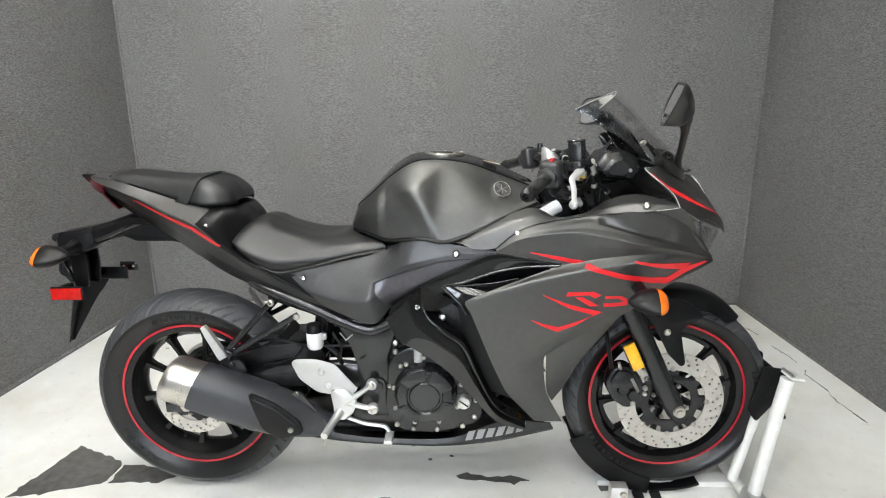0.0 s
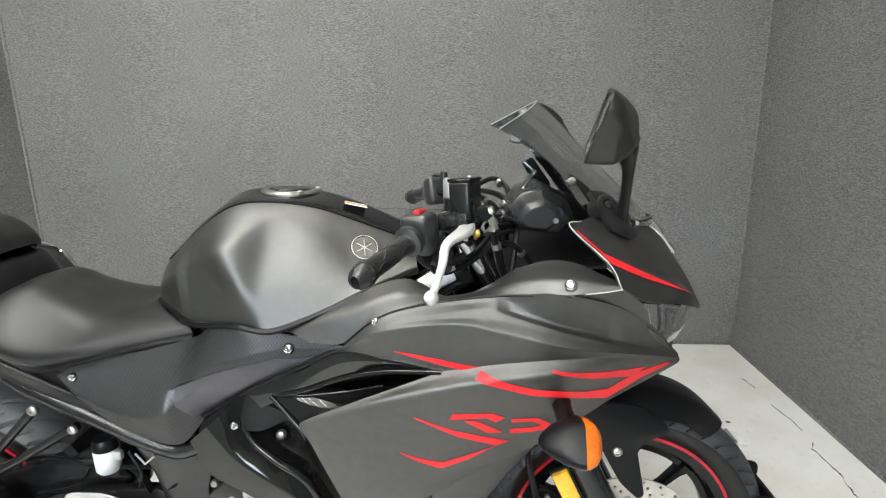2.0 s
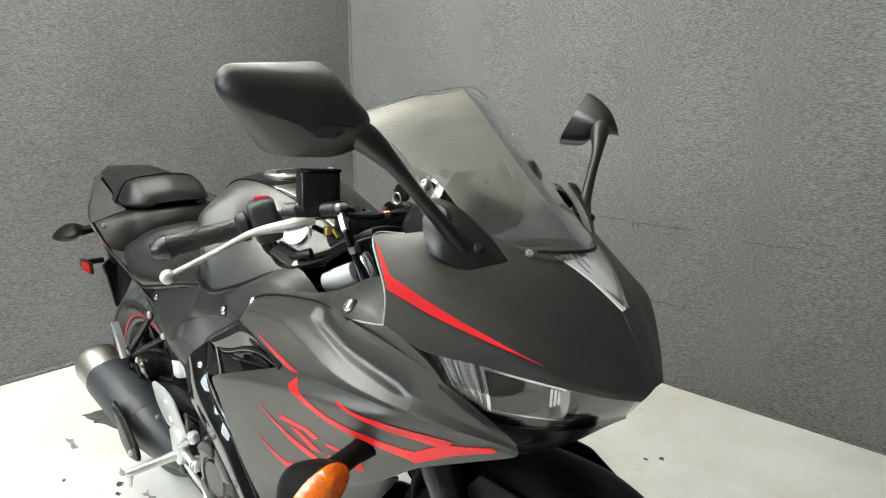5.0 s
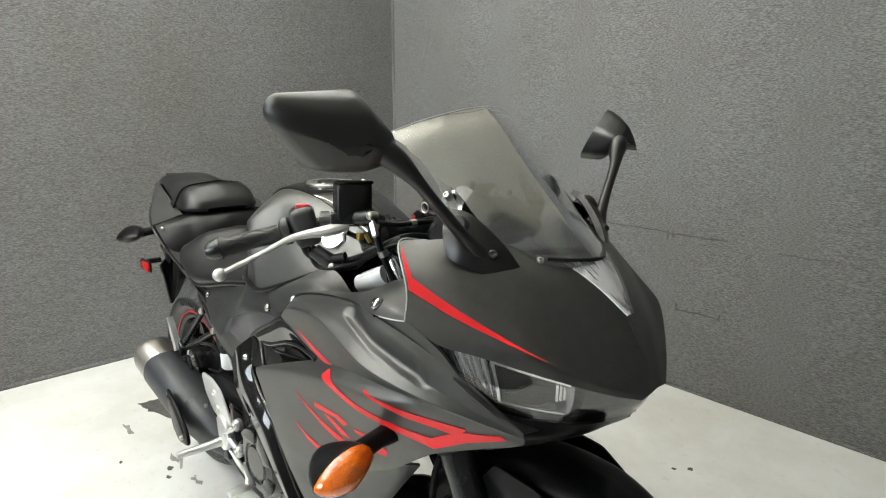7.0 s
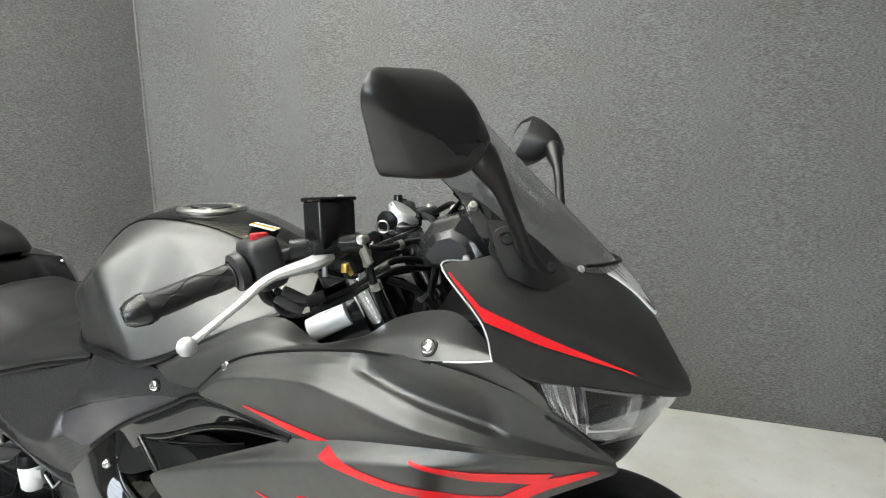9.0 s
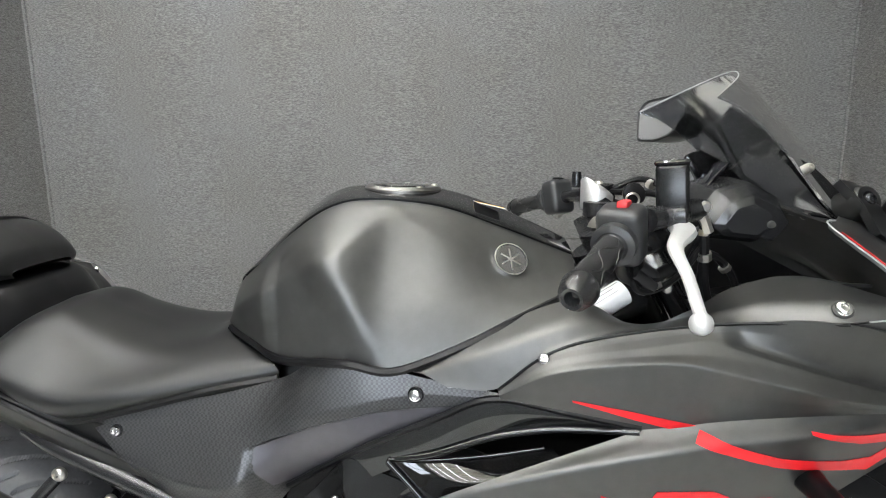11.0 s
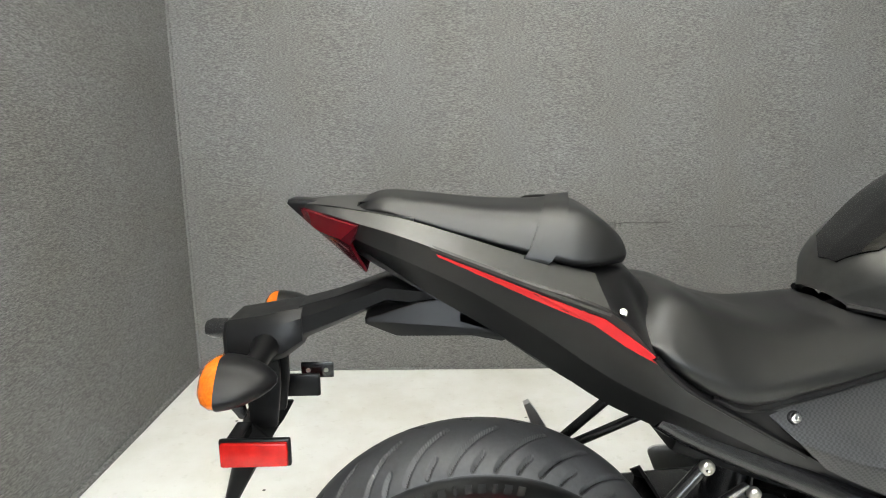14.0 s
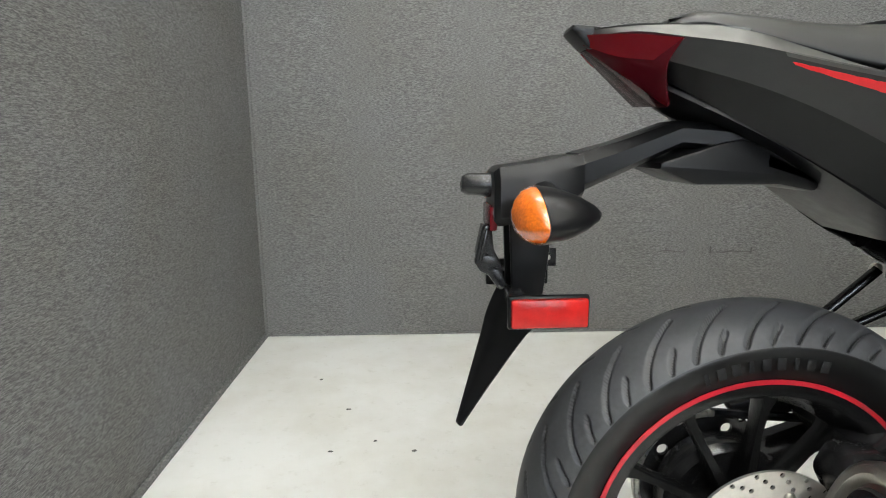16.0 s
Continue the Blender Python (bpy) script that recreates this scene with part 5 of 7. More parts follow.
for z0, z1 in ((0.424, 0.375), (0.204, 0.300)):
    part("chain_run", tube([(0.0, 0.085, z0), (0.50, 0.085, z1)], 0.007, 6), CASTING, bike)

# ---- fork, front brake and mudguard ----
def on_fork(z, y=-0.098):
    return (1.378 - 0.486 * (z - 0.315) - 0.010 * max(0.0, (z - 0.63) / 0.35), y, z)


for s in (-1, 1):
    y = s * 0.098
    bar([on_fork(0.275, y), on_fork(0.30, y), on_fork(0.34, y), on_fork(0.60, y), on_fork(0.635, y)], [0.018, 0.026, 0.0275, 0.0275, 0.030], "fork_leg", CASTING, bike, "satin black fork leg", 24)
    bar([on_fork(0.63, y), on_fork(0.975, y)], 0.0205, "fork_tube", CHROME, bike, "chrome fork tube", 24)
    bar([on_fork(0.632, y), on_fork(0.645, y)], 0.031, "dust_seal", SATIN, bike, "", 20)
    bar([on_fork(0.972, y), on_fork(0.984, y)], [0.021, 0.017], "fork_cap", CASTING, bike, "", 16)
    p = (1.256, 0, 0.474)
    bmr = block(0, 0, 0, 0.032, 0.010, 0.078, 0.003)
    bmesh.ops.transform(bmr, matrix=pose(p[0] - 0.004, s * 0.120, p[2], 0, -25, 0), verts=bmr.verts[:])
    part("fork_reflector", bmr, AMBER_REFLECTOR, bike, "amber side reflector")
    bmr = block(0, 0, 0, 0.036, 0.008, 0.084, 0.002)
    bmesh.ops.transform(bmr, matrix=pose(p[0] - 0.004, s * 0.112, p[2], 0, -25, 0), verts=bmr.verts[:])
    part("reflector_backing", bmr, SATIN, bike)
    part("axle_nut", lathe([(0.0, s * 0.135), (0.008, s * 0.135), (0.010, s * 0.130), (0.015, s * 0.130), (0.017, s * 0.122), (0.018, s * 0.095)], (1.385, 0, 0.312), 18), STEEL, bike, "steel axle nut")
for z, d in ((0.955, 0.028), (0.73, 0.034)):
    c = on_fork(z, 0)
    bm = cut([rounded([(-0.045, -0.128), (0.022, -0.128), (0.04, 0), (0.022, 0.128), (-0.045, 0.128), (-0.035, 0.05), (-0.06, 0.0), (-0.035, -0.05)], 0.02)], d, 0.004)
    bmesh.ops.transform(bm, matrix=pose(c[0], 0, c[2], 0, -25, 0), verts=bm.verts[:])
    part("fork_clamp", bm, CASTING, bike)
# brake caliper
part("brake_caliper", plate(rounded([(1.205, 0.425), (1.236, 0.436), (1.268, 0.415), (1.290, 0.368), (1.276, 0.330), (1.244, 0.318), (1.208, 0.345), (1.190, 0.385)], 0.012), -0.083, 0.050, 0.006), CASTING, bike, "black brake caliper")
for x, z in ((1.234, 0.372), (1.262, 0.356)):
    part("caliper_piston", lathe([(0.0, -0.116), (0.014, -0.116), (0.018, -0.110), (0.018, -0.10)], (x, 0, z), 20), CASTING, bike)
part("caliper_bridge", plate(rounded([(1.198, 0.392), (1.216, 0.430), (1.250, 0.420), (1.262, 0.392), (1.236, 0.376)], 0.008), -0.112, 0.016, 0.004), CASTING, bike)
part("bleed_nipple", tube([(1.222, -0.108, 0.432), (1.216, -0.110, 0.452)], 0.004, 8), STEEL, bike, "steel bleed nipple")
part("caliper_pin", tube([(1.250, -0.122, 0.410), (1.270, -0.122, 0.372)], 0.0045, 8), STEEL, bike)
for x, z in ((1.215, 0.405), (1.293, 0.375), (1.292, 0.358), (1.262, 0.328)):
    bolt((x, -0.109, z), (0, -1, 0), 0.0075, bike, STEEL)
bar([(1.20, -0.10, 0.43), (1.185, -0.11, 0.50), (1.178, -0.10, 0.56), (1.19, -0.085, 0.62)], 0.006, "brake_hose", SATIN, bike, "black brake hose", 8, 20)
# mudguard round the front tyre
GUARD = []
for y, dr, lo, hi in ((0.0, 0.036, 52, 150), (-0.040, 0.032, 53, 150), (-0.064, 0.012, 55, 148), (-0.070, -0.012, 60, 146)):
    GUARD.append([(1.38 + (0.293 + dr - 0.022 * max(0, (70 - a) / 18)) * math.cos(radians(a)), y * (1 - 0.35 * max(0, (72 - a) / 20)), 0.312 + (0.293 + dr - 0.022 * max(0, (70 - a) / 18)) * math.sin(radians(a))) for a in np.linspace(lo, hi, 9)])
whole("front_mudguard", GUARD, SATIN, bike, "satin black front mudguard", 50, 18, 0.8, 0.003, core=(1.38, 0, 0.312))
for s in (-1, 1):
    part("mudguard_side", plate(rounded([(1.275, 0.600), (1.30, 0.632), (1.38, 0.625), (1.43, 0.592), (1.440, 0.575), (1.395, 0.552), (1.382, 0.535), (1.402, 0.438), (1.392, 0.432), (1.358, 0.466), (1.318, 0.540)], 0.008), s * 0.086, 0.006, 0.002), SATIN, bike)
    bolt((1.347, s * 0.089, 0.532), (0, s, 0), 0.010, bike, STEEL)

# ---- handlebars ----
for s in (-1, 1):
    a, b = np.array((0.930, s * 0.342, 0.946)), np.array((0.998, s * 0.222, 0.978))
    d = (b - a) / np.linalg.norm(b - a)
    grip = bar([a + d * k for k in (0.012, 0.014, 0.018, 0.022, 0.075, 0.118, 0.124, 0.127, 0.131, 0.133)], [0.0135, 0.0165, 0.0165, 0.0142, 0.0138, 0.0138, 0.0142, 0.0205, 0.0205, 0.016], "grip", GRIP, bike, "black ribbed rubber grip", 24)
    side = np.cross(d, (0, 0, 1.0))
    side /= np.linalg.norm(side)
    over = np.cross(side, d)
    for k in range(6):
        q = []
        for j in np.linspace(0, 1, 15):
            w = 2 * math.pi * k / 6 + 0.42 * math.sin(9.0 * j + k * math.pi)
            q.append(a + d * (0.026 + 0.076 * j) + (side * math.cos(w) + over * math.sin(w)) * 0.0139)
        part("grip_rib", tube(q, 0.0010, 6), GRIP, grip)
    for k in range(5):
        part("grip_ring", aimed(lathe([(0.0138, -0.0012), (0.0150, 0.0), (0.0138, 0.0012)], (0, 0, 0), 24, "z"), a + d * (0.106 + 0.0034 * k), d), GRIP, grip)
    part("bar_end", aimed(lathe([(0.0, 0.002), (0.006, 0.0), (0.007, 0.008), (0.010, 0.009), (0.0145, 0.003), (0.0165, -0.006), (0.0175, -0.010), (0.0175, -0.014), (0.013, -0.016)], (0, 0, 0), 24, "z"), a, -d), CASTING, bike, "satin bar end weight")
    bar([b - d * 0.02, np.array((1.045, s * 0.150, 0.990)), np.array((1.068, s * 0.112, 0.985))], 0.011, "handlebar", CASTING, bike, "", 12, 10)
    part("bar_clamp", lathe([(0.0205, -0.012), (0.028, -0.010), (0.028, 0.012), (0.0205, 0.014)], on_fork(0.970, s * 0.098), 20, "z"), CASTING, bike)
    # switch housing
    m = pose(*(b + d * 0.004), 0, 0, 0) @ Vector(d).to_track_quat("Z", "Y").to_matrix().to_4x4()
    bm = block(0, 0, 0, 0.048, 0.062, 0.040, 0.010, (0, 0, 0), 3)
    bmesh.ops.transform(bm, matrix=m, verts=bm.verts[:])
    part("switch_housing", bm, GREYPLASTIC, bike, "dark grey switch housing")
    part("throttle_collar", aimed(lathe([(0.016, -0.008), (0.0225, -0.005), (0.0225, 0.005), (0.016, 0.008)], (0, 0, 0), 24, "z"), b - d * 0.026, d), GREYPLASTIC, bike)
    bm = block(0, 0, 0, 0.021, 0.012, 0.010, 0.003)
    bmesh.ops.transform(bm, matrix=Matrix.Translation((b[0] + 0.002, b[1], b[2] + 0.032)) @ Matrix.Rotation(math.atan2(d[1], d[0]), 4, "Z"), verts=bm.verts[:])
    part("switch_button", bm, REDPLASTIC if s < 0 else SATIN, bike, "red engine stop switch" if s < 0 else "")
    # lever
    piv = np.array((1.068, s * 0.188, 0.984))
    pts = [piv, piv + np.array((-0.004, s * 0.030, -0.004)), (1.040, s * 0.262, 0.972), (1.035, s * 0.310, 0.955), (1.026, s * 0.366, 0.934)]
    bar(pts, [0.0125, 0.0130, 0.0078, 0.0060, 0.0054], "lever", SILVER, bike, "silver brake lever" if s < 0 else "silver clutch lever", 10, 24, 0.65)
    bmb = bmesh.new()
    bmesh.ops.create_uvsphere(bmb, u_segments=18, v_segments=12, radius=0.0095, matrix=Matrix.Translation((1.024, s * 0.371, 0.931)))
    part("lever_ball", bmb, SILVER, bike)
    part("lever_bracket", block(1.062, s * 0.182, 0.994, 0.040, 0.050, 0.020, 0.005, (0, -10, s * 28)), CASTING, bike)
    bolt((1.066, s * 0.188, 1.004), (0, 0, 1), 0.008, bike, STEEL, 0.006)
# brake fluid reservoir
bm = block(0, 0, 0, 0.034, 0.056, 0.060, 0.005, (0, 0, 0), 3)
bmesh.ops.transform(bm, matrix=pose(1.066, -0.172, 1.020, -3, -4, -20), verts=bm.verts[:])
part("brake_reservoir", bm, WHEEL, bike, "black square brake fluid reservoir")
bm = block(0, 0, 0.031, 0.037, 0.059, 0.006, 0.003, (0, 0, 0), 2)
bmesh.ops.transform(bm, matrix=pose(1.066, -0.172, 1.020, -3, -4, -20), verts=bm.verts[:])
part("reservoir_lid", bm, GLOSS, bike)
for k in (-1, 1):
    bolt((1.066 + k * 0.006, -0.172 + k * 0.018, 1.053), (0, 0, 1), 0.004, bike, STEEL, 0.002)
part("hose_union", lathe([(0.0, -0.009), (0.004, -0.009), (0.0065, -0.006), (0.0065, 0.006), (0.005, 0.009), (0.0, 0.009)], (1.104, -0.163, 1.002), 16), STEEL, bike, "steel hose union")
part("union_nut", tube([(1.103, -0.163, 0.994), (1.112, -0.163, 0.972)], 0.0062, 6), STEEL, bike, "steel hose nut")
part("switch_lead", tube([(1.000, -0.226, 0.962), (1.004, -0.218, 0.936), (1.030, -0.205, 0.926), (1.062, -0.186, 0.934)], 0.0075, 10, 20), SATIN, bike, "black sheathed switch lead")
part("lever_pin", tube([(1.066, -0.190, 0.972), (1.066, -0.190, 0.960)], 0.0035, 8), ALU, bike)
part("brass_contact", block(1.084, -0.172, 0.968, 0.008, 0.010, 0.012, 0.0015), CONTACT, bike, "small yellow brass contact")
part("master_cylinder", tube([(1.030, -0.205, 0.992), (1.100, -0.158, 0.998)], 0.013, 14), CASTING, bike)
# silver cup at the far clamp, ignition lock and key
turn = [2 * math.pi * k / 32 for k in range(32)]
part("clamp_cup", rings([[(1.046 + r * math.cos(a), 0.112 + r * math.sin(a), z + tip * (0.5 - 0.5 * math.cos(a))) for a in turn] for r, z, tip in ((0.025, 0.970, 0.0), (0.026, 0.984, 0.0), (0.026, 0.990, 0.026), (0.0235, 0.993, 0.027))]), ALU, bike, "silver metal clamp cup")
part("cup_top", rings([[(1.046 + r * math.cos(a), 0.112 + r * math.sin(a), z + 0.024 * (0.5 - 0.5 * math.cos(a))) for a in turn] for r, z in ((0.021, 0.991), (0.021, 0.996), (0.019, 0.9975))]), ALU, bike, "silver slanted cup top")
part("clamp_button", lathe([(0.0, 0.052), (0.007, 0.052), (0.008, 0.046), (0.008, 0.026)], (1.020, 0.150, 0.976), 16, "z"), CASTING, bike)
part("ignition_lock", lathe([(0.0, 0.012), (0.012, 0.012), (0.018, 0.008), (0.020, -0.03)], (1.062, 0.0, 0.975), 24, "z"), CASTING, bike)
part("key_head", plate(rounded([(1.058, 0.992), (1.082, 0.992), (1.086, 1.006), (1.076, 1.018), (1.062, 1.018), (1.054, 1.006)], 0.005), -0.012, 0.006, 0.001), SATIN, bike, "black ignition key")
part("key_ring", lathe([(0.009, -0.0012), (0.0105, 0), (0.009, 0.0012), (0.0075, 0), (0.009, -0.0012)], (1.066, -0.020, 0.996), 24), STEEL, bike)
part("steering_nut", lathe([(0.0, 0.014), (0.012, 0.014), (0.018, 0.006), (0.020, 0.0)], (1.030, 0.004, 0.955), 6, "z"), STEEL, bike)
tag = plate(rounded([(-0.006, 0.0), (0.006, 0.0), (0.011, -0.010), (0.010, -0.058), (-0.010, -0.058), (-0.011, -0.010)], 0.003), -0.0008, 0.0016, 0.0003)
bmesh.ops.transform(tag, matrix=pose(1.060, -0.024, 0.988, 8, 34, 12), verts=tag.verts[:])
part("key_tag", tag, SATIN, bike, "dark key tag with a red band")
tag = plate(rounded([(-0.0095, -0.014), (-0.0045, -0.014), (-0.0045, -0.054), (-0.0095, -0.054)], 0.001), -0.0013, 0.0026, 0.0002)
bmesh.ops.transform(tag, matrix=pose(1.060, -0.024, 0.988, 8, 34, 12), verts=tag.verts[:])
part("tag_band", tag, REDPLASTIC, bike)
tag = plate([(0.0, -0.016), (0.0025, -0.016), (0.0025, -0.050), (0.0, -0.050)], -0.0013, 0.0026, 0.0002)
bmesh.ops.transform(tag, matrix=pose(1.060, -0.024, 0.988, 8, 34, 12), verts=tag.verts[:])
part("tag_print_bar", tag, LABEL, bike)
# instruments and the dark inner shell of the cockpit
outline = rounded([(1.131, 0.969), (1.160, 1.010), (1.198, 1.021), (1.237, 1.000), (1.250, 0.972), (1.211, 0.943), (1.150, 0.950)], 0.003, 2)
pod = part("instrument_housing", rings([[(1.190 + (x - 1.190) * k, y, 0.982 + (z - 0.982) * k + e) for x, z in outline] for y, k, e in ((-0.096, 0.50, -0.004), (-0.091, 0.72, -0.002), (-0.066, 0.97, 0.0), (-0.062, 1.03, 0.002), (0.0, 1.07, 0.004), (0.062, 1.03, 0.002), (0.066, 0.97, 0.0), (0.091, 0.72, -0.002), (0.096, 0.50, -0.004))]), CASTING, bike, "dark glossy faceted instrument housing", 20)
for s in (-1, 1):
    part("housing_cheek", plate(rounded([(1.196, 0.958), (1.206, 0.988), (1.224, 0.992), (1.238, 0.974), (1.222, 0.953)], 0.003), s * 0.088, 0.010, 0.002), CASTING, pod)
    part("housing_cheek", plate(rounded([(1.156, 0.965), (1.168, 0.996), (1.194, 1.000), (1.198, 0.990), (1.188, 0.960)], 0.003), s * 0.089, 0.006, 0.0015), CASTING, pod)
    for k in range(4):
        part("housing_rib", block(1.163 + 0.008 * k, s * 0.0935, 0.976 + 0.003 * k, 0.003, 0.004, 0.018, 0.001, (0, 20, 0)), CASTING, pod)
    part("housing_screw", lathe([(0.0, -0.004), (0.004, -0.004), (0.005, 0.0), (0.004, 0.004), (0.0, 0.004)], (1.216, s * 0.096, 0.972), 12), STEEL, pod)
part("instrument_glass", aimed(block(0, 0, 0, 0.044, 0.140, 0.004, 0.002), (1.147, 0, 0.994), (-0.75, 0, 0.66)), DIAL, bike, "dark instrument glass")
SHELL = [[(1.14, -0.146, 0.890), (1.18, -0.148, 0.900), (1.24, -0.160, 0.908), (1.28, -0.19, 0.915)], [(1.14, -0.10, 0.880), (1.18, -0.10, 0.880), (1.24, -0.10, 0.885), (1.30, -0.12, 0.90)], [(1.14, 0.0, 0.860), (1.18, 0.0, 0.860), (1.24, 0.0, 0.870), (1.32, 0, 0.88)]]
panel("cockpit_shell", SHELL, SATIN, bike, "", 16, 12, 0.7, core=(1.2, 0, 1.2))
# cables and hoses
for pts, r in (([(1.075, 0.134, 0.995), (1.131, 0.030, 0.996), (1.156, -0.033, 0.961), (1.149, -0.062, 0.893), (1.14, -0.07, 0.85)], 0.0055),
               ([(1.104, -0.158, 0.998), (1.110, -0.158, 0.965), (1.122, -0.140, 0.905), (1.155, -0.11, 0.83)], 0.0055),
               ([(1.004, -0.220, 0.950), (1.025, -0.212, 0.915), (1.075, -0.180, 0.925), (1.125, -0.12, 0.955), (1.15, -0.03, 0.94)], 0.004),
               ([(1.085, 0.16, 0.998), (1.125, 0.140, 1.015), (1.15, 0.09, 0.995), (1.14, 0.03, 0.93)], 0.0055),
               ([(1.06, 0.19, 0.985), (1.10, 0.17, 0.97), (1.13, 0.10, 0.955), (1.14, 0.02, 0.90)], 0.006),
               ([(1.010, -0.214, 0.945), (1.040, -0.196, 0.925), (1.080, -0.165, 0.935), (1.12, -0.11, 0.965), (1.150, -0.05, 0.955)], 0.0048),
               ([(1.100, -0.156, 0.990), (1.118, -0.120, 0.985), (1.135, -0.060, 0.985), (1.140, 0.010, 0.965), (1.145, 0.03, 0.90)], 0.0045),
               ([(1.120, -0.128, 0.945), (1.150, -0.110, 0.930), (1.175, -0.100, 0.900), (1.18, -0.09, 0.86)], 0.0050),
               ([(1.03, -0.16, 0.965), (1.06, -0.125, 0.945), (1.10, -0.07, 0.94), (1.12, 0.02, 0.93)], 0.0045)):
    cable = bar(pts, r, "control_cable", SATIN, bike, "black control cable", 8, 30)
    p, q = np.array(pts[1]), np.array(pts[2])
    part("ferrule", tube([p * 0.7 + q * 0.3, p * 0.55 + q * 0.45], r * 1.5, 8), STEEL, cable, "bright steel ferrule")
# paper label on the frame head
part("frame_label", tube([(0.990, -0.107, 0.857), (1.040, -0.088, 0.882)], 0.0172, 28), LABEL, bike, "white paper label with grey print")
for k in range(4):
    up = math.radians(30 + 22 * k)
    off = np.array((-0.0060, -0.0170 * math.cos(up), 0.0172 * math.sin(up)))
    part("label_print_bar", tube([np.array((1.002, -0.1024, 0.863)) + off, np.array((1.036 - 0.006 * (k % 2), -0.0895 - 0.002 * (k % 2), 0.880 - 0.003 * (k % 2))) + off], 0.0005, 5), GREY_PRINT, bike)
bar([(0.62, -0.105, 0.60), (0.80, -0.115, 0.72), (1.00, -0.075, 0.850), (1.06, -0.045, 0.87)], [0.028, 0.030, 0.030, 0.034], "frame_spar", FRAME, bike, "", 14, 16)
bar([(0.62, 0.105, 0.60), (0.80, 0.115, 0.72), (1.00, 0.075, 0.850), (1.06, 0.045, 0.87)], [0.028, 0.030, 0.030, 0.034], "frame_spar", FRAME, bike, "", 14, 16)
bar([(1.02, 0, 0.93), (1.15, 0, 0.70)], 0.036, "steering_head", FRAME, bike, "", 20)

# ---- mirrors ----
for s in (-1, 1):
    far, lean, inward = (0.010, 0.55, 0.38) if s > 0 else (0.0, 0.32, 0.17)
    rim_pts = [(-0.258, 1.098), (-0.290, 1.086), (-0.338, 1.088), (-0.391, 1.150), (-0.385, 1.170), (-0.290, 1.178), (-0.258, 1.142)]
    ring0 = rounded(rim_pts, 0.011, 5)
    my, mz = -0.318, 1.128

    def tilted(dx, k, sy, sz):
        """The rim's outline, scaled by k and moved; the housing is deepest at its inner end."""
        out = []
        for y, z in ring0:
            yy, zz = my + sy + (y - my) * k, mz + sz + (z - mz) * k
            deep = dx * (0.42 + 0.58 * min(1.0, max(0.0, (yy + 0.386) / 0.110))) if dx > 0.005 else dx
            zz -= 0.42 * deep * min(1.0, max(0.0, (z - 1.120) / 0.05))
            ly, lz = (yy, zz) if s < 0 else (y, z)
            out.append(((1.224 if s < 0 else 1.198) + deep + lean * (lz - mz) + inward * (ly + 0.318), -s * yy - far, zz - far))
        return out

    housing = part("mirror_housing", rings([tilted(*q) for q in ((0.004, 0.87, 0, 0), (0.0, 0.90, 0, 0), (-0.001, 0.965, 0, 0), (0.001, 1.0, 0, 0), (0.012, 1.010, 0, 0), (0.030, 0.985, 0.001, -0.002), (0.046, 0.92, 0.003, -0.005), (0.052, 0.86, 0.004, -0.006), (0.060, 0.66, 0.006, -0.007), (0.066, 0.40, 0.008, -0.007), (0.068, 0.15, 0.009, -0.007))]), MIRRORBLACK, bike, "black mirror housing")
    part("mirror_glass", rings([tilted(0.0015, 0.88, 0, 0), tilted(0.004, 0.88, 0, 0)]), MIRROR, housing, "mirror glass")
    bar([(1.264, s * 0.288 - far, 1.120), (1.276, s * 0.268 - far, 1.106), (1.282, s * 0.252 - far, 1.092), (1.290, s * 0.234 - far, 1.072), (1.297, s * 0.206 - far, 1.040), (1.304, s * 0.170 - far * 0.5, 1.000), (1.311, s * 0.146 - far * 0.3, 0.972)], [0.010, 0.0150, 0.0135, 0.0090, 0.0078, 0.0092, 0.015], "mirror_stalk", MIRRORBLACK, bike, "", 14, 20)
    BASE = [[(1.255, -0.150, 1.028), (1.285, -0.136, 1.020), (1.325, -0.118, 0.985), (1.345, -0.106, 0.955)], [(1.270, -0.172, 1.002), (1.300, -0.166, 0.992), (1.325, -0.144, 0.970), (1.346, -0.110, 0.950)], [(1.285, -0.180, 0.972), (1.305, -0.172, 0.962), (1.325, -0.150, 0.950), (1.345, -0.114, 0.944)]]
    boss = aimed(lathe([(0.0, 0.006), (0.008, 0.006), (0.010, 0.009), (0.0155, 0.009), (0.018, 0.004), (0.019, -0.022)], (0, 0, 0), 24, "z"), (1.280, s * 0.158, 1.006), (0.25, s * 0.85, 0.42))
    part("mirror_boss", boss, MIRRORBLACK, bike)
    if s < 0:
        panel("mirror_base", BASE, MIRRORBLACK, bike, "", 20, 14, 0.9, 0.01, lift=0.004, core=(1.2, 0, 0.9))
    bolt((1.2825, s * 0.166, 1.010), (0.25, s * 0.85, 0.42), 0.007, bike, CASTING)
    bolt((1.328, s * 0.140, 0.976), (0.4, s * 0.6, 0.6), 0.007, bike, CASTING)


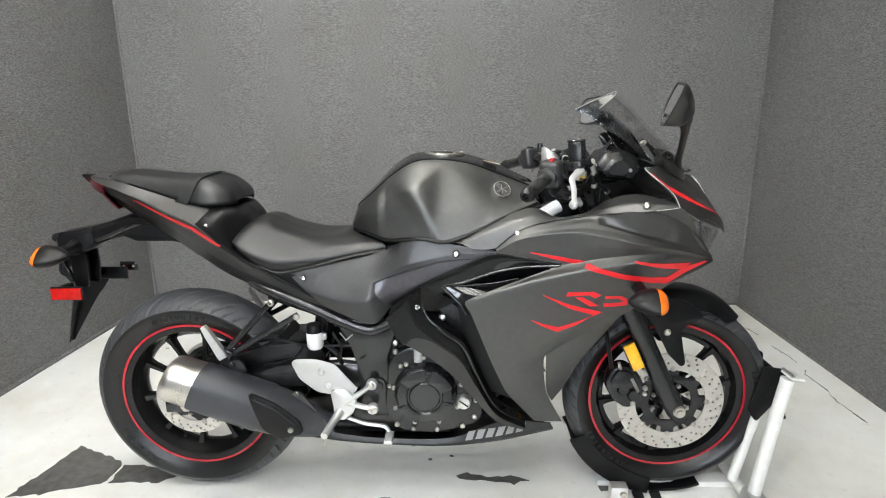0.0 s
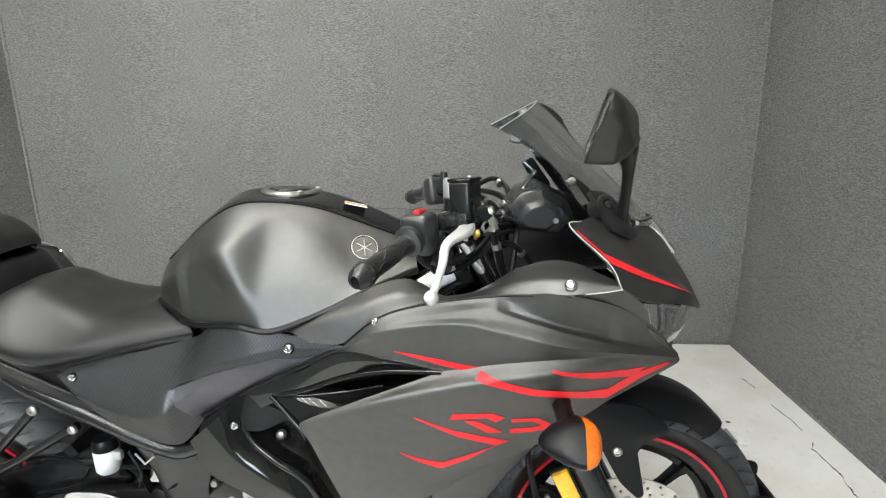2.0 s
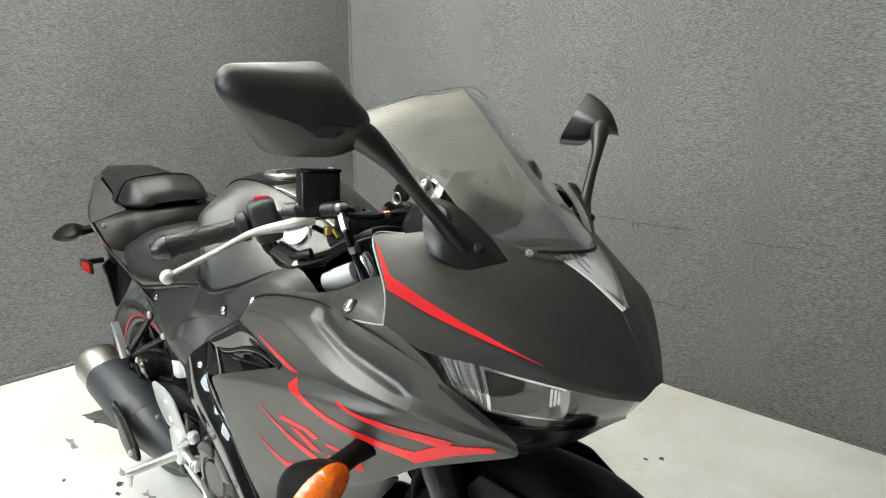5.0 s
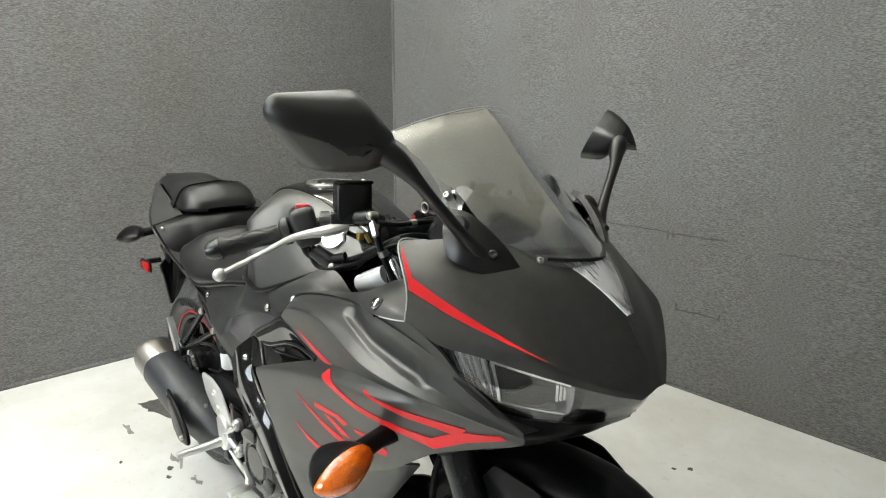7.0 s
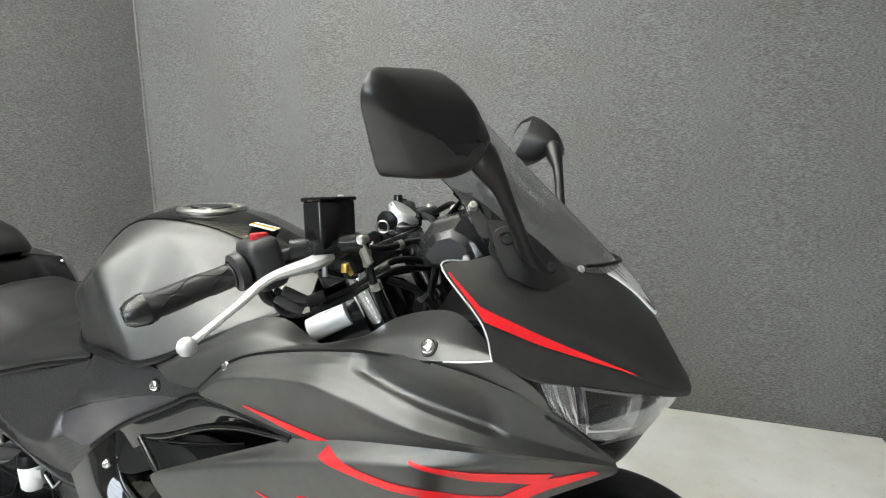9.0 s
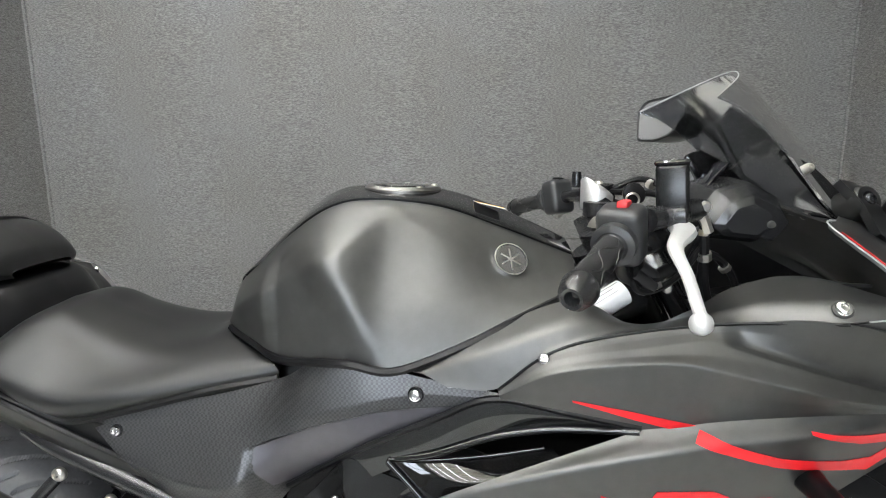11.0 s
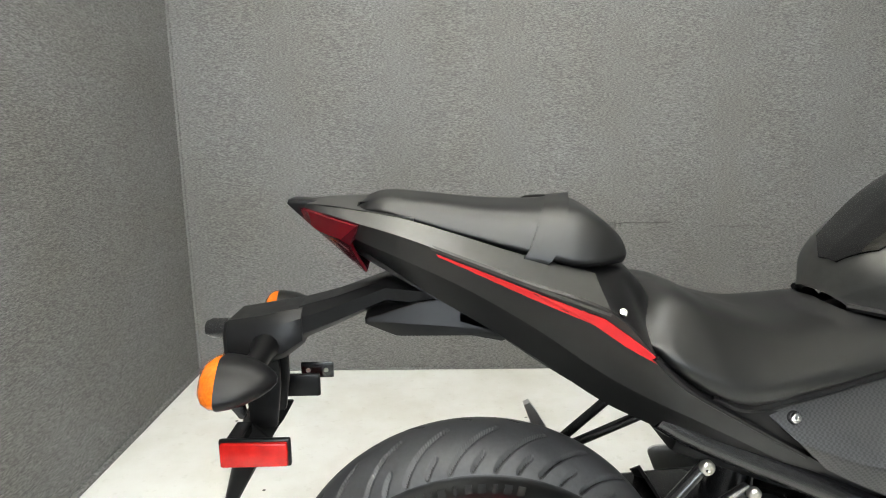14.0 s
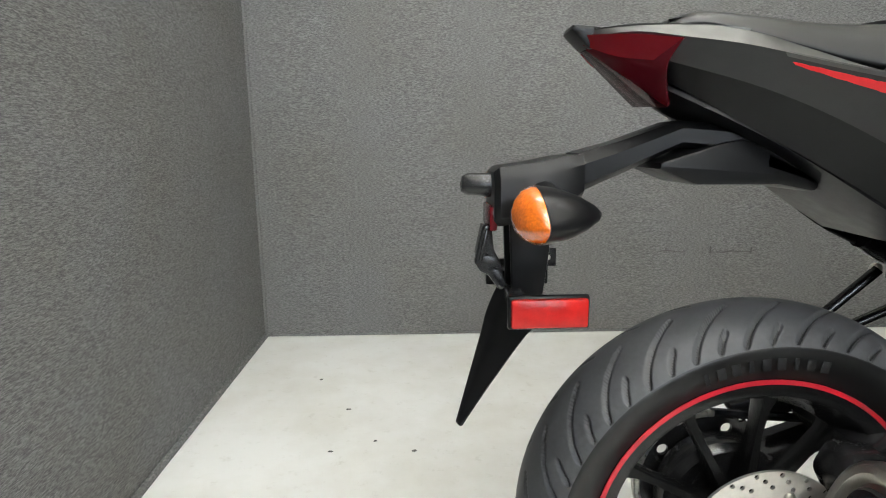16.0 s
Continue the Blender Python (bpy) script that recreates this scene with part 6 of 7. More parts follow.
# ---- indicators ----
def indicator(x, y, z, front, s, size=1.0, seat=0.010):
    """A pod that points along x with an amber lens at the end named by front (+1 or -1)."""
    secs_b, secs_l = [], []
    def ring(u, r, pinch=0.0):
        out = []
        for a in np.linspace(0, 2 * math.pi, 25)[:-1]:
            w, h = r * 1.42 * math.cos(a), r * 0.88 * math.sin(a) * (1 - 0.35 * abs(math.cos(a)) ** 2)
            out.append((x + front * u * size - front * 0.10 * abs(w), y + s * w * size, z + (h - 0.20 * w) * size))
        return out
    for u, r in ((-0.056, 0.003), (-0.050, 0.010), (-0.036, 0.019), (-0.018, 0.027), (-0.004, 0.0305), (seat - 0.0005, 0.0325)):
        secs_b.append(ring(u, r))
    for u, r in ((seat, 0.0318), (seat + 0.006, 0.0315), (seat + 0.015, 0.027), (seat + 0.022, 0.018), (seat + 0.026, 0.004)):
        secs_l.append(ring(u, r))
    pod = part("indicator_body", rings(secs_b), SATIN, bike, "dark grey indicator body")
    part("indicator_lens", rings(secs_l), AMBER_LENS, pod, "amber indicator lens")


AMBER_LENS = grain(mat("amber_indicator_lens", (0.62, 0.125, 0.003), 0.16, 0.0, Coat_Weight=1.0), 350, 0.35, 0.35, distance=0.0006)
for s in (-1, 1):
    indicator(1.224, s * 0.312, 0.697, 1, s, 1.0, 0.008)
    bar([(1.214, s * 0.205, 0.708), (1.214, s * 0.245, 0.706), (1.216, s * 0.290, 0.700)], [0.018, 0.014, 0.016], "indicator_stalk", SATIN, bike, "black rubber indicator stalk", 12)
    indicator(-0.312, s * 0.135 + (0.012 if s > 0 else 0), 0.762 + (0.010 if s > 0 else 0), -1, s)
    bar([(-0.295, s * 0.040, 0.772), (-0.292, s * 0.075, 0.770), (-0.296, s * 0.115, 0.764)], [0.020, 0.014, 0.015], "indicator_stalk", SATIN, bike, "", 12)

# ---- number plate carrier ----
ARM = []
for x, z, w, h in ((0.05, 0.790, 0.050, 0.018), (-0.03, 0.815, 0.050, 0.018), (-0.075, 0.838, 0.045, 0.016), (-0.13, 0.843, 0.040, 0.016), (-0.20, 0.815, 0.036, 0.020), (-0.25, 0.798, 0.038, 0.024)):
    ARM.append([(x, w * u, z + h * v) for u, v in ((-1, -0.6), (-1, 0.4), (-0.7, 1), (0.7, 1), (1, 0.4), (1, -0.6), (0.7, -1), (-0.7, -1))])
part("carrier_arm", rings(ARM), SATIN, bike, "black moulded plate carrier arm")
HEAD = []
for x, z, w, h in ((-0.245, 0.796, 0.040, 0.026), (-0.27, 0.786, 0.046, 0.034), (-0.30, 0.778, 0.048, 0.036), (-0.345, 0.772, 0.046, 0.036), (-0.352, 0.770, 0.040, 0.032)):
    HEAD.append([(x, w * u, z + h * v) for u, v in ((-1, -0.7), (-1, 0.5), (-0.75, 0.95), (0.75, 0.95), (1, 0.5), (1, -0.7), (0.75, -1), (-0.75, -1))])
part("carrier_head", rings(HEAD), SATIN, bike)
part("plate_lamp", aimed(lathe([(0.0, 0.042), (0.010, 0.040), (0.014, 0.032), (0.015, 0.0)], (0, 0, 0), 20, "z"), (-0.348, 0, 0.783), (-1, 0, 0.05)), CASTING, bike, "small black plate lamp")
part("carrier_reflector", block(-0.352, 0, 0.745, 0.010, 0.070, 0.030, 0.003), REDLENS, bike, "dark red rear reflector")
whole("carrier_skirt", [[(-0.340, 0.0, 0.660), (-0.356, 0.0, 0.622), (-0.364, 0.0, 0.590), (-0.397, 0.0, 0.467)], [(-0.326, -0.034, 0.655), (-0.340, -0.029, 0.618), (-0.352, -0.024, 0.590), (-0.396, -0.005, 0.467)], [(-0.290, -0.064, 0.642), (-0.306, -0.055, 0.614), (-0.323, -0.045, 0.589), (-0.393, -0.011, 0.466)]], SATIN, bike, "black tapered rear skirt", 24, 12, 0.8, 0.005, core=(-0.2, 0, 0.6))
for s in (-1, 1):
    part("skirt_post", plate(rounded([(-0.330, 0.745), (-0.284, 0.745), (-0.284, 0.705), (-0.292, 0.645), (-0.326, 0.650)], 0.005), s * 0.026, 0.008, 0.002), SATIN, bike)
part("skirt_web", block(-0.312, 0, 0.700, 0.006, 0.05, 0.09, 0.001), SATIN, bike)
part("plate_bracket", plate(rounded([(-0.372, 0.690), (-0.362, 0.735), (-0.355, 0.735), (-0.352, 0.705), (-0.344, 0.690), (-0.336, 0.660), (-0.342, 0.656), (-0.356, 0.676), (-0.366, 0.680)], 0.003), -0.020, 0.012, 0.002, [circle(-0.359, 0.700, 0.003, 10), circle(-0.348, 0.682, 0.003, 10)]), FRAME, bike, "black slotted plate bracket")
part("plate_bracket", block(-0.363, 0.0, 0.712, 0.004, 0.060, 0.040, 0.001, (0, 12, 0)), FRAME, bike)
for s in (-1, 1):
    part("side_reflector", block(-0.299, s * 0.108, 0.649, 0.086, 0.008, 0.033, 0.003), REDREF, bike, "red rectangular side reflector")
    part("reflector_backing", block(-0.299, s * 0.102, 0.649, 0.092, 0.008, 0.039, 0.003), SATIN, bike)
    part("reflector_bracket", block(-0.330, s * 0.075, 0.655, 0.020, 0.060, 0.016, 0.002), FRAME, bike)
part("bracket_tab", block(-0.262, 0.128, 0.664, 0.055, 0.004, 0.028, 0.002), FRAME, bike, "black slotted bracket tab")
for k in (-1, 1):
    bolt((-0.262 + 0.015 * k, 0.1255, 0.664), (0, -1, 0), 0.004, bike, STEEL, 0.002)
part("tool_box", plate(rounded([(-0.156, 0.806), (-0.114, 0.788), (-0.014, 0.787), (0.030, 0.778), (0.03, 0.79), (-0.06, 0.832), (-0.09, 0.826)], 0.004), 0, 0.10, 0.005), SATIN, bike)

# ---- frame, engine and swing arm ----
for s in (-1, 1):
    y = s * 0.125
    part("frame_plate", plate(rounded([(0.462, 0.572), (0.55, 0.560), (0.612, 0.580), (0.596, 0.522), (0.580, 0.472), (0.594, 0.430), (0.577, 0.385), (0.577, 0.300), (0.512, 0.292), (0.515, 0.371), (0.508, 0.461), (0.494, 0.512)], 0.012), y, 0.030, 0.007), FRAME, bike, "satin black frame plate")
    bar([(0.225, s * 0.108, 0.690), (0.275, s * 0.118, 0.664), (0.40, s * 0.132, 0.614), (0.47, s * 0.138, 0.584), (0.535, s * 0.140, 0.560), (0.575, s * 0.140, 0.568), (0.63, s * 0.136, 0.600), (0.70, s * 0.128, 0.66)], 0.0170, "frame_tube", FRAME, bike, "", 14, 30)
    part("pivot_cap", lathe([(0.0, s * 0.152), (0.012, s * 0.152), (0.014, s * 0.148), (0.020, s * 0.148), (0.022, s * 0.140)], (0.560, 0, 0.400), 20), CASTING, bike)
    # swing arm
    secs = []
    for x, z, h, w, yy in ((0.575, 0.395, 0.034, 0.016, 0.090), (0.45, 0.410, 0.036, 0.018, 0.092), (0.28, 0.405, 0.032, 0.017, 0.098), (0.10, 0.352, 0.026, 0.014, 0.100), (-0.03, 0.314, 0.024, 0.011, 0.100), (-0.065, 0.306, 0.018, 0.009, 0.100)):
        secs.append([(x, s * yy + w * u, z + h * v) for u, v in ((-1, -0.7), (-1, 0.7), (-0.6, 1), (0.6, 1), (1, 0.7), (1, -0.7), (0.6, -1), (-0.6, -1))])
    part("swing_arm", rings(secs), FRAME, bike, "black box-section swing arm")
    part("axle_nut", lathe([(0.0, s * 0.128), (0.009, s * 0.128), (0.010, s * 0.122), (0.016, s * 0.122), (0.018, s * 0.114), (0.018, s * 0.108)], (0.0, 0, 0.314), 6), STEEL, bike, "steel axle nut")
part("swing_brace", plate(rounded([(0.12, 0.440), (0.24, 0.480), (0.36, 0.488), (0.40, 0.452), (0.30, 0.420), (0.16, 0.400)], 0.012), 0.0, 0.16, 0.008), FRAME, bike)
part("rear_caliper", plate(rounded([(0.075, 0.455), (0.125, 0.450), (0.150, 0.405), (0.120, 0.375), (0.080, 0.390), (0.060, 0.425)], 0.010), -0.085, 0.05, 0.005), CASTING, bike, "black rear brake caliper")
bolt((0.100, -0.112, 0.430), (0, -1, 0), 0.008, bike, STEEL)
bolt((0.128, -0.112, 0.400), (0, -1, 0), 0.008, bike, STEEL)
secs = []
for a in np.linspace(2, 36, 12):
    c, sn = math.cos(radians(a)), math.sin(radians(a))
    secs.append([(r * c, y, 0.314 + r * sn) for r, y in ((0.322, -0.066), (0.338, -0.060), (0.340, 0.060), (0.322, 0.066), (0.334, 0.056), (0.334, -0.056))])
part("rear_hugger", rings(secs), SATIN, bike, "black rear tyre hugger")
part("seat_pan", block(0.16, 0, 0.800, 0.20, 0.20, 0.09, 0.01, (0, 24, 0)), SATIN, bike)
part("battery_tray", block(0.360, 0, 0.640, 0.20, 0.19, 0.10, 0.012, (0, 20, 0)), SATIN, bike)
part("rear_shock", tube([(0.40, 0.0, 0.60), (0.36, 0.0, 0.40)], 0.030, 16), CASTING, bike)
part("airbox", block(0.62, 0, 0.700, 0.34, 0.22, 0.18, 0.02, (0, -12, 0)), SATIN, bike)
part("engine_block", block(0.66, 0, 0.43, 0.30, 0.24, 0.22, 0.02, (0, 8, 0)), CASTING, bike)
part("cylinder_head", block(0.76, 0, 0.56, 0.17, 0.26, 0.22, 0.02, (0, 25, 0)), CASTING, bike)
part("radiator", block(0.93, 0, 0.53, 0.05, 0.26, 0.26, 0.008, (0, 14, 0)), CASTING, bike)
part("sump", block(0.62, 0, 0.275, 0.30, 0.20, 0.11, 0.02), CASTING, bike)
part("crankcase_cover", plate(rounded([(0.585, 0.330), (0.600, 0.480), (0.650, 0.515), (0.740, 0.500), (0.800, 0.430), (0.842, 0.350), (0.830, 0.300), (0.72, 0.270), (0.62, 0.275)], 0.025), -0.135, 0.05, 0.006), CASTING, bike, "black crankcase cover")
part("clutch_cover", lathe([(0.0, -0.196), (0.038, -0.196), (0.042, -0.192), (0.046, -0.192), (0.050, -0.196), (0.072, -0.192), (0.080, -0.182), (0.084, -0.165), (0.088, -0.155)], (0.690, 0, 0.390), 48), CASTING, bike, "round black clutch cover")
for k in range(9):
    a = 2 * math.pi * k / 9 + 0.2
    bolt((0.690 + 0.098 * math.cos(a), -0.161, 0.390 + 0.098 * math.sin(a)), (0, -1, 0), 0.006, bike, STEEL)
for a0, a1, r0, r1 in ((0.35, 1.25, 0.044, 0.076), (1.55, 2.5, 0.050, 0.078), (3.6, 4.4, 0.052, 0.074), (5.2, 6.0, 0.050, 0.076)):
    arc = [(0.690 + r1 * math.cos(a), 0.390 + r1 * math.sin(a)) for a in np.linspace(a0, a1, 10)] + [(0.690 + r0 * math.cos(a), 0.390 + r0 * math.sin(a)) for a in np.linspace(a1, a0, 8)]
    part("cover_step", plate(rounded(arc, 0.003), -0.192, 0.012, 0.003), CASTING, bike)
for a in (0.3, 1.1, 1.9):
    part("cover_rib", tube([(0.690 + r * math.cos(a + 0.25 * k), -0.194, 0.390 + r * math.sin(a + 0.25 * k)) for r, k in ((0.060, 0), (0.062, 1), (0.064, 2))], 0.0025, 6), CASTING, bike)
for x in (0.672, 0.688, 0.704):
    part("cover_rib", tube([(x, -0.190, 0.335), (x + 0.004, -0.194, 0.358)], 0.003, 6), CASTING, bike)
part("oil_filler", lathe([(0.0, -0.176), (0.016, -0.176), (0.019, -0.172), (0.021, -0.160)], (0.793, 0, 0.362), 24), ALU, bike, "metal oil filler cap")
part("oil_filler_slot", block(0.793, -0.177, 0.362, 0.030, 0.003, 0.004, 0.001, (0, 35, 0)), CASTING, bike)
part("clutch_arm", lathe([(0.0, 0.05), (0.012, 0.05), (0.015, 0.04), (0.015, 0.0)], (0.672, -0.150, 0.475), 14, "z"), ALU, bike, "metal clutch arm")
bar([(0.672, -0.150, 0.52), (0.66, -0.155, 0.55), (0.70, -0.14, 0.60)], 0.005, "clutch_cable", SATIN, bike, "", 8, 14)
for x, z in ((0.640, 0.470), (0.612, 0.505), (0.606, 0.400), (0.610, 0.290), (0.655, 0.277), (0.72, 0.276), (0.79, 0.287), (0.822, 0.315), (0.826, 0.365)):
    bolt((x, -0.162, z), (0, -1, 0), 0.007, bike, STEEL)
for pts, r in (([(0.40, -0.09, 0.50), (0.44, -0.10, 0.47), (0.46, -0.10, 0.42)], 0.007), ([(0.15, -0.10, 0.49), (0.26, -0.105, 0.515), (0.36, -0.11, 0.50), (0.48, -0.11, 0.50)], 0.004), ([(0.60, -0.13, 0.44), (0.615, -0.14, 0.52), (0.64, -0.135, 0.58)], 0.004)):
    bar(pts, r, "hose", SATIN, bike, "", 8, 20)
# rear brake reservoir
part("rear_reservoir", lathe([(0.0, -0.034), (0.018, -0.034), (0.022, -0.028), (0.023, 0.012), (0.022, 0.014), (0.0, 0.014)], (0.385, -0.112, 0.528), 24, "z"), WHITE_PLASTIC, bike, "white rear brake fluid bottle")
part("reservoir_lid", lathe([(0.0, 0.036), (0.019, 0.036), (0.022, 0.030), (0.023, 0.0145), (0.0, 0.0145)], (0.385, -0.112, 0.528), 20, "z"), SATIN, bike)
part("reservoir_strap", block(0.410, -0.116, 0.530, 0.016, 0.012, 0.018, 0.002), ALU, bike)

# ---- exhaust ----
def oval(c, d, half_h, half_w, n=28):
    d = Vector(d).normalized()
    side = Vector((0, 1, 0))
    up = d.cross(side) * -1
    return [Vector(c) + up * half_h * math.copysign(abs(math.sin(a)) ** 0.8, math.sin(a)) + side * half_w * math.copysign(abs(math.cos(a)) ** 0.8, math.cos(a)) for a in np.linspace(0, 2 * math.pi, n + 1)[:-1]]


EXH = (0.905, 0.10, -0.425)
def along(k, y=-0.200):
    return (0.010 + 0.905 * k, y + 0.14 * k, 0.452 - 0.425 * k)


part("silencer_cap", rings([oval(along(k), EXH, h, w) for k, h, w in ((0.012, 0.036, 0.034), (0.002, 0.044, 0.041), (0.0, 0.052, 0.048), (0.006, 0.058, 0.053), (0.02, 0.061, 0.056), (0.080, 0.062, 0.057))]), STEEL, bike, "brushed steel silencer end cap")
part("silencer_mouth", rings([oval(along(k), EXH, h, w) for k, h, w in ((-0.001, 0.026, 0.026), (0.004, 0.030, 0.029))]), CASTING, bike)
part("silencer_body", rings([oval(along(k), EXH, h, w) for k, h, w in ((0.078, 0.0635, 0.0585), (0.084, 0.0645, 0.0595), (0.17, 0.0655, 0.060), (0.262, 0.066, 0.060), (0.270, 0.064, 0.058))]), HEATED, bike, "dark grey exhaust silencer")
part("silencer_guard", rings([oval(along(k, y), EXH, h, w) for k, h, w, y in ((0.262, 0.064, 0.057, -0.200), (0.30, 0.063, 0.055, -0.200), (0.35, 0.057, 0.047, -0.199), (0.40, 0.045, 0.036, -0.195), (0.44, 0.030, 0.028, -0.188))]), HEATED, bike, "black exhaust heat guard")
bar([(0.36, -0.135, 0.29), (0.46, -0.09, 0.255), (0.60, -0.06, 0.235), (0.80, -0.04, 0.25), (0.92, -0.03, 0.34)], 0.022, "exhaust_pipe", CASTING, bike, "", 14, 30)
part("silencer_shield", plate(rounded([(0.236, 0.418), (0.300, 0.388), (0.362, 0.338), (0.370, 0.306), (0.306, 0.292), (0.266, 0.318), (0.248, 0.368)], 0.012), -0.232, 0.010, 0.004), SATIN, bike, "black exhaust shield with a raised edge")
bar([(0.246, -0.238, 0.404), (0.300, -0.238, 0.378), (0.352, -0.238, 0.334)], 0.0030, "shield_ridge", SATIN, bike, "", 8, 12)
part("lower_link_plate", plate(rounded([(0.318, 0.372), (0.345, 0.376), (0.432, 0.258), (0.404, 0.250)], 0.006), -0.150, 0.012, 0.003), MATTE, bike, "grey slanted plate beside the exhaust")
bolt((0.340, -0.242, 0.318), (0, -1, 0), 0.007, bike, STEEL)
bolt((0.340, -0.170, 0.385), (0, -1, 0), 0.006, bike, STEEL)
part("silencer_stay", plate(rounded([(0.13, 0.468), (0.185, 0.475), (0.205, 0.440), (0.16, 0.415), (0.125, 0.430)], 0.010), -0.150, 0.006, 0.001), FRAME, bike)
bolt((0.160, -0.155, 0.462), (0, -1, 0), 0.012, bike, CASTING, 0.006)

# ---- foot controls ----
for s in (-1, 1):
    # pillion peg hanger
    for pts in (((0.279, 0.633), (0.150, 0.498)), ((0.345, 0.593), (0.160, 0.490))):
        bar([(x, s * (0.128 + 0.16 * (0.30 - x)), z) for x, z in pts], 0.0085, "peg_hanger", FRAME, bike, "black pillion peg hanger", 10)
    part("peg_hanger_foot", block(0.150, s * 0.155, 0.492, 0.036, 0.022, 0.040, 0.006, (0, 30, 0)), FRAME, bike)
    bolt((0.279, s * 0.138, 0.633), (0, s, 0), 0.010, bike, STEEL)
    bolt((0.345, s * 0.136, 0.593), (0, s, 0), 0.009, bike, STEEL)
    secs = [[(0.150 - 0.047 * k + u * w, s * (0.166 + 0.0 * k) + v * 0.008, 0.488 + 0.090 * k + u * 0.5 * w) for u, v in ((-1, -1), (1, -1), (1, 1), (-1, 1))] for k, w in ((0.0, 0.010), (0.1, 0.011), (0.75, 0.008), (1.0, 0.005))]
    part("pillion_peg", rings(secs), ALU, bike, "folded aluminium pillion footpeg")
    # heel plate and rider peg
    part("heel_plate", plate(rounded([(0.333, 0.476), (0.345, 0.484), (0.400, 0.484), (0.448, 0.470), (0.507, 0.398), (0.480, 0.378), (0.398, 0.392), (0.352, 0.430)], 0.010), s * 0.168, 0.005, 0.0015), SILVER, bike, "silver heel plate")
    for x, z in ((0.412, 0.450), (0.428, 0.412)):
        bolt((x, s * 0.171, z), (0, s, 0), 0.010, bike, ALU)
    hanger = part("footrest_bracket", plate(rounded([(0.440, 0.398), (0.476, 0.398), (0.500, 0.372), (0.492, 0.340), (0.470, 0.316), (0.448, 0.322), (0.446, 0.356)], 0.012), s * 0.172, 0.020, 0.006), ALU, bike, "cast aluminium footrest bracket")
    for x, z in ((0.547, 0.415), (0.547, 0.343)):
        bar([(0.476, s * 0.172, 0.364), ((0.476 + x) / 2, s * 0.173, (0.364 + z) / 2 - 0.002), (x, s * 0.172, z)], [0.0130, 0.0088, 0.0092], "arm", ALU, hanger, "", 12, 8, 0.8)
        part("eye", lathe([(0.0, s * 0.162), (0.013, s * 0.162), (0.0155, s * 0.166), (0.0155, s * 0.176), (0.013, s * 0.180), (0.0, s * 0.180)], (x, 0, z), 20), ALU, hanger)
    for x, z in ((0.545, 0.414), (0.545, 0.343)):
        bolt((x, s * 0.180, z), (0, s, 0), 0.010, bike, STEEL)
    bar([(0.458, s * 0.178, 0.335), (0.452, s * 0.200, 0.332), (0.440, s * 0.285, 0.330)], [0.013, 0.011, 0.009], "rider_peg", ALU, bike, "aluminium rider footpeg", 12)
    bar([(0.441, s * 0.275, 0.328), (0.437, s * 0.278, 0.292)], [0.005, 0.003], "peg_feeler", STEEL, bike, "", 8)
bar([(0.47, -0.165, 0.315), (0.52, -0.165, 0.295), (0.575, -0.168, 0.288), (0.590, -0.176, 0.275)], 0.007, "brake_pedal", ALU, bike, "aluminium brake pedal", 10, 16, 0.8)
part("pedal_pad", block(0.592, -0.200, 0.272, 0.022, 0.050, 0.014, 0.003), ALU, bike)

# ---- wheel chock ----
chock = new("wheel_chock")
tagged(chock, "white steel wheel chock with black cradle round the front tyre", "wheel chock")
for s in (-1, 1):
    bar([(1.662, s * 0.125, 0.415), (1.645, s * 0.125, 0.30), (1.612, s * 0.128, 0.050)], 0.0175, "upright", WHITE_STEEL, chock, "white round steel upright", 16)
    part("cradle_side", plate(rounded([(1.600, 0.285), (1.632, 0.420), (1.690, 0.410), (1.694, 0.392), (1.672, 0.310), (1.628, 0.250)], 0.008), s * 0.062, 0.006, 0.001), SATIN, chock, "black cradle plate")
    part("top_bracket", block(1.672, s * 0.128, 0.425, 0.036, 0.050, 0.006, 0.001, (0, 8, 0)), WHITE_STEEL, chock)
    part("pivot_bolt", tube([(1.662, s * 0.100, 0.432), (1.662, s * 0.150, 0.432)], 0.0045, 10), STEEL, chock)
    part("foot_clamp", block(1.612, s * 0.130, 0.032, 0.055, 0.060, 0.064, 0.008, (0, 10, 0)), ALU, chock, "dirty metal foot clamp")
    part("hinge_block", block(1.235, s * 0.122, 0.045, 0.050, 0.035, 0.070, 0.006), ALU, chock, "metal hinge block")
    bolt((1.245, s * 0.141, 0.060), (0, s, 0), 0.010, chock, STEEL, 0.006)
bar([(1.644, -0.050, 0.310), (1.588, -0.050, 0.050)], 0.0145, "strut", WHITE_STEEL, chock, "white steel strut", 14)
part("cross_bar", tube([(1.610, -0.13, 0.030), (1.610, 0.13, 0.030)], 0.016, 12), WHITE_STEEL, chock)
part("base_rail", block(1.42, 0.0, 0.010, 0.44, 0.05, 0.020, 0.004), WHITE_STEEL, chock, "white steel base rail")
part("cradle_front", block(1.690, 0, 0.330, 0.008, 0.130, 0.150, 0.002, (0, -14, 0)), SATIN, chock)
secs = []
for a in np.linspace(208, 292, 18):
    c, sn = math.cos(radians(a)), math.sin(radians(a))
    secs.append([(1.38 + r * c, y, 0.312 + r * sn) for r, y in ((0.2965, -0.055), (0.3035, -0.055), (0.3035, 0.055), (0.2965, 0.055))])
part("cradle_pan", rings(secs), SATIN, chock, "curved black cradle under the tyre")
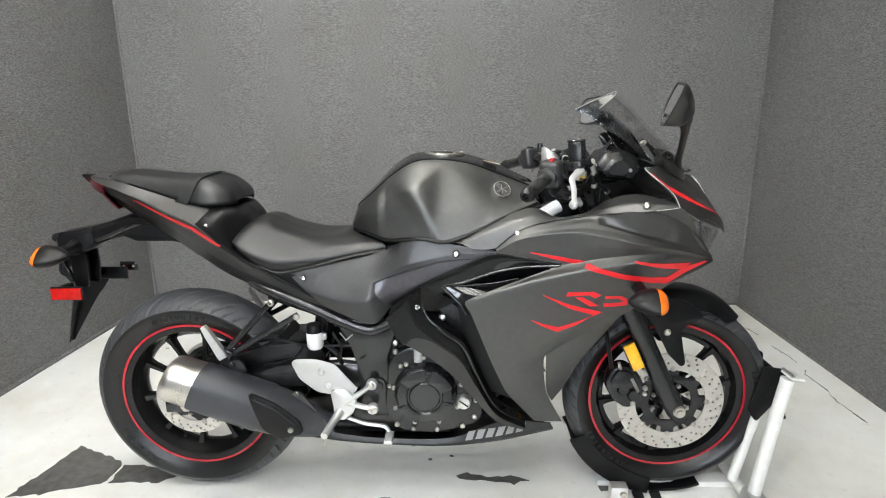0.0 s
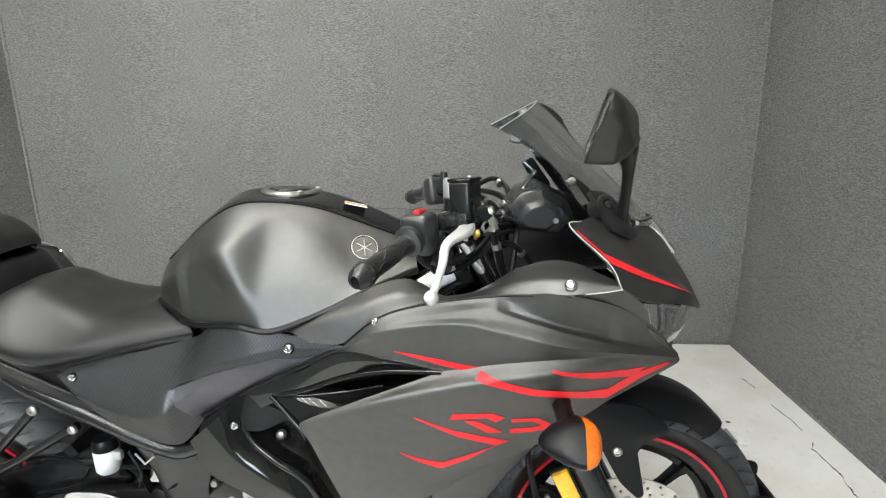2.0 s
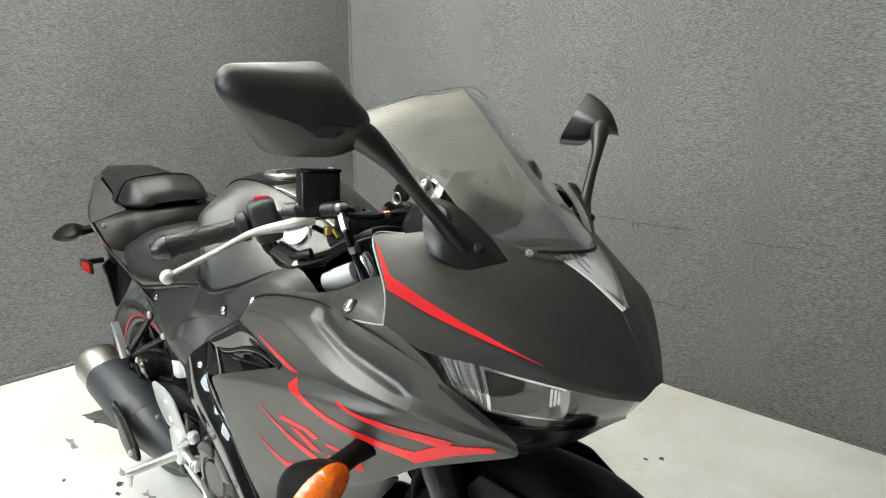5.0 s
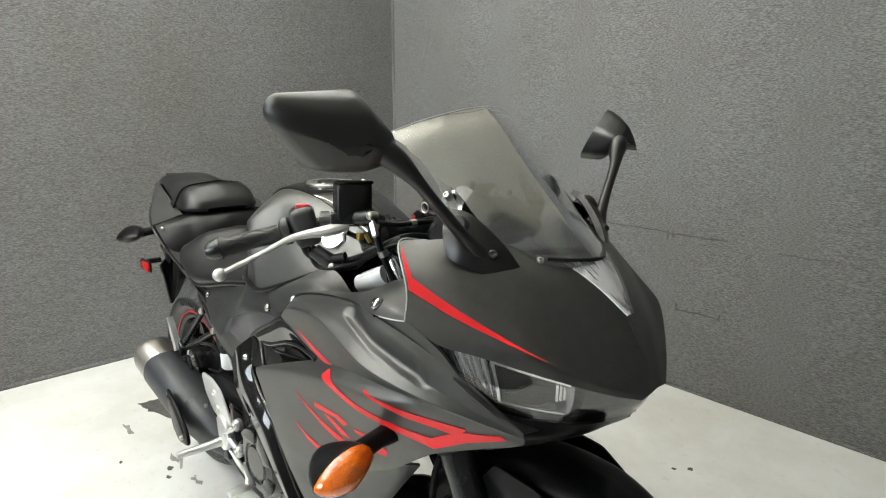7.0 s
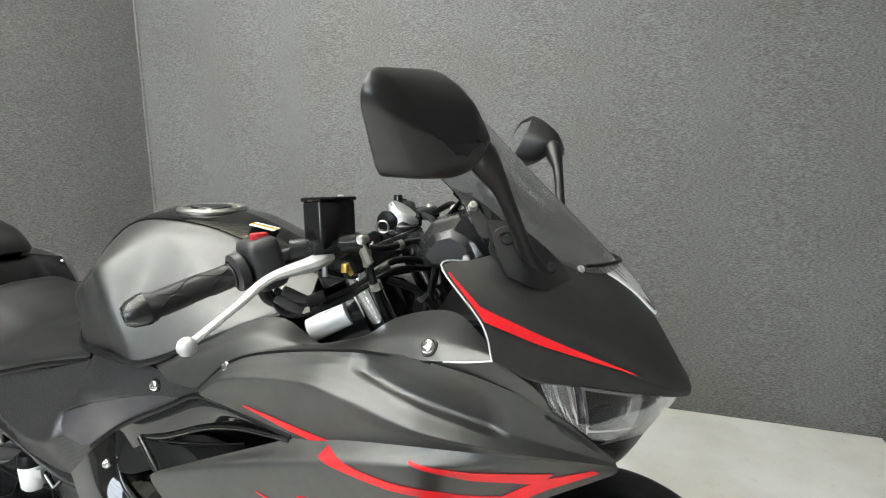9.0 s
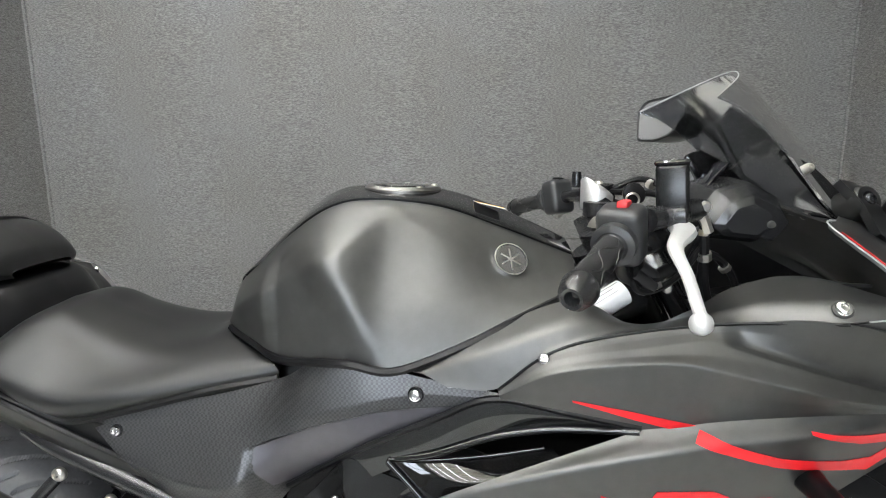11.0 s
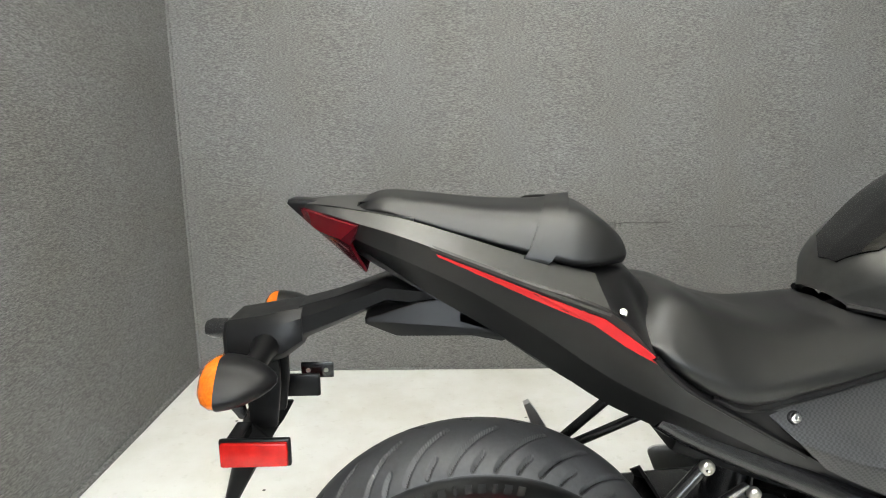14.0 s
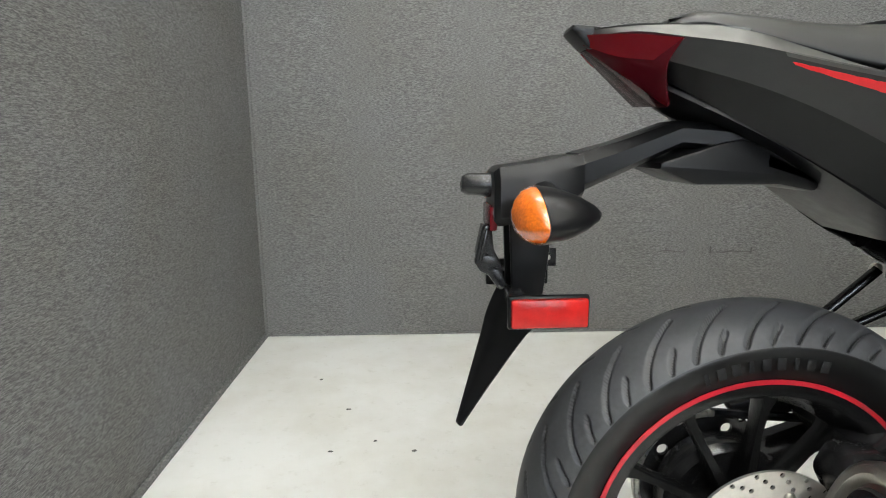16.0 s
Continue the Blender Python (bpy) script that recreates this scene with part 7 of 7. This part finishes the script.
for s in (-1, 1):
    secs = []
    for a in np.linspace(205, 262, 14):
        c, sn = math.cos(radians(a)), math.sin(radians(a))
        w = 0.03 * math.sin(math.pi * (a - 200) / 70)
        secs.append([(1.38 + r * c, y, 0.312 + r * sn) for r, y in ((0.262 - w * 0.4, s * 0.060), (0.306, s * 0.060), (0.306, s * 0.066), (0.262 - w * 0.4, s * 0.066))])
    part("cradle_cheek", rings(secs), SATIN, chock)
    for x in (1.285, 1.335):
        part("cradle_tab", plate(rounded([(x, 0.030), (x + 0.03, 0.030), (x + 0.04, 0.004), (x + 0.012, 0.004)], 0.006), s * 0.085, 0.006, 0.001), SATIN, chock)


# ---- marks on floor and walls ----
def blotch(name, points, material, parent, label, z=0.0016, wobble=0.006, seed=1):
    """A flat mark on the floor with a ragged edge."""
    rnd = random.Random(seed)
    out = []
    k = len(points)
    for i in range(k):
        a, b = Vector(points[i]), Vector(points[(i + 1) % k])
        steps = max(2, int((b - a).length / 0.018))
        for j in range(steps):
            p = a.lerp(b, j / steps)
            out.append((p.x + rnd.uniform(-wobble, wobble), p.y + rnd.uniform(-wobble, wobble)))
    bm = cut([out], 0.002)
    bmesh.ops.transform(bm, matrix=Matrix.Translation((0, 0, z - 0.001)), verts=bm.verts[:])
    return part(name, bm, material, parent, label)


CHIP = "bare dark concrete where the paint has come off"
blotch("bare_patch", [(-0.55, 0.155), (-0.345, 0.065), (-0.34, -0.035), (-0.51, -0.10), (-0.60, -0.11)], CONCRETE, floor, CHIP, seed=3)
blotch("bare_patch", [(-0.33, 0.055), (-0.155, 0.035), (-0.12, 0.01), (-0.17, -0.035), (-0.325, -0.040)], CONCRETE, floor, CHIP, seed=4)
blotch("bare_patch", [(0.765, 0.012), (0.80, 0.028), (0.86, 0.014), (0.96, 0.016), (0.995, 0.0), (0.95, -0.022), (0.87, -0.012), (0.82, -0.004)], CONCRETE, floor, CHIP, seed=5)
blotch("bare_patch", [(1.20, -0.02), (1.24, -0.01), (1.23, -0.05), (1.205, -0.05)], CONCRETE, floor, CHIP, seed=6)
GRIME = "brownish grime trodden into the floor paint"
for k, (x, y, w, h) in enumerate(((1.24, -0.16, 0.05, 0.022), (1.30, -0.10, 0.03, 0.015), (1.58, -0.16, 0.04, 0.016), (1.66, -0.11, 0.03, 0.012), (1.44, -0.12, 0.025, 0.008), (1.20, -0.24, 0.03, 0.008), (-0.10, -0.14, 0.04, 0.01), (0.08, -0.13, 0.03, 0.008), (-0.42, -0.20, 0.05, 0.010), (0.55, -0.10, 0.03, 0.006))):
    blotch("grime", [(x + w * math.cos(a), y + h * math.sin(a)) for a in np.linspace(0, 5.4, 9)], SCUFF, floor, GRIME, z=0.0012, wobble=0.007, seed=60 + k)
rnd = random.Random(11)
for x, y, r in ((-0.81, 1.22, 0.006), (-0.68, 0.98, 0.007), (-0.58, 0.78, 0.006), (-0.47, 0.72, 0.006), (-0.70, 0.73, 0.005), (1.13, 1.06, 0.010), (1.17, 1.10, 0.012), (0.82, 1.32, 0.012), (0.85, 1.33, 0.008), (-0.45, 0.45, 0.008), (-0.42, 0.50, 0.006), (0.3, 1.2, 0.006),
                (1.9, 0.3, 0.006), (2.05, 0.9, 0.008), (0.5, -0.3, 0.007), (0.2, -0.35, 0.006), (-0.05, -0.17, 0.012), (0.0, -0.19, 0.010), (-0.2, -0.28, 0.006), (0.75, 0.12, 0.008), (0.62, 0.18, 0.01), (0.68, 0.10, 0.006)):
    blotch("floor_speck", [(x + r * math.cos(a) * rnd.uniform(0.5, 1.6), y + r * math.sin(a) * rnd.uniform(0.4, 1.0)) for a in np.linspace(0, 5.5, 6)], CONCRETE, floor, "", wobble=0.002, seed=int(1000 * (x + 3)))
# a thin ragged crack along the floor beside the wall
pts = [(2.242, 1.398), (2.262, 1.303), (2.27, 1.25), (2.283, 1.174), (2.277, 1.114), (2.28, 1.03), (2.285, 0.959), (2.298, 0.912), (2.294, 0.85), (2.288, 0.773), (2.263, 0.73), (2.27, 0.60), (2.25, 0.50), (2.26, 0.35)]
for (x0, y0), (x1, y1) in zip(pts, pts[1:]):
    w = rnd.uniform(0.0003, 0.0014)
    if rnd.random() < 0.35:
        continue
    blotch("floor_crack", [(x0 - w, y0), (x0 + w, y0), (x1 + w, y1), (x1 - w, y1)], CONCRETE, floor, "", wobble=0.004, seed=int(y0 * 100) + 40)


def on_back(x, off=0.0):
    return BACK_L + (BACK_R - BACK_L) * (x - LEFT) / (RIGHT - LEFT) - off


SEAM = grain(mat("dirty_carpet_seam", (0.075, 0.073, 0.068), 0.95), 60, 0.3)
def seam(x0, x1, z, h, wave, seed):
    rnd = random.Random(seed)
    n = max(4, int((x1 - x0) / 0.03))
    bm = bmesh.new()
    prev = None
    for i in range(n + 1):
        x = x0 + (x1 - x0) * i / n
        zz = z + rnd.uniform(-wave, wave)
        hh = h * rnd.uniform(0.4, 1.0) * (0.25 if i in (0, n) else 1)
        ring = [bm.verts.new((x, on_back(x, o), zz + d)) for o, d in ((0.0, -hh), (0.0025, -hh * 0.6), (0.0025, hh * 0.6), (0.0, hh))]
        if prev:
            for j in range(3):
                bm.faces.new((prev[j], ring[j], ring[j + 1], prev[j + 1]))
        prev = ring
    return part("carpet_seam", bm, SEAM, wall_back, "frayed dark seam in the wall carpet")


seam(0.45, 0.78, 0.690, 0.0022, 0.002, 1)
seam(0.76, 1.03, 0.684, 0.0035, 0.003, 2)
seam(1.20, 1.40, 0.668, 0.002, 0.003, 3)
seam(0.83, 1.03, 0.357, 0.0035, 0.003, 4)
seam(0.60, 0.74, 0.362, 0.0025, 0.004, 5)
for x, z, h in ((0.772, 0.670, 0.012), (0.795, 0.676, 0.008), (0.838, 0.368, 0.016), (1.02, 0.364, 0.012), (0.64, 0.372, 0.008)):
    part("wall_staple", block(x, on_back(x, 0.002), z, 0.004, 0.005, h * 2, 0.001), SEAM, wall_back)
# the carpet's rolled edge along the floor and in the corners
def lip(name, a, b, r, parent):
    return part(name, tube([a, b], r, 8), CARPET, parent)


lip("carpet_edge", (LEFT, on_back(LEFT) - 0.004, 0.005), (RIGHT, on_back(RIGHT) - 0.004, 0.005), 0.007, wall_back)
lip("carpet_edge", (LEFT + 0.004, FRONT + 0.02, 0.008), (LEFT + 0.004, BACK_L - 0.02, 0.008), 0.011, wall_left)
lip("carpet_edge", (RIGHT - 0.004, FRONT + 0.02, 0.005), (RIGHT - 0.004, BACK_R - 0.02, 0.005), 0.008, wall_right)
lip("carpet_edge", (LEFT + 0.003, on_back(LEFT) - 0.006, 0.02), (LEFT + 0.003, on_back(LEFT) - 0.006, TOP - 0.01), 0.009, wall_left)
lip("carpet_edge", (RIGHT - 0.003, on_back(RIGHT) - 0.006, 0.02), (RIGHT - 0.003, on_back(RIGHT) - 0.006, TOP - 0.01), 0.006, wall_right)

# embossed lines on the frame plates, cable ends and loose wiring
for s in (-1, 1):
    # the embossed V has its highlight painted in as bright aluminium
    bar([(0.462, s * 0.1435, 0.552), (0.478, s * 0.1435, 0.530), (0.496, s * 0.1435, 0.546)], 0.0020, "frame_rib", ALU, bike, "", 6)
    bar([(0.512, s * 0.1435, 0.474), (0.527, s * 0.1435, 0.483)], 0.0020, "frame_rib", FRAME, bike, "", 6)
    bar([(0.425, s * 0.140, 0.610), (0.470, s * 0.1415, 0.596), (0.522, s * 0.1425, 0.580), (0.580, s * 0.1415, 0.593)], 0.0050, "frame_rib", FRAME, bike, "", 8, 20)
for z in (0.985, 0.972):
    part("banjo_nut", lathe([(0.0, 0.004), (0.0055, 0.004), (0.0065, 0.0), (0.0055, -0.004), (0.0, -0.004)], (1.108, -0.160, z), 6, "z"), STEEL, bike, "steel hose nut")
bar([(1.078, -0.158, 0.968), (1.082, -0.152, 0.955)], 0.0035, "cable_end", mat("yellow_brass", (0.62, 0.42, 0.10), 0.35, 1.0), bike, "yellow brass cable end", 8)
for pts, r in (([(1.020, -0.212, 0.944), (1.045, -0.196, 0.927)], 0.0075), ([(1.014, -0.217, 0.938), (1.040, -0.202, 0.918)], 0.0075), ([(1.10, -0.135, 0.950), (1.118, -0.118, 0.960)], 0.0075)):
    bar(pts, r, "cable_sleeve", GRIP, bike, "", 10)
for pts in ([(0.610, -0.150, 0.545), (0.640, -0.152, 0.530), (0.668, -0.150, 0.505), (0.664, -0.150, 0.480)],
            [(0.600, -0.146, 0.470), (0.590, -0.150, 0.430), (0.598, -0.152, 0.385), (0.590, -0.148, 0.330)],
            [(0.355, -0.120, 0.505), (0.330, -0.118, 0.470), (0.290, -0.116, 0.452), (0.235, -0.114, 0.440)],
            [(0.440, -0.128, 0.545), (0.460, -0.132, 0.505), (0.452, -0.130, 0.470)]):
    bar(pts, 0.0032, "wire", SATIN, bike, "thin black wire", 6, 18)
part("chain_guard", plate(rounded([(0.04, 0.425), (0.16, 0.452), (0.40, 0.470), (0.46, 0.452), (0.44, 0.436), (0.20, 0.424), (0.06, 0.404)], 0.008), 0.108, 0.020, 0.004), SATIN, bike, "black chain guard")
